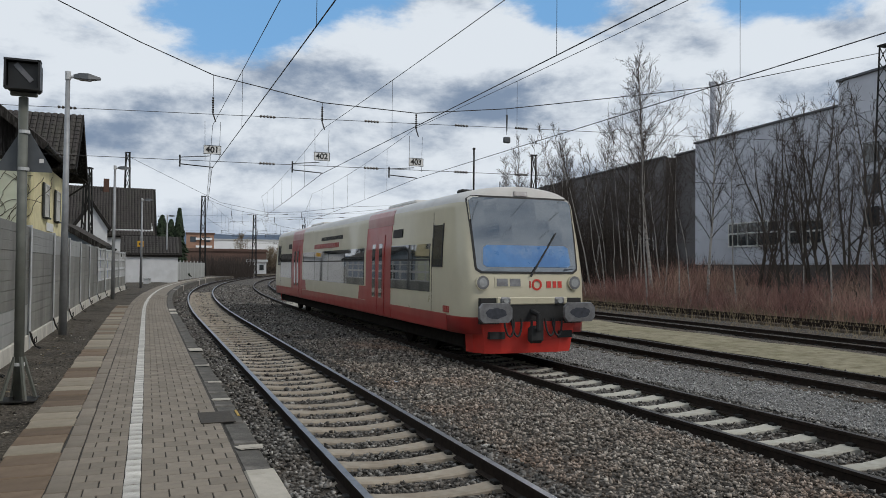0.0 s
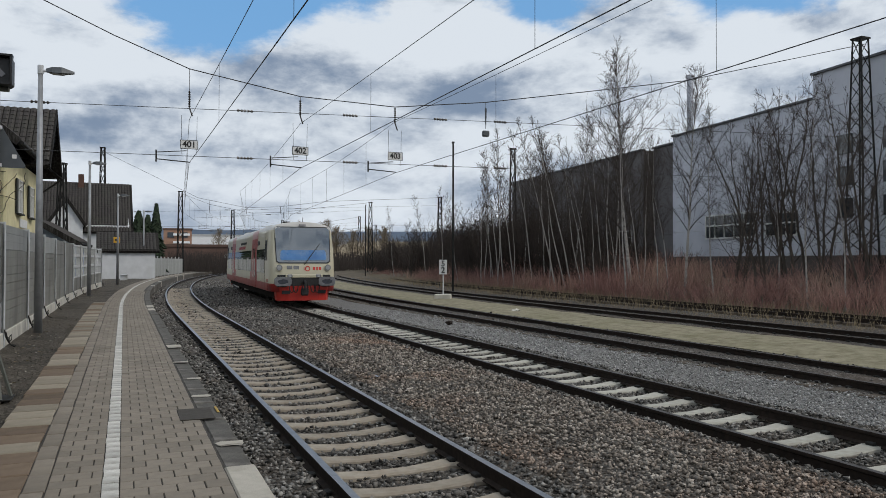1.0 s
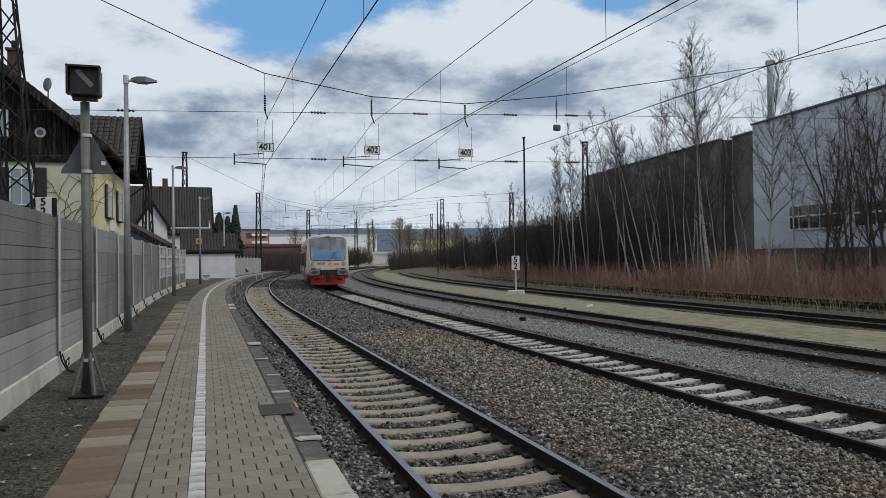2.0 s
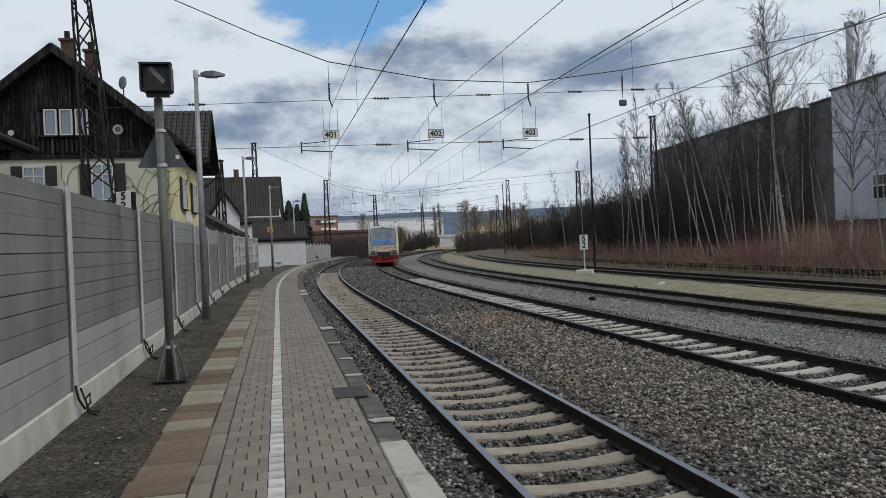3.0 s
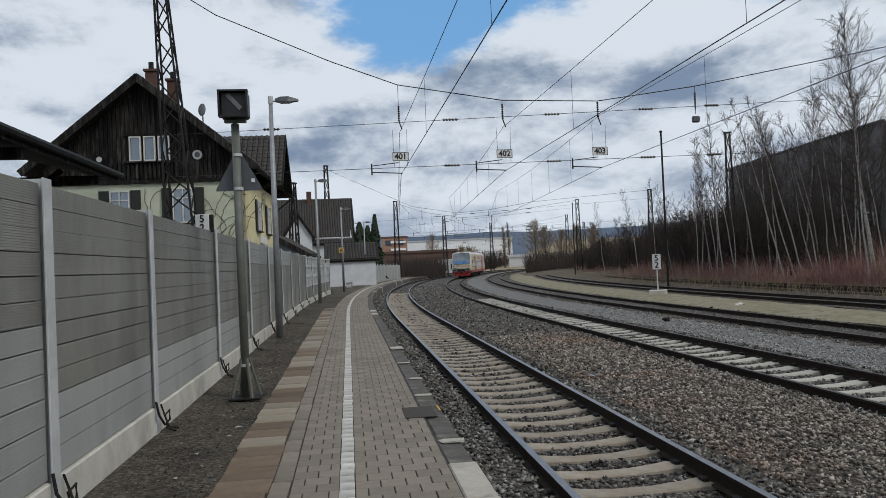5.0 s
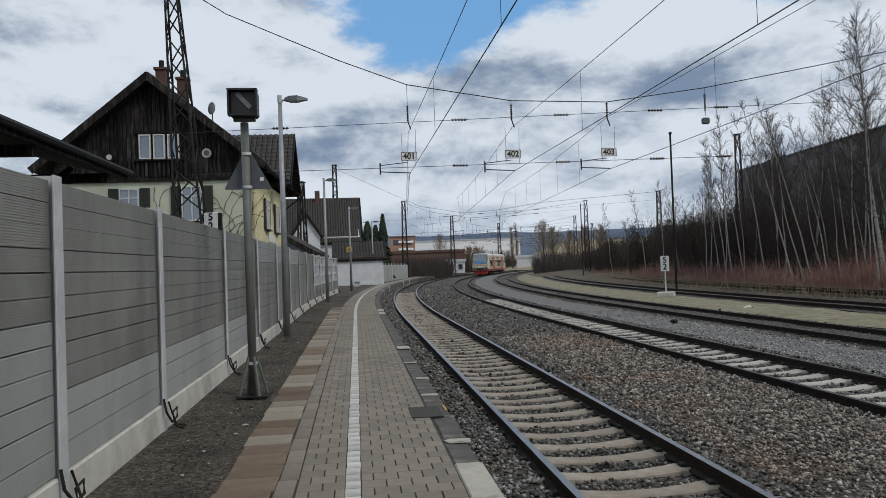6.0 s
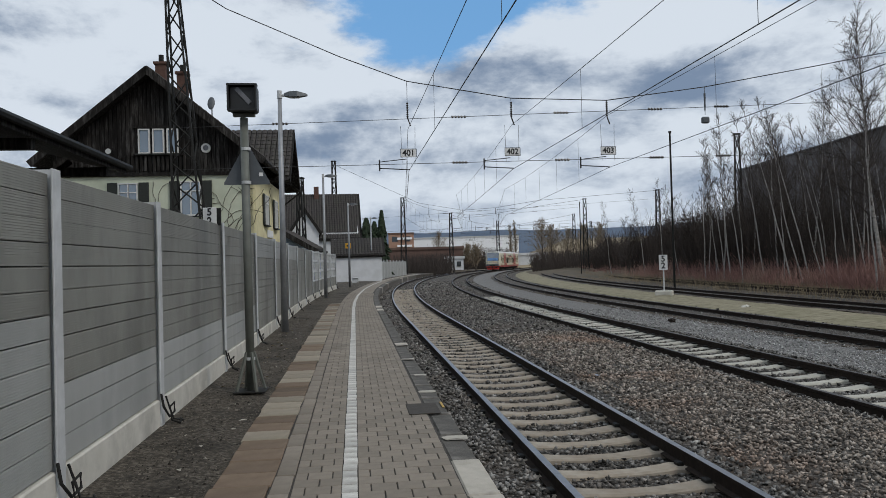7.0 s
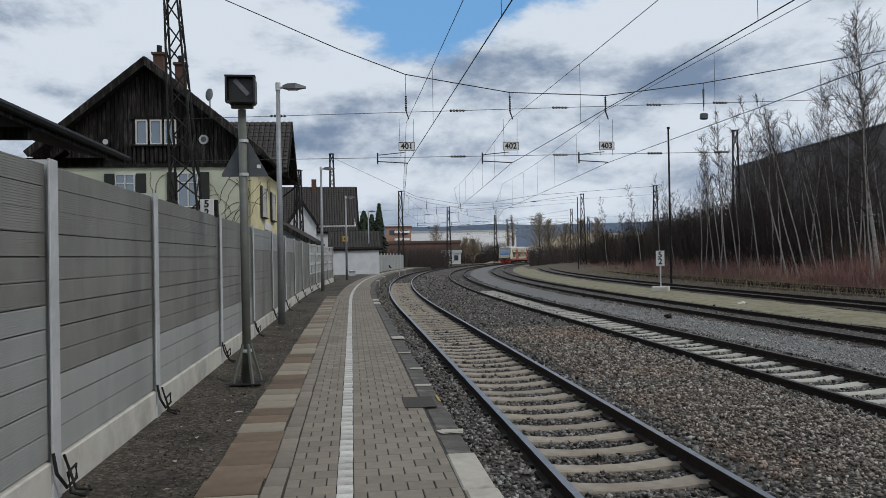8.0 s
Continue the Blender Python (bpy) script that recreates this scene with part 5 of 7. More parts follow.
tube(bm, P(SPAN, 13.75, 9.8), P(SPAN, 13.75, 8.5), 0.015, n=5)
tube(bm, P(SPAN, 13.75, 9.5), P(SPAN, 13.75, 8.7), 0.05, 0.03, n=6)
box(bm, (0, 0, 0), (0.36, 0.2, 0.3), Matrix.Translation(P(SPAN, 13.75, 8.25)) @ Matrix.Rotation(A0, 4, "Z"), 0.05)
part("loudspeaker", bm, M_SIGNBACK, sp, "small dark box hanging from the head wire")
for s, l, r in ((105.0, -13.3, 30.8), (117.0, -5.7, 22.0), (157.6, -5.3, 20.0), (194.7, -3.6, 20.0)):
    build_mast(on(s, l, -0.2), 16.6 if l < -10 else 12.2, 0.9, 0.45, "distant dark lattice mast beside the curve", False)
    build_mast(on(s, r, -0.2), 11.0, 0.8, 0.4, "distant dark lattice mast on the siding", False)
    build_span(s, l, r, 16.0 if l < -10 else 11.8, 10.8, [(-1.5, 10.2), (4.6, 9.0), (9.05, 9.2), (15, 10.0)], OFFS, [None] * 3, False)
for az, d, h, lab in ((-25.35, 60, 9.0, "slim dark lattice mast behind the platform sheds"), (6.76, 68, 12.2, "dark lattice mast among the birches at the factory corner")):
    build_mast(Matrix.Translation((d * math.sin(radians(az)), d * math.cos(radians(az)), -0.2)), h, 0.7, 0.35, lab, False)


def build_line_wires():
    th = thing("overhead_wire", Matrix(), "thin dark contact and carrying wires along the tracks", "overhead line")
    ss = [-28.0, SPAN, 70.0, 105.0, 157.6, 194.7, 255.0]
    for j, o in enumerate(OFFS):
        near = o + (0.35, 0.15, 0.1)[j]
        high = (7.95, 8.1, 8.5)[j]

        def at(s, z):
            return P(s, near if s < 0 else o, z)
        for nm, zc, sag, r in (("contact_wire", 6.1, 0.03, 0.012), ("carrying_wire", high, 0.25, 0.010)):
            bm = bmesh.new()
            pts = []
            for a, b in zip(ss[:-1], ss[1:]):
                pts += cable(at(a, zc), at(b, zc), sag, 16)[:-1]
            pipe(bm, pts, r)
            part(nm, bm, M_WIRE, th)
        for a, b in zip(ss[:-2], ss[1:-1]):
            for k in range(1, 6):
                q = k / 6
                p = at(a, 0).lerp(at(b, 0), q)
                bm = bmesh.new()
                tube(bm, (p.x, p.y, 6.1 - 0.12 * q * (1 - q)), (p.x, p.y, high - 1.0 * q * (1 - q)), 0.006, n=4, caps=False)
                part("dropper", bm, M_WIRE, th)


build_line_wires()

for s, o, h, r, lab in ((48, 17.2, 10.2, 0.075, "tall thin dark steel pole beside the siding"), (100, 20, 9.5, 0.07, "thin distant pole by the curve")):
    th = thing("pole", on(s, o, -0.3), lab, "pole", "poles")
    bm = bmesh.new()
    tube(bm, (0, 0, 0), (0, 0, h), r, r * 0.8, 8)
    part("shaft", bm, M_DARKSTEEL, th)
    bm = bmesh.new()
    box(bm, (0, 0, h), (r * 2, r * 2, 0.12))
    part("cap", bm, M_DARKSTEEL, th)

# ---- factory ----
M_PANEL = material("pale_grey_cladding", [(0.46, 0.48, 0.53), (0.54, 0.56, 0.61)], 0.5, 8, 0.6, metal=0.1, bump=0.1, bump_scale=6, stains=(0.39, 0.40, 0.44), stain_scale=0.15, per_piece=0.06)
M_PANEL_DARK = material("brown_grey_cladding", [(0.092, 0.087, 0.088), (0.135, 0.127, 0.128)], 0.5, 8, 0.7, bump=0.1, bump_scale=6, stains=(0.07, 0.066, 0.067), stain_scale=0.15, per_piece=0.08)
M_BRICK = material("dark_base_wall", [(0.06, 0.05, 0.045), (0.10, 0.085, 0.075)], 2, 7, 0.9, bump=0.3)
FM = Matrix.Translation((38.5, 10.7, 0)) @ Matrix.Rotation(radians(15.5), 4, "Z")


def build_factory():
    th = thing("factory", FM, "long grey clad factory hall with flat roofline", "factory")

    def section(y0, y1, z1, x0, mat, name, label=""):
        bm = bmesh.new()
        box(bm, (x0 + 15.2, (y0 + y1) / 2, z1 / 2), (30, y1 - y0, z1))
        sec = part(name, bm, M_BRICK if mat is M_PANEL_DARK else M_GALV, th, label)
        # cladding panels
        n = max(1, round((y1 - y0) / 6))
        rows = 5
        for i in range(n):
            for r in range(rows):
                ya, yb = y0 + (y1 - y0) * i / n, y0 + (y1 - y0) * (i + 1) / n
                za, zb = 2.4 + (z1 - 2.4) * r / rows, 2.4 + (z1 - 2.4) * (r + 1) / rows
                bm = bmesh.new()
                box(bm, (x0 + 0.14, (ya + yb) / 2, (za + zb) / 2), (0.12, yb - ya - 0.03, zb - za - 0.03))
                part("panel", bm, mat, sec)
        bm = bmesh.new()
        box(bm, (x0 + 0.1, (y0 + y1) / 2, z1 + 0.06), (0.4, y1 - y0 + 0.1, 0.14))
        part("roof_edge", bm, M_SIGNBACK, sec)
        bm = bmesh.new()
        box(bm, (x0 - 0.1, (y0 + y1) / 2, 1.0), (0.4, y1 - y0, 2.8))
        part("base_wall", bm, M_BRICK, sec)
        return sec

    section(-30, 42.4, 14.9, -0.3, M_PANEL, "tower_block", "taller pale grey block")
    section(42.4, 59.5, 13.3, 0, M_PANEL, "main_hall", "pale grey clad hall with a strip of windows")
    section(59.5, 64.5, 13.0, 1.2, M_PANEL_DARK, "recess")
    section(64.5, 98, 12.8, 0, M_PANEL_DARK, "rear_hall", "dark brown-grey clad hall")
    # window strips
    for ya, yb, za, zb, n in ((48.6, 54.6, 3.9, 5.8, 5), (44.2, 47.4, 3.9, 5.6, 3), (66.5, 71.5, 3.6, 5.0, 4)):
        for i in range(n):
            y0, y1 = ya + (yb - ya) * i / n, ya + (yb - ya) * (i + 1) / n
            bm = bmesh.new()
            box(bm, (0.045, (y0 + y1) / 2, (za + zb) / 2), (0.04, y1 - y0 - 0.08, zb - za - 0.1))
            wn = part("window", bm, M_GLASS, th)
            bars = [((y0 + y1) / 2, z, y1 - y0, 0.12) for z in (za, zb, za * 0.45 + zb * 0.55)]
            bars += [(y, (za + zb) / 2, 0.1, zb - za) for y in (y0, y1)]
            for y, z, sy, sz in bars:
                bm = bmesh.new()
                box(bm, (0.03, y, z), (0.14 if sy < 0.2 else 0.13, sy, sz))
                part("frame_bar", bm, M_FRAME, wn)
    for z in (5.5, 7.6, 9.7):
        for y in (39.6, 36.0):
            bm = bmesh.new()
            box(bm, (-0.27, y, z), (0.1, 1.2, 1.3))
            part("window", bm, M_GLASS, th)
    # flue
    bm = bmesh.new()
    tube(bm, (3.0, 61.0, 12.5), (3.0, 61.0, 19.2), 0.30, 0.30, 14)
    tube(bm, (3.0, 61.0, 19.2), (3.0, 61.0, 19.5), 0.40, 0.40, 14)
    part("flue", bm, M_PANEL, th, "round metal flue on the roof", smooth=False)
    # loading ramp with rail
    bm = bmesh.new()
    box(bm, (-1.6, 66.0, 2.2), (3.0, 6.0, 0.3))
    for y in (63.4, 66, 68.6):
        box(bm, (-3.0, y, 2.6), (0.08, 0.08, 1.2))
    box(bm, (-3.0, 66, 3.2), (0.08, 6, 0.1))
    box(bm, (-3.0, 66, 2.75), (0.06, 6, 0.35))
    part("loading_ramp", bm, M_WHITE, th, "pale loading ramp with rail")


build_factory()

# ---- bare trees ----
M_BIRCH = material("birch_bark", [(0.25, 0.235, 0.21), (0.43, 0.41, 0.385)], 5, 7, 0.85, bump=0.4, bump_scale=20, stretch=(1, 1, 2.5), stains=(0.05, 0.045, 0.04), stain_scale=3.0, stain_amount=0.7)
M_BARK = material("dark_bark", [(0.045, 0.037, 0.03), (0.085, 0.07, 0.057)], 5, 7, 0.9, bump=0.5, bump_scale=20, stretch=(2, 2, 0.5))
M_TWIG = material("brown_twigs", [(0.034, 0.027, 0.023), (0.068, 0.052, 0.043)], 2, 5, 0.9, bump=0)
M_REDTWIG = material("reddish_bare_shrub", [(0.17, 0.085, 0.072), (0.28, 0.155, 0.13), (0.37, 0.275, 0.20)], 0.35, 6, 0.9, bump=0, per_piece=0.4, island=True)
M_DRYGRASS = material("dry_grass", [(0.20, 0.155, 0.09), (0.30, 0.24, 0.15)], 0.5, 6, 0.9, bump=0, per_piece=0.3, island=True)


class Sticks:
    """Gathers thin tapered bars fast."""

    def __init__(self, n=4):
        self.v, self.f, self.n = [], [], n

    def bar(self, a, b, ra, rb):
        a, b = np.asarray(a, float), np.asarray(b, float)
        d = b - a
        d /= np.linalg.norm(d) + 1e-9
        u = np.cross(d, (0.3, 0.2, 0.93) if abs(d[2]) < 0.9 else (1.0, 0, 0))
        u /= np.linalg.norm(u) + 1e-9
        w = np.cross(d, u)
        i, n = len(self.v), self.n
        for p, r in ((a, ra), (b, rb)):
            for k in range(n):
                t = math.tau * k / n
                self.v.append(p + r * (math.cos(t) * u + math.sin(t) * w))
        for k in range(n):
            self.f.append((i + k, i + (k + 1) % n, i + n + (k + 1) % n, i + n + k))

    def path(self, pts, rs):
        i0, n = len(self.v), self.n
        pts = [np.asarray(p, float) for p in pts]
        for i, (p, r) in enumerate(zip(pts, rs)):
            for k in range(n):
                t = math.tau * k / n
                self.v.append(p + r * np.array((math.cos(t), math.sin(t), 0)))
            if i:
                b = i0 + i * n
                for k in range(n):
                    self.f.append((b - n + k, b - n + (k + 1) % n, b + (k + 1) % n, b + k))

    def mesh(self, name, mat, parent=None, label=""):
        return raw(name, self.v, self.f, mat, parent, label)


def unit(v):
    return v / (np.linalg.norm(v) + 1e-9)


def grow(rnd, h, r, spread, twigs, limbs, start, crook=0.06, multi=1, rise=0.9, thick=1.0):
    """Trunk, and limbs that fork into branches and twigs, of a bare tree."""
    trunk, crown = Sticks(7), Sticks(3)

    def wild(k, up=0.0):
        return np.array((rnd.gauss(0, k), rnd.gauss(0, k), rnd.gauss(up, k)))

    for m in range(multi):
        p = np.array((rnd.uniform(-0.3, 0.3) * (multi > 1), rnd.uniform(-0.3, 0.3) * (multi > 1), -0.4))
        lean = np.array((rnd.uniform(-1, 1), rnd.uniform(-1, 1), 0)) * (0.2 if multi > 1 else 0.04)
        hh = h * rnd.uniform(0.72, 1.0) if multi > 1 else h
        n = 14
        line, radii = [p], [r * 1.15]
        drift = np.zeros(3)
        for i in range(n):
            drift = drift * 0.6 + np.array((rnd.gauss(0, crook), rnd.gauss(0, crook), 0)) * 0.6
            p = p + unit(np.array((0, 0, 1.0)) + drift + lean) * hh / n
            line.append(p)
            radii.append(max(0.008 * thick, r * (1 - (i + 1) / n) ** 0.8))
        trunk.path(line, radii)
        turn = rnd.uniform(0, math.tau)
        for b in range(limbs):
            q = start + (0.985 - start) * ((b + rnd.random()) / limbs) ** 0.85
            i = min(n - 1, int(q * n))
            o = line[i] + (line[i + 1] - line[i]) * (q * n - i)
            turn += 2.4 + rnd.uniform(-0.5, 0.5)
            ln = spread * min(1.0, (1.12 - q) * 1.35) * rnd.uniform(0.55, 1.1) + 0.3
            d = unit(np.array((math.cos(turn), math.sin(turn), rise * rnd.uniform(0.7, 1.5))))
            rr = max(0.011 * thick, r * 0.34 * (1 - q) + 0.006)
            x, segs = o, 5
            for k in range(segs):
                d = unit(d + wild(0.13, 0.09))
                y = x + d * ln / segs
                f0, f1 = 1 - k / segs, 1 - (k + 1) / segs
                crown.bar(x, y, rr * f0 + 0.004 * thick, rr * f1 + 0.004 * thick)
                for _s in range(1 if k == 0 else 2):
                    e = unit(d + wild(0.55, 0.15))
                    sl = ln * 0.42 * (0.45 + 0.55 * f0) * rnd.uniform(0.6, 1.15) + 0.15
                    u = x + (y - x) * rnd.random()
                    for _t in range(2):
                        e = unit(e + wild(0.18, 0.05))
                        w = u + e * sl / 2
                        crown.bar(u, w, 0.0075 * thick, 0.0055 * thick)
                        for _w in range(twigs):
                            g = unit(e + wild(0.5, 0.03))
                            u0 = u + (w - u) * rnd.random()
                            crown.bar(u0, u0 + g * sl * rnd.uniform(0.3, 0.65), 0.005 * thick, 0.0035 * thick)
                        u = w
                x = y
    return trunk, crown


def make_tree(name, seed, label, category, bark, *a, **k):
    th = thing(name, Matrix.Translation((0, 0, -60)), label, category, "bare trees along the siding")
    trunk, crown = grow(random.Random(seed), *a, **k)
    trunk.mesh("trunk", bark, th)
    crown.mesh("crown", M_TWIG, th)
    return th


def plant():
    rnd = random.Random(21)
    kinds = {
        "tall": make_tree("birch", 1, "tall bare birch with fine dark twigs", "tree", M_BIRCH, 15.2, 0.12, 4.9, 3, 60, 0.24, 0.05, rise=0.85),
        "tall2": make_tree("birch", 2, "tall slim bare birch with pale trunk", "tree", M_BIRCH, 13.4, 0.085, 3.4, 2, 44, 0.28, 0.05, rise=1.1),
        "thin": make_tree("birch", 3, "thin pale young birch without leaves", "tree", M_BIRCH, 10.8, 0.048, 1.5, 1, 19, 0.36, 0.06, rise=1.5),
        "thin2": make_tree("birch", 4, "thin leaning pale birch without leaves", "tree", M_BIRCH, 9.4, 0.042, 1.3, 1, 16, 0.38, 0.08, rise=1.5),
        "thin3": make_tree("birch", 8, "slender whitish birch with sparse upright twigs", "tree", M_BIRCH, 12.0, 0.055, 1.4, 1, 18, 0.42, 0.05, rise=1.7),
        "dark": make_tree("bare_tree", 5, "dark many-stemmed bare tree", "tree", M_BARK, 11.0, 0.085, 3.0, 1, 15, 0.18, 0.10, multi=4, rise=1.0),
        "bush": make_tree("bare_tree", 6, "dark bushy bare tree in the thicket", "tree", M_BARK, 7.6, 0.05, 2.2, 3, 12, 0.10, 0.12, multi=5, rise=1.0),
        "bush2": make_tree("bare_tree", 7, "brown bushy bare tree in the thicket", "tree", M_BARK, 6.4, 0.045, 2.0, 3, 11, 0.08, 0.13, multi=6, rise=0.9),
    }
    used = set()

    def put(kind, x, y, z, scale=1.0):
        tilt = rnd.uniform(-11, 2) if kind.startswith("thin") else rnd.uniform(-4, 3)
        m = Matrix.Translation((x, y, z)) @ Matrix.Rotation(radians(tilt), 4, "Y") @ Matrix.Rotation(rnd.uniform(0, math.tau), 4, "Z")
        src = kinds[kind]
        if kind not in used:
            used.add(kind)
            src.matrix_basis = m
            ob = src
        else:
            ob = copy_thing(src, m)
        ob.scale = (scale, scale, scale)

    def by_bearing(kind, az, off, scale=1.0):
        a = radians(az)
        d = (off + 2.57) / (math.sin(a) * math.cos(A0) + math.cos(a) * math.sin(A0))
        put(kind, d * math.sin(a), d * math.cos(a), -0.42 + min(1.0, max(0, off - 23) * 0.1), scale)

    # singled out by their bearing from the platform's white line
    for row in (("tall", 15.5, 26, 1.0), ("tall2", 19.3, 26.5, 1.0), ("thin", 12.2, 25, 1.0), ("thin", 13.9, 25.5, 1.05), ("thin2", 17.4, 25, 1.0), ("thin", 10.7, 26, 1.1),
                ("thin2", 9.5, 25.5, 1.15), ("tall2", 11.2, 28, 0.95), ("thin", 8.3, 26, 1.15), ("tall2", 9.2, 27, 0.9), ("dark", 22.9, 28, 0.95), ("dark", 24.6, 27, 0.98),
                ("dark", 26.2, 28, 1.02), ("thin", 27.2, 25, 0.95), ("dark", 28.2, 29, 1.0), ("dark", 31, 28, 0.95), ("thin2", 16.3, 27.5, 1.1), ("thin2", 14.7, 26.5, 0.95),
                ("thin", 6.9, 26.0, 1.1), ("thin2", 5.6, 25.5, 1.1), ("tall2", 7.4, 29, 0.85), ("thin", 4.6, 26.5, 1.0), ("thin2", 12.9, 24.8, 0.9), ("thin", 29.6, 25.5, 0.9), ("dark", 34, 28, 1.0)):
        by_bearing(*row)
    # the dense stand of thin stems before the dark hall
    az = 4.4
    while az < 16.5:
        by_bearing(rnd.choice(("thin", "thin2", "thin3")), az, rnd.uniform(24.2, 28.5), rnd.uniform(0.8, 1.12))
        az += rnd.choice((0.15, 0.4, 0.75, 1.2))
    # dark crowns close before the hall's wall
    for k in range(15):
        by_bearing("dark", 2.5 + k * 0.95 + rnd.uniform(-0.3, 0.3), rnd.uniform(29, 31.5), rnd.uniform(0.72, 0.98))
    for az in (18.2, 21.2, 25.5):
        by_bearing(rnd.choice(("thin", "thin2", "thin3")), az, rnd.uniform(25, 28), rnd.uniform(0.75, 1.0))
    for az in (3.6, 2.6, 1.4, 0.2, -1.0, -2.2):
        by_bearing(rnd.choice(("thin", "thin2", "bush")), az, rnd.uniform(26, 29), rnd.uniform(0.85, 1.05))
    for s in range(44, 135, 3):
        for o in ((28, 32) if s < 100 else (24,)):
            x, y, _ = along(s + rnd.uniform(-1.5, 1.5), min(o, 33 - s * 0.05) + rnd.uniform(-1.5, 1.5))
            put(rnd.choice(("bush", "bush2", "bush", "dark")) if s < 75 else rnd.choice(("bush", "bush2")), x, y, 0.3, rnd.uniform(0.75, 1.05) * (0.55 if s < 52 else 1 if s < 90 else 0.75))
    for s in range(4, 30, 4):
        x, y, _ = along(s, 31 + rnd.uniform(-1, 1))
        put("bush2", x, y, 0.4, rnd.uniform(0.25, 0.4))
    for k, ob in kinds.items():
        if k not in used:
            ob.matrix_basis = Matrix.Translation((60, 150, 0))


plant()


def shrubs():
    rnd = random.Random(31)
    st = Sticks(3)
    for i in range(9000):
        s = rnd.uniform(2, 150) if i % 3 else rnd.uniform(5, 60)
        o = 23.4 + rnd.random() ** 1.4 * 6.5 - max(0, s - 60) * 0.035
        x, y, _ = along(s, o)
        z = -0.45 + max(0, o - 23) * 0.1
        clump = 0.6 + 0.55 * noise.noise((x * 0.25, y * 0.25, 2.0))
        h = max(0.25, rnd.uniform(0.5, 1.35) * clump * 1.7 + (o - 23.4) * 0.16)
        p = np.array((x, y, z))
        d = np.array((rnd.gauss(0, 0.28), rnd.gauss(0, 0.28), 1.0))
        e = p + d * h * 0.6
        st.bar(p, e, 0.011, 0.008)
        for _ in range(3):
            q = d + np.array((rnd.gauss(0, 0.4), rnd.gauss(0, 0.4), 0))
            f = e + q * h * rnd.uniform(0.25, 0.5)
            st.bar(p + (e - p) * rnd.uniform(0.4, 1), f, 0.009, 0.005)
    th = Sticks(3)
    for i in range(15000):
        s = 42 + 90 * rnd.random() ** 1.1
        o = rnd.uniform(26.0, 34.0) - max(0, s - 70) * 0.06
        x, y, _ = along(s, o)
        clump = 0.75 + 0.5 * noise.noise((x * 0.18, y * 0.18, 5.0))
        h = (0.9 + 6.4 * rnd.random() ** 1.6) * clump * (0.55 if s < 50 else 1.0) * (1.0 if s < 95 else 0.75)
        p = np.array((x, y, 0.2))
        d = np.array((rnd.gauss(0, 0.16), rnd.gauss(0, 0.16), 1.0))
        e = p + d * h * 0.65
        th.bar(p, e, 0.022, 0.014)
        for _k in range(3):
            q = d + np.array((rnd.gauss(0, 0.35), rnd.gauss(0, 0.35), 0))
            th.bar(p + (e - p) * rnd.uniform(0.35, 1), e + q * h * rnd.uniform(0.15, 0.4), 0.012, 0.006)
    tagged(th.mesh("thicket", M_TWIG), "dense brown bare thicket behind the siding", "shrubs", "", "stuff")
    tagged(st.mesh("red_shrubs", M_REDTWIG), "reddish bare shrubs and brambles along the siding", "shrubs", "", "stuff")
    gr = Sticks(3)
    for i in range(14000):
        s = rnd.uniform(4, 110)
        o = rnd.uniform(17.8, 25.5)
        x, y, _ = along(s, o)
        z = -0.3
        h = rnd.uniform(0.08, 0.4) * (1.5 if o > 20 else 0.6)
        gr.bar((x, y, z), (x + rnd.gauss(0, 0.12), y + rnd.gauss(0, 0.12), z + h), 0.010, 0.003)
    tagged(gr.mesh("dry_grass", M_DRYGRASS), "dry yellow grass tufts between the sidings", "grass", "", "stuff")


shrubs()

# ---- far side of the platform: second house, kiosk, fence, conifers ----
M_WHITEWALL = material("white_render", [(0.55, 0.56, 0.57), (0.66, 0.67, 0.68)], 1, 7, 0.85, bump=0.2, stains=(0.45, 0.45, 0.44), stain_scale=0.6)
M_BLUEWALL = material("blue_grey_boards", [(0.22, 0.26, 0.33), (0.28, 0.32, 0.39)], 2, 6, 0.8, bump=0.3, stretch=(3, 3, 0.5))
M_CONIFER = material("dark_conifer_needles", [(0.012, 0.022, 0.010), (0.03, 0.05, 0.022)], 2, 5, 0.9, bump=0, per_piece=0.4, island=True)


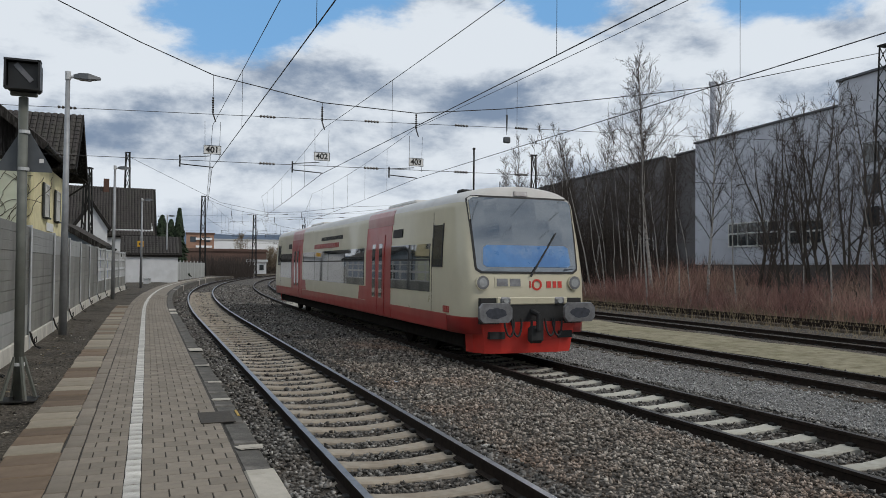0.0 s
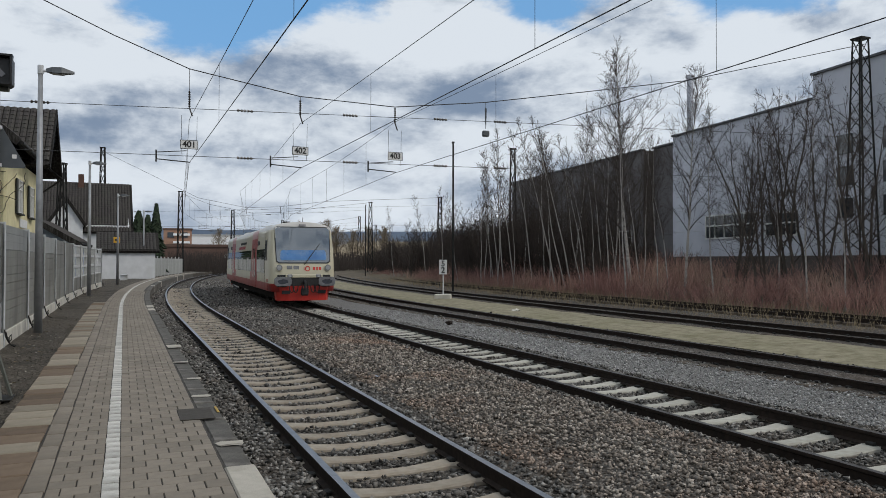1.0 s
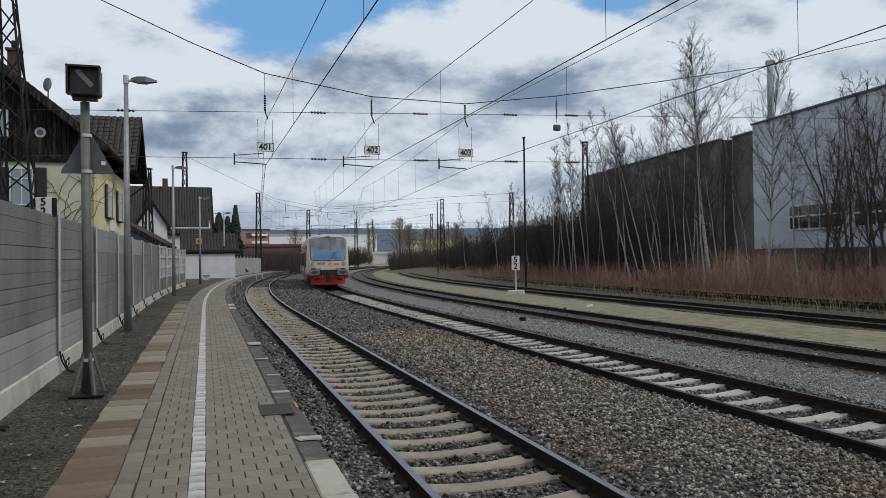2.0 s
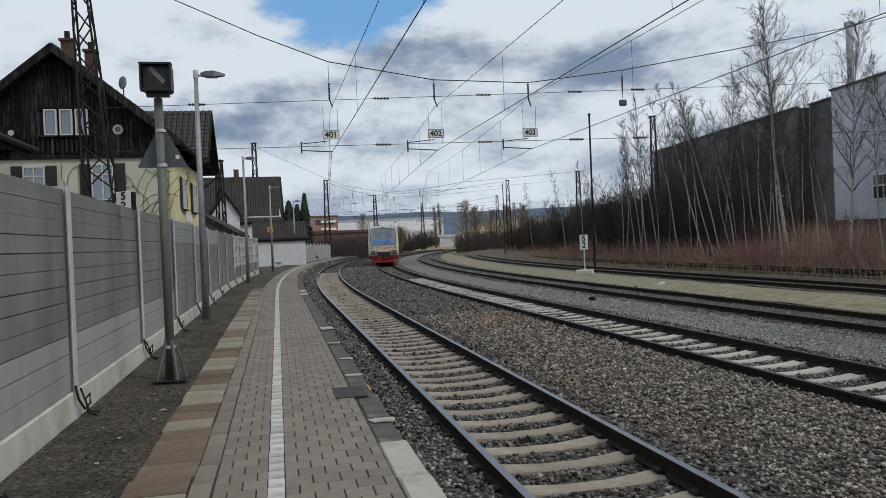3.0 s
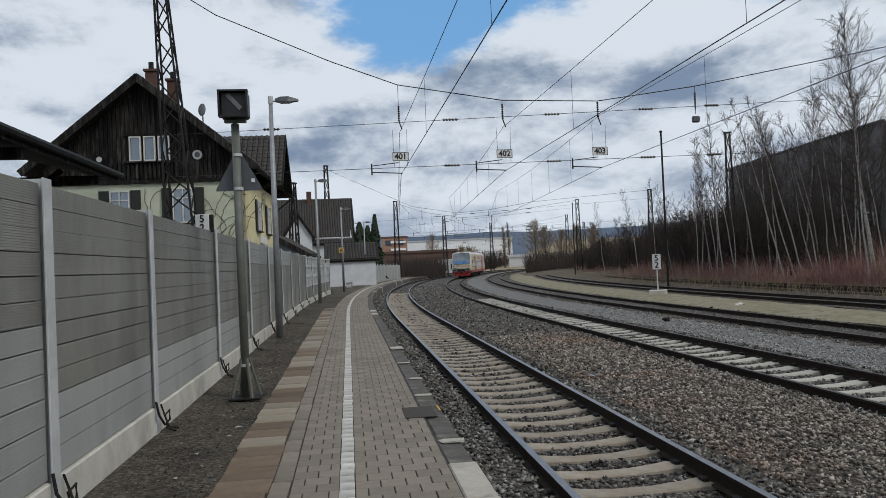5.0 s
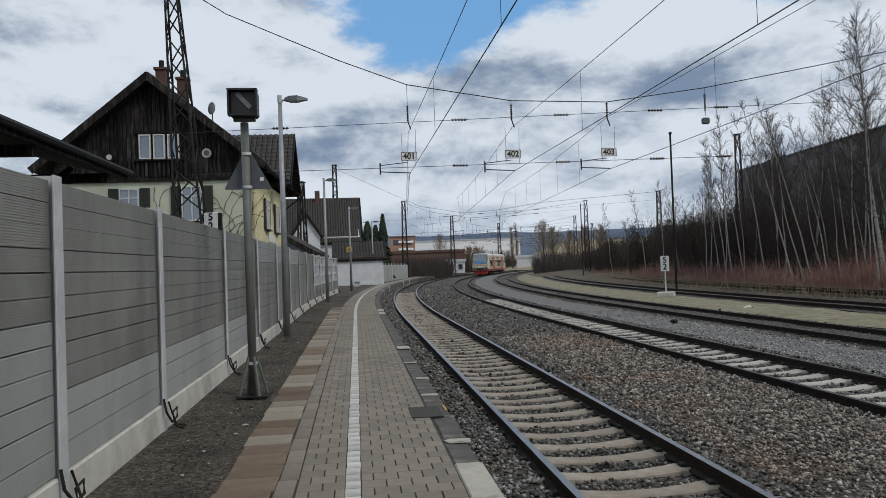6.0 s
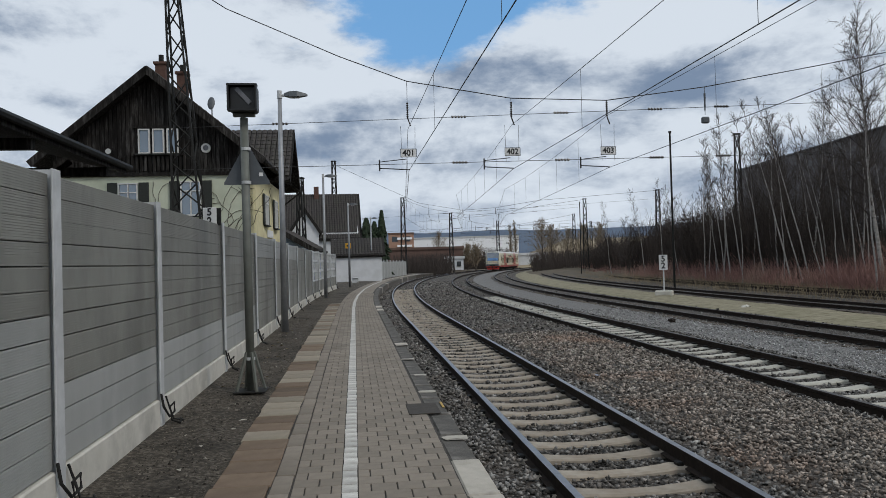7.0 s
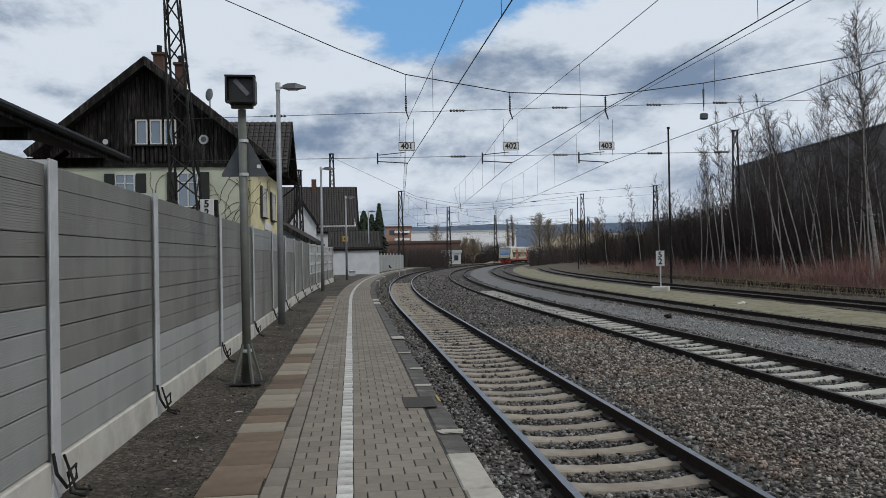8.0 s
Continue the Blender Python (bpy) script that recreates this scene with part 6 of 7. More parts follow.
def build_second_house():
    th = thing("house", Matrix.Translation((-44.2, 84.3, 0)) @ Matrix.Rotation(radians(-66), 4, "Z"), "white house with steep dark tiled roof beyond the fence", "house")
    bm = bmesh.new()
    box(bm, (0, 5.3, 2.7), (9.0, 10.6, 6.2))
    part("wall", bm, M_WHITEWALL, th)
    for y in (0.0, 10.6):
        bm = bmesh.new()
        f = [bm.verts.new((x, y + d, z)) for d in (-0.1, 0.1) for x, z in ((-4.5, 5.7), (4.5, 5.7), (0, 10.4))]
        bm.faces.new(f[:3])
        bm.faces.new(f[3:][::-1])
        for i in range(3):
            bm.faces.new((f[i], f[(i + 1) % 3], f[3 + (i + 1) % 3], f[3 + i]))
        part("gable", bm, M_WHITEWALL, th)
    gable_roof(th, Matrix(), 9.0, 10.6, 5.6, 5.2, 0.5, 0.5)
    # white cross gable on the roof slope towards the platform
    gable_roof(th, Matrix.Translation((5.0, 4.4, 0)) @ Matrix.Rotation(math.pi / 2, 4, "Z"), 3.4, 3.6, 6.2, 2.6, 0.3, 0.0)
    bm = bmesh.new()
    f = [bm.verts.new((4.9 + d, y, z)) for d in (0.0, 0.15) for y, z in ((2.8, 4.0), (6.0, 4.0), (6.0, 6.2), (4.4, 8.6), (2.8, 6.2))]
    bm.faces.new(f[:5])
    bm.faces.new(f[5:][::-1])
    for i in range(5):
        bm.faces.new((f[i], f[(i + 1) % 5], f[5 + (i + 1) % 5], f[5 + i]))
    part("gable", bm, M_WHITEWALL, th)
    for y in (1.2, 5.8):
        bm = bmesh.new()
        box(bm, (0.3, y, 10.9), (0.6, 0.6, 1.6))
        part("chimney", bm, M_CHIMNEY, th)
    for x in (-2.6, 2.6):
        window_unit(th, Matrix.Translation((x, -0.02, 3.4)), 1.0, 1.2)
    window_unit(th, Matrix.Translation((0, -0.12, 6.2)), 1.0, 1.0, 1, False)


build_second_house()


def build_shed(s, off, w, ln, eave, rise, mat, label, rz=0.0):
    th = thing("shed", on(s, off, PZ - 0.1, rz), label, "shed", "small station sheds")
    bm = bmesh.new()
    box(bm, (0, ln / 2, eave / 2), (w, ln, eave))
    part("wall", bm, mat, th)
    for y in (0.0, ln):
        bm = bmesh.new()
        f = [bm.verts.new((x, y + d, z)) for d in (-0.06, 0.06) for x, z in ((-w / 2, eave), (w / 2, eave), (0, eave + rise))]
        bm.faces.new(f[:3])
        bm.faces.new(f[3:][::-1])
        for i in range(3):
            bm.faces.new((f[i], f[(i + 1) % 3], f[3 + (i + 1) % 3], f[3 + i]))
        part("gable", bm, mat, th)
    gable_roof(th, Matrix(), w, ln, eave, rise, 0.35, 0.35)
    bm = bmesh.new()
    box(bm, (w * 0.2, -0.03, 1.0), (0.85, 0.06, 2.0))
    dr = part("door", bm, M_SHUTTER, th)
    bm = bmesh.new()
    box(bm, (w * 0.2 + 0.3, -0.09, 1.0), (0.04, 0.06, 0.14))
    part("handle", bm, M_GALV, dr)
    return th


build_shed(52.0, -8.2, 4.4, 6.0, 3.0, 1.3, M_BLUEWALL, "blue-grey boarded shed with shallow tiled gable roof")
kiosk = build_shed(74.0, -7.2, 4.0, 4.6, 2.9, 1.5, M_WHITEWALL, "white rendered kiosk with dark tiled roof")
kiosk.matrix_basis = Matrix.Translation((77 * math.sin(radians(-22.9)), 77 * math.cos(radians(-22.9)), PZ - 0.1)) @ Matrix.Rotation(radians(22.9 - 90), 4, "Z")


def build_end_fence():
    th = thing("platform_fence", Matrix(), "grey panel fence closing the platform's far end", "fence", "", "structure")
    ss = [80 + 3.0 * i for i in range(10)]
    for a, b in zip(ss[:-1], ss[1:]):
        p, q = P(a, -3.75 if a > 76 else -4.6, 0), P(b, -3.75 if b > 76 else -4.6, 0)
        d = q - p
        m = Matrix.Translation(p) @ Matrix.Rotation(math.atan2(d.y, d.x), 4, "Z")
        for k in range(5):
            bm = bmesh.new()
            box(bm, (d.length * (k + 0.5) / 5, 0, 1.25), (d.length / 5 - 0.05, 0.06, 1.9))
            part("slat", bm, M_ALU_CLEAN, th, m=m)
        bm = bmesh.new()
        box(bm, (0, 0, 1.3), (0.1, 0.1, 2.2))
        part("post", bm, M_GALV, th, m=m)


build_end_fence()


def build_bench():
    th = thing("bench", on(70.5, -4.9, PZ, 0), "grey metal bench in front of the white kiosk", "bench")
    bm = bmesh.new()
    box(bm, (0, 0, 0.45), (0.45, 1.8, 0.05))
    part("seat", bm, M_GALV, th)
    for y in (-0.75, 0.75):
        bm = bmesh.new()
        box(bm, (0, y, 0.22), (0.4, 0.06, 0.44))
        part("leg", bm, M_GALV, th)


build_bench()


def build_yellow_sign():
    th = thing("platform_sign", on(60.0, -4.3, PZ), "yellow notice board on a thin post", "sign")
    bm = bmesh.new()
    tube(bm, (0, 0, 0), (0, 0, 3.6), 0.04, n=8)
    part("post", bm, M_GALV, th)
    bm = bmesh.new()
    box(bm, (-0.05, -0.05, 3.15), (0.42, 0.03, 0.42), Matrix.Rotation(0.0, 4, "Z"), 0.01)
    bd = part("board", bm, M_YELLOW, th)
    bm = bmesh.new()
    box(bm, (-0.05, -0.07, 3.15), (0.2, 0.01, 0.14))
    part("lettering_bar", bm, M_BLACK, bd)


build_yellow_sign()


def build_conifers():
    rnd = random.Random(5)
    for az, d, h, r in ((-20.5, 91, 7.8, 2.3), (-19.35, 93, 8.8, 1.5), (-19.9, 99, 7.8, 2.2)):
        a = radians(az)
        th = thing("conifer", Matrix.Translation((d * math.sin(a), d * math.cos(a), -0.4)), "dark green conifer beside the platform's end", "tree", "conifers")
        bm = bmesh.new()
        tube(bm, (0, 0, 0), (0, 0, h * 0.9), 0.16, 0.03, 7)
        part("trunk", bm, M_BARK, th)
        st = Sticks(3)
        for i in range(1500):
            q = rnd.random() ** 0.8
            z = 0.6 + (h - 0.6) * q
            t = rnd.uniform(0, math.tau)
            lobe = 0.75 + 0.5 * noise.noise((math.cos(t) * 1.3, math.sin(t) * 1.3, z * 0.7 + d))
            w = r * (1 - q) ** 0.65 * rnd.uniform(0.3, 1.15) * lobe + 0.06
            e = np.array((math.cos(t) * w, math.sin(t) * w, z - 0.12 * w + rnd.gauss(0, 0.1)))
            b = np.array((math.cos(t) * w * 0.55, math.sin(t) * w * 0.55, z + 0.1))
            st.bar(b, e, 0.19, 0.04)
        st.mesh("crown", M_CONIFER, th)


build_conifers()

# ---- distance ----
# the haze of distance is put into the woods' colour as blue
M_HILL = material("haze_blue_hill_woods", [(0.06, 0.09, 0.135), (0.09, 0.125, 0.18)], 0.01, 6, 1.0, bump=0, stains=(0.13, 0.155, 0.19), stain_scale=0.004)
M_BRIGHTWALL = material("bright_white_cladding", [(0.82, 0.83, 0.84), (0.88, 0.89, 0.9)], 0.2, 4, 0.8, bump=0, spec=0.2)
M_ORANGE = material("orange_brick_house", [(0.30, 0.17, 0.115), (0.38, 0.235, 0.17)], 0.3, 5, 0.9, bump=0)
M_BROWNROOF = material("brown_red_roof", [(0.10, 0.06, 0.048), (0.145, 0.09, 0.07)], 0.3, 5, 0.9, bump=0)
M_TANFIELD = material("tan_slope", [(0.23, 0.18, 0.11), (0.32, 0.26, 0.16)], 0.06, 6, 1.0, bump=0)


def bearing(az, d, z=0.0, turn=0.0):
    a = radians(az)
    return Matrix.Translation((d * math.sin(a), d * math.cos(a), z)) @ Matrix.Rotation(-a + radians(turn), 4, "Z")


def build_distance():
    # hills
    vs, fs = [], []
    n = 90
    for k, (d, f) in enumerate(((1500, 0.0), (1900, 1.0), (2600, 0.9))):
        for i in range(n):
            az = radians(-75 + 150 * i / (n - 1))
            h = (76 + 26 * noise.noise((az * 2.2, 1.0, 0)) + 10 * noise.noise((az * 9, 2.0, 0)))
            vs.append((d * math.sin(az), d * math.cos(az), -1 + max(20, h) * f))
    for k in range(2):
        for i in range(n - 1):
            a = k * n + i
            fs.append((a, a + 1, a + n + 1, a + n))
    tagged(raw("hills", vs, fs, M_HILL), "wooded hills on the horizon, coloured blue with distance haze", "hills", "", "structure")

    def hall(m, w, h, dp, mat, label, rows=0, roofmat=None, cat="building"):
        th = thing("far_building", m, label, cat)
        bm = bmesh.new()
        box(bm, (0, dp / 2, h / 2), (w, dp, h))
        part("wall", bm, mat, th)
        bm = bmesh.new()
        box(bm, (0, dp / 2, h + 0.3), (w + 0.6, dp + 0.6, 0.6))
        part("roof", bm, roofmat or M_GALV, th)
        for r in range(rows):
            k = max(2, int(w / 4))
            for i in range(k):
                bm = bmesh.new()
                box(bm, (-w / 2 + w * (i + 0.5) / k, -0.05, h * (r + 0.55) / rows), (w / k * 0.45, 0.2, h / rows * 0.45))
                part("window", bm, M_GLASS, th)
        return th

    hall(bearing(-13.05, 360, 0), 51, 13.2, 20, M_BRIGHTWALL, "long white flat-roofed hall in the distance", 0)
    hall(bearing(-17.9, 330, 0), 11, 14.6, 9, M_ORANGE, "orange-red apartment house in the distance", 3, M_BROWNROOF)
    flats = bpy.data.objects["far_building.001"]
    for k in range(4):
        bm = bmesh.new()
        box(bm, (1.5, -0.5, 3.0 + 3.2 * k), (6.5, 1.0, 0.9))
        part("balcony", bm, M_BRIGHTWALL, flats, "pale balcony front")
    hall(bearing(-16.7, 190, 0), 23, 5.2, 8, M_BROWNROOF, "low brown-red shed roof beyond the tracks", 0, M_BROWNROOF)
    hall(bearing(-13.9, 175, 0), 4.2, 2.6, 4, M_WHITEWALL, "small white hut beside the far embankment", 1)
    hall(bearing(-8.1, 205, 0), 8.5, 3.2, 2.5, M_WHITEWALL, "low white graffiti-covered wall by the curve", 0, M_WHITEWALL, "wall")
    # tan slope behind
    vs, fs = [], []
    n = 40
    for d, z in ((190, -0.5), (240, 6.0), (300, 9.5), (420, 9.0)):
        for i in range(n):
            az = radians(-11.5 + 40 * i / (n - 1))
            edge = min(1.0, i / 6)
            vs.append((d * math.sin(az), d * math.cos(az), -0.5 + (z + 0.5) * edge + 0.5 * noise.noise((i * 0.4, d * 0.01, 0))))
    for k in range(3):
        for i in range(n - 1):
            a = k * n + i
            fs.append((a, a + 1, a + n + 1, a + n))
    tagged(raw("slope", vs, fs, M_TANFIELD), "tan winter slope beyond the curve", "slope", "", "structure")
    # far bare trees and thicket round the curve
    rnd = random.Random(77)
    for az, d, h, sp in ((-9.6, 210, 12.5, 2.0), (-9.2, 212, 13.5, 2.0), (-7.2, 185, 11.5, 6.5), (-6.5, 188, 10.5, 6.0), (-5.4, 165, 9, 4), (-12.3, 190, 6.0, 4.5), (-12.9, 200, 6.5, 4.5), (-4.2, 150, 9, 4), (-3.0, 140, 8.5, 4), (-15.0, 260, 13, 6)):
        th = thing("bare_tree", bearing(az, d, -0.5), "pale bare tree far along the line", "tree", "far bare trees")
        trunk, crown = grow(rnd, h, 0.25, sp, 3, 44, 0.15, 0.05, rise=1.2 if sp > 3 else 2.6, thick=2.6)
        trunk.mesh("trunk", M_BARK, th)
        crown.mesh("crown", M_TWIG_PALE, th)
    st = Sticks(3)
    for i in range(10000):
        if i % 4 == 1:
            a, d = radians(rnd.uniform(-13.6, -9.4)), rnd.uniform(215, 245)
            h = rnd.uniform(2.5, 6.5)
        elif i % 2:
            a, d = radians(rnd.uniform(-18.5, -14.2)), rnd.uniform(128, 170)
            h = rnd.uniform(1.0, 4.4)
        else:
            a, d = radians(rnd.uniform(-8.0, 0)), rnd.uniform(120, 165)
            h = rnd.uniform(1.5, 4.2)
        p = np.array((d * math.sin(a), d * math.cos(a), -0.5))
        st.bar(p, p + np.array((rnd.gauss(0, 0.7), rnd.gauss(0, 0.7), h)), 0.035, 0.012)
    tagged(st.mesh("far_thicket", M_TWIG), "brown bare thicket on both sides of the curve", "shrubs", "", "stuff")


M_TWIG_PALE = material("pale_far_twigs", [(0.16, 0.125, 0.085), (0.24, 0.19, 0.13)], 0.5, 4, 0.95, bump=0)
build_distance()

# ---- paving and loose stones ----
def ballast_z(o):
    prof = BED + [(7.0, -0.19), (8.45, -0.165), (9.0, -0.13), (11.6, -0.18)]
    for (a, za), (b, zb) in zip(prof[:-1], prof[1:]):
        if a <= o <= b:
            return za + (zb - za) * (o - a) / (b - a)
    return -0.2


def stones():
    rng = np.random.default_rng(12)
    base = np.array([(1, 0, 0), (-1, 0, 0), (0, 1, 0), (0, -1, 0), (0, 0, 1), (0, 0, -1)], float)
    faces = np.array([(0, 2, 4), (2, 1, 4), (1, 3, 4), (3, 0, 4), (2, 0, 5), (1, 2, 5), (3, 1, 5), (0, 3, 5)])
    track = [(3.5, 12, -1.6, 1.2, 430, 0.030), (3.5, 12, 3.7, 6.3, 430, 0.030), (12, 22, -1.6, 1.2, 230, 0.035), (12, 22, 3.7, 6.3, 230, 0.035), (22, 42, -1.6, 6.3, 60, 0.043), (42, 80, -1.6, 6.3, 16, 0.06), (8, 26, 8.4, 11.5, 70, 0.032), (26, 55, 8.4, 11.5, 16, 0.05)]
    middle = [(3.5, 12, 1.2, 3.7, 620, 0.026), (12, 22, 1.2, 3.7, 300, 0.032)]
    path = [(5, 16, 6.2, 8.5, 420, 0.020), (16, 32, 6.2, 8.5, 150, 0.026)]
    for zones, mat, name, label in ((track, M_STONE, "ballast_stones", "loose dark grey crushed ballast stones round the rails"), (middle, M_STONE_BROWN, "ballast_stones", "loose brown and grey crushed stones between the tracks"), (path, M_STONE_GREY, "gravel_stones", "loose pale grey gravel beside the track")):
        scatter(rng, base, faces, zones, mat, name, label)


def scatter(rng, base, faces, zones, mat, name, label):
    V, F, n0 = [], [], 0
    for s0, s1, o0, o1, dens, r in zones:
        n = int((s1 - s0) * (o1 - o0) * dens)
        s = rng.uniform(s0, s1, n)
        o = rng.uniform(o0, o1, n)
        keep = np.ones(n, bool)
        for c in (0.0, 4.8, 9.57):
            keep &= ~((abs(abs(o - c) - 0.753) < 0.10))
            inside = abs(o - c) < 0.84
            near = abs(((s - 1.0) / 0.62 + 0.5) % 1.0 - 0.5) * 0.62 < 0.15
            keep &= ~(inside & near)
        s, o = s[keep], o[keep]
        for a, b in zip(s, o):
            x, y, _ = along(a, b)
            size = r * rng.uniform(0.6, 1.35)
            vs = base * size * rng.uniform(0.45, 1.3, (6, 1)) * rng.uniform(0.7, 1.25, (1, 3))
            q = rng.normal(size=(3, 3))
            q, _r = np.linalg.qr(q)
            vs = vs @ q.T
            vs[:, 2] *= 0.8
            V.append(vs + (x, y, ballast_z(b) + rng.uniform(-0.015, 0.032)))
            F.append(faces + n0)
            n0 += 6
    V, F = np.concatenate(V), np.concatenate(F)
    me = bpy.data.meshes.new(name)
    me.vertices.add(len(V))
    me.vertices.foreach_set("co", V.ravel())
    me.loops.add(len(F) * 3)
    me.loops.foreach_set("vertex_index", F.ravel().astype(np.int32))
    me.polygons.add(len(F))
    me.polygons.foreach_set("loop_start", np.arange(0, len(F) * 3, 3, dtype=np.int32))
    me.update(calc_edges=True)
    me.materials.append(mat)
    tagged(new(name, me), label, "stones", "", "stuff")


stones()


def dirt_grit():
    rng = np.random.default_rng(5)
    base = np.array([(1, 0, 0), (-1, 0, 0), (0, 1, 0), (0, -1, 0), (0, 0, 1)], float)
    faces = [(0, 2, 4), (2, 1, 4), (1, 3, 4), (3, 0, 4)]
    vs, fs = [], []
    for i in range(9000):
        s, o = 4.5 + 22 * rng.random() ** 1.5, rng.uniform(-4.66, -3.74)
        x, y, _ = along(s, o)
        if noise.noise((x * 1.7, y * 1.7, 3.0)) < -0.15 and rng.random() < 0.8:
            continue
        r = rng.uniform(0.005, 0.014) * (1.8 if rng.random() < 0.06 else 1)
        a = rng.uniform(0, 6.28)
        n0 = len(vs)
        for p in base * r * rng.uniform(0.6, 1.3, (5, 1)):
            vs.append((x + p[0] * math.cos(a) - p[1] * math.sin(a), y + p[0] * math.sin(a) + p[1] * math.cos(a), PZ - 0.02 + 0.02 * min(1, abs(o + 3.72) / 0.5) + p[2] * 0.8))
        fs += [tuple(n0 + k for k in f) for f in faces]
    tagged(raw("grit", vs, fs, M_GRIT), "loose dark grit and small stones on the dirt strip", "grit", "", "stuff")


M_GRIT = material("loose_grit", [(0.05, 0.045, 0.038), (0.13, 0.115, 0.095)], 9, 4, 0.9, bump=0, per_piece=0.8, island=True, spec=0.15)
dirt_grit()


def slab_mesh(name, w, ln, h, bev, mat):
    bm = bmesh.new()
    b = bev
    top = [bm.verts.new((sx * (w / 2 - b), sy * (ln / 2 - b), h)) for sx, sy in ((-1, -1), (1, -1), (1, 1), (-1, 1))]
    mid = [bm.verts.new((sx * w / 2, sy * ln / 2, h - b)) for sx, sy in ((-1, -1), (1, -1), (1, 1), (-1, 1))]
    low = [bm.verts.new((sx * w / 2, sy * ln / 2, 0)) for sx, sy in ((-1, -1), (1, -1), (1, 1), (-1, 1))]
    bm.faces.new(top)
    for i in range(4):
        j = (i + 1) % 4
        bm.faces.new((mid[i], mid[j], top[j], top[i]))
        bm.faces.new((low[i], low[j], mid[j], mid[i]))
    me = bpy.data.meshes.new(name)
    bm.to_mesh(me)
    bm.free()
    me.materials.append(mat)
    return me


M_YELLOW_WORN = material("worn_yellow_paint", [(0.30, 0.20, 0.05), (0.48, 0.32, 0.08)], 25, 6, 0.8, bump=0.2)


def paving():
    rnd = random.Random(3)
    pv = strip("pavement", -6, 110, 1.5, [(-3.27, PZ - 0.006), (-1.79, PZ - 0.006)], M_JOINT, "grey-brown concrete block paving along the platform", "pavement")

    def lay(name, me, s, o, z, rz=0.0):
        ob = new(name, me)
        ob.parent = pv
        ob.matrix_basis = on(s, o, z, rz)
        return ob

    # small blocks in running bond, courses across the platform
    W, D = 0.2, 0.2
    paver = slab_mesh("paver", W - 0.010, D - 0.002, 0.012, 0.003, M_PAVER)
    half = slab_mesh("half_paver", W / 2 - 0.010, D - 0.002, 0.012, 0.003, M_PAVER)
    far_v, far_f = [], []

    def course(s, k, single):
        # bands left and right of the white line
        for a, b in ((-3.09, -2.71), (-2.59, -1.805)):
            if k % 2:
                pieces = [W / 2]
            else:
                pieces = []
            o_end = b
            cur = a
            while cur < o_end - 0.03:
                w = pieces.pop() if pieces else W
                w = min(w, o_end - cur)
                z = PZ - 0.008 + rnd.uniform(-0.0015, 0.0015)
                if single:
                    if abs(w - W) < 0.012:
                        lay("paver", paver, s, cur + w / 2, z)
                    else:
                        lay("paver", half, s, cur + w / 2, z).scale = ((w - 0.006) / (W / 2 - 0.006), 1, 1)
                else:
                    i = len(far_v)
                    m = on(s, cur + w / 2, z)
                    hw, hd = w / 2 - 0.005, D / 2 - 0.001
                    for zz, g in ((0.0, 0), (0.012, 0.002)):
                        for sx, sy in ((-1, -1), (1, -1), (1, 1), (-1, 1)):
                            far_v.append(m @ Vector((sx * (hw - g), sy * (hd - g), zz)))
                    far_f.append((i + 4, i + 5, i + 6, i + 7))
                    for q in range(4):
                        far_f.append((i + q, i + (q + 1) % 4, i + 4 + (q + 1) % 4, i + 4 + q))
                cur += w
    s, k = -5.0, 0
    while s < 45:
        course(s, k, 5.0 < s < 13.0)
        s += D
        k += 1
    ob = raw("pavers", far_v, far_f, M_PAVER_FAR, pv, "grey-brown concrete paving blocks")
    ob["kind"] = "stuff"
    strip("pavement_far", 45, 110, 1.5, [(-3.2, PZ + 0.003), (-1.9, PZ + 0.003)], M_PAVER, "worn grey paving on the far platform", "pavement")
    # white guide stones
    guide = slab_mesh("guide_stone", 0.118, 0.19, 0.013, 0.002, M_WHITE_STRIP)
    s = -5.0
    while s < 62:
        lay("guide_stone", guide, s, -2.65 + rnd.uniform(-0.004, 0.004), PZ - 0.008 + rnd.uniform(0, 0.003), rnd.uniform(-0.8, 0.8))
        s += 0.2
    sweep("guide_line", 62, 110, 1.5, -2.65, [(-0.055, PZ - 0.01), (0.055, PZ - 0.01), (0.055, PZ + 0.008), (-0.055, PZ + 0.008)], M_WHITE_STRIP, pv)
    # border stones
    border = slab_mesh("border_stone", 0.15, 0.49, 0.016, 0.006, M_PAVER)
    s = -5.0
    while s < 50:
        lay("border_stone", border, s, -3.175 + rnd.uniform(-0.006, 0.006), PZ - 0.008 + rnd.uniform(-0.002, 0.004), rnd.uniform(-0.4, 0.4))
        s += 0.5
    # old slabs along the dirt
    slabs = [slab_mesh("slab", 0.45, 0.385, 0.04, 0.01, mt) for mt in (M_SLAB, M_SLAB_BROWN)]
    s = -5.2
    brown = 0
    while s < 34:
        if brown <= 0 and rnd.random() < 0.3:
            brown = rnd.randint(1, 3)
        me = slabs[1] if brown > 0 else slabs[0]
        brown -= 1
        lay("slab", me, s, -3.49 + rnd.uniform(-0.012, 0.012), PZ - 0.033 + rnd.uniform(-0.006, 0.006), rnd.uniform(-1.2, 1.2))
        s += 0.4
    # edge stones: a pale new one, then old dark broken ones
    edge = thing("platform_edge", Matrix(), "row of worn concrete platform edge stones", "platform edge", "", "structure")
    pale = slab_mesh("edge_stone", 0.25, 0.98, 0.6, 0.015, M_EDGE)
    dark = slab_mesh("edge_stone", 0.24, 0.97, 0.6, 0.02, M_EDGE_DARK)
    s = -5.05
    i = 0
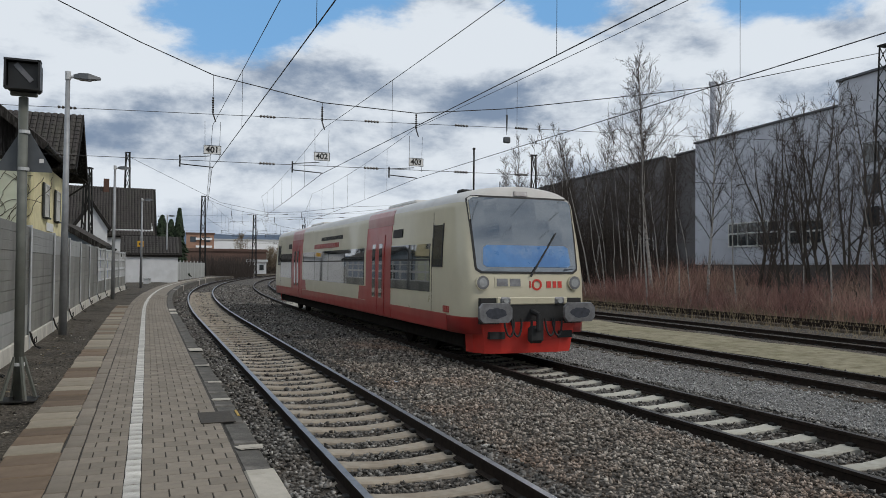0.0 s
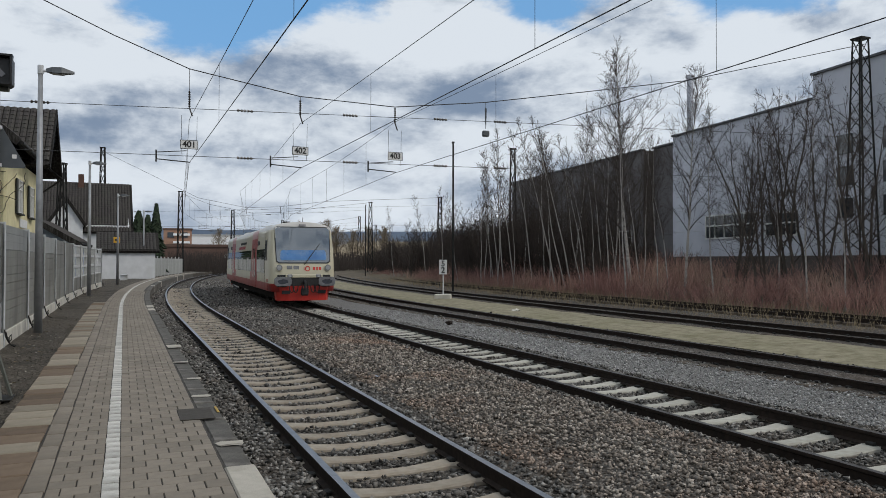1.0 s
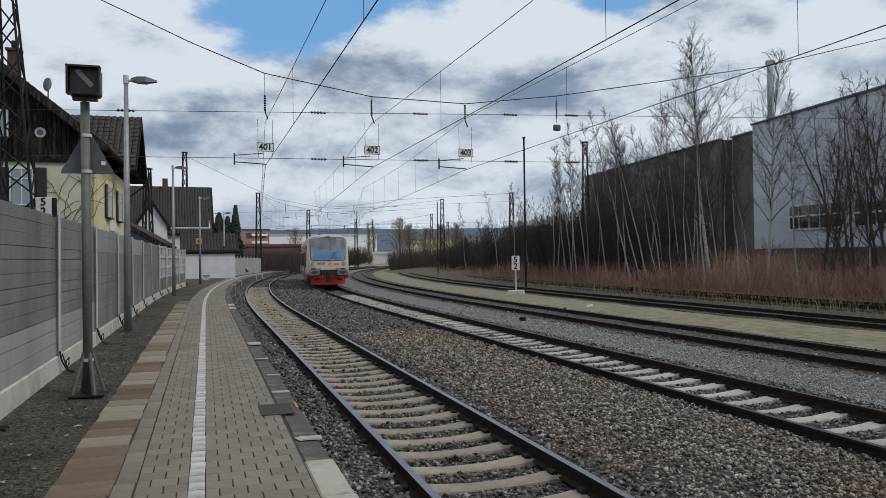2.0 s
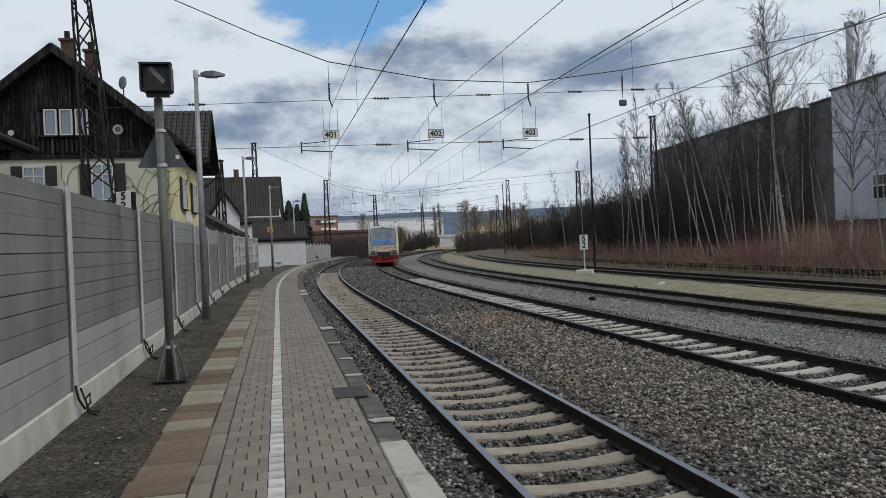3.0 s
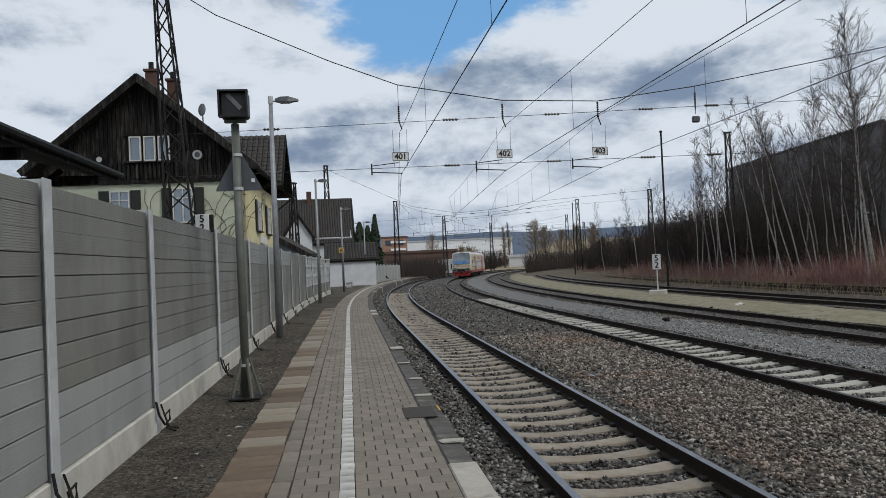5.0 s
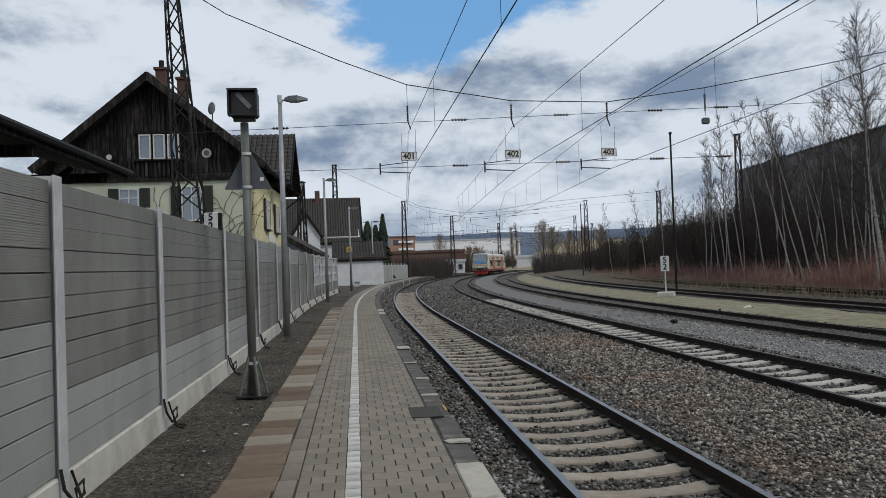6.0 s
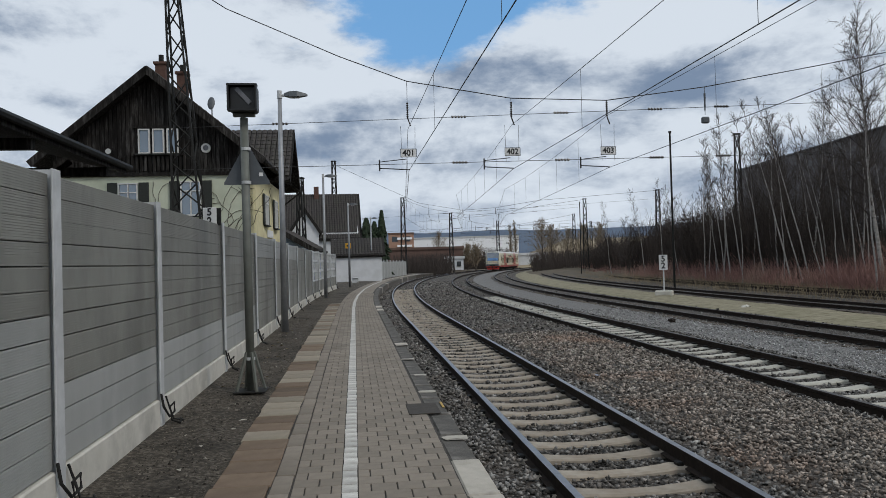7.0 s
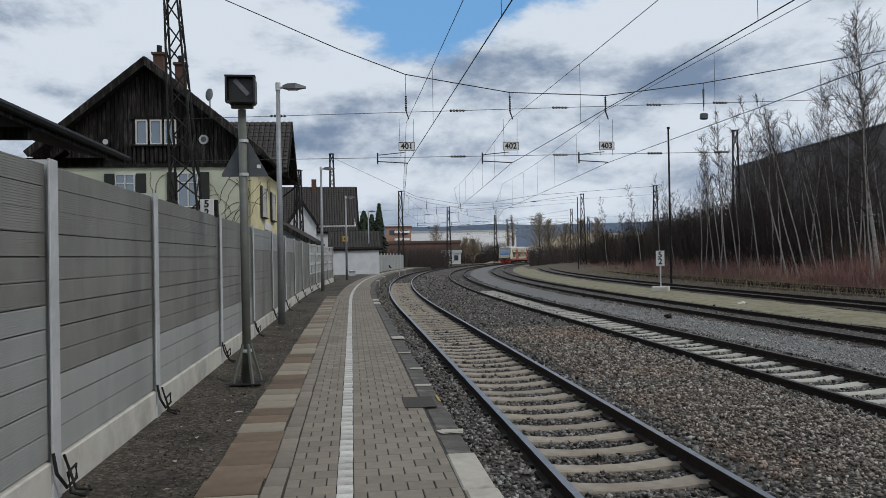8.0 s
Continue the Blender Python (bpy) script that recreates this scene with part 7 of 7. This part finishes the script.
    while s < 100:
        me = pale if s < 7.6 or (rnd.random() < 0.06 and s > 20) else dark
        ob = new("edge_stone", me)
        ob.parent = edge
        ob.matrix_basis = on(s, -1.672 + rnd.uniform(-0.012, 0.012), PZ - 0.598 + (rnd.uniform(-0.02, 0.004) if me is dark else 0.004), rnd.uniform(-0.7, 0.7))
        s += 1.0
        i += 1
    # broken pale chips and a yellow mark on the edge
    for s, o, w, ln, mt, nm in ((8.25, -1.65, 0.22, 0.12, M_EDGE, "broken_chip"), (9.55, -1.73, 0.12, 0.08, M_EDGE, "broken_chip"), (10.9, -1.67, 0.2, 0.10, M_EDGE, "broken_chip"), (12.4, -1.63, 0.16, 0.1, M_EDGE, "broken_chip"), (14.3, -1.69, 0.2, 0.1, M_EDGE, "broken_chip"), (9.95, -1.585, 0.03, 0.34, M_YELLOW_WORN, "yellow_mark"), (16.8, -1.65, 0.22, 0.5, M_EDGE, "broken_chip")):
        bm = bmesh.new()
        box(bm, (0, 0, 0.003), (w, ln, 0.008), bevel=0.003)
        for v in bm.verts:
            v.co.x += rnd.uniform(-0.03, 0.03) * (nm != "yellow_mark")
            v.co.y += rnd.uniform(-0.04, 0.04) * (nm != "yellow_mark")
        part(nm, bm, mt, edge, m=on(s, o, PZ + 0.002, rnd.uniform(-6, 6) if nm != "yellow_mark" else 0))
    # dark repair slab
    bm = bmesh.new()
    box(bm, (0, 0, 0.004), (0.36, 0.62, 0.010), bevel=0.003)
    part("repair_slab", bm, M_JOINT, edge, "dark grey repair slab", m=on(9.75, -1.83, PZ + 0.004))


paving()


def litter():
    rnd = random.Random(15)
    for i in range(60):
        s, o = rnd.uniform(5, 22), rnd.uniform(-4.55, -3.85)
        th = thing("leaf_litter", on(s, o, PZ - 0.005, rnd.uniform(0, 360)), "small dry leaf or scrap on the dirt strip", "litter", "scraps on the dirt strip")
        bm = bmesh.new()
        w = rnd.uniform(0.02, 0.055)
        vs = [bm.verts.new(p) for p in ((-w, 0, 0.004), (0, -w * 0.5, 0.012), (w, 0, 0.006), (0, w * 0.5, 0.016), (0, 0, 0.0))]
        bm.faces.new(vs[:4])
        for k in range(4):
            bm.faces.new((vs[k], vs[4], vs[(k + 1) % 4]))
        part("scrap", bm, M_EDGE if i % 3 else M_DRYGRASS, th)
    # bits lying between the tracks
    for s, o, w, lab, mt in ((14.0, 1.62, 0.10, "crumpled pale blue plastic scrap on the ballast", M_BLUEWALL), (24.5, 7.6, 0.16, "dark rusty metal lump on the gravel path", M_RAIL), (20.5, 2.0, 0.14, "dark rusty rail clamp on the ballast", M_RAIL), (29.0, 12.6, 0.22, "broken pale stone slab on the mossy strip", M_CONCRETE)):
        th = thing("scrap_piece", on(s, o, -0.1, 30), lab, "debris", "debris between the tracks")
        bm = bmesh.new()
        bmesh.ops.create_icosphere(bm, subdivisions=2, radius=w)
        for v in bm.verts:
            v.co *= 0.75 + 0.5 * noise.noise(v.co * 9 + Vector((s, o, 0)))
            v.co.z *= 0.55
        part("lump", bm, mt, th)


litter()

motions()
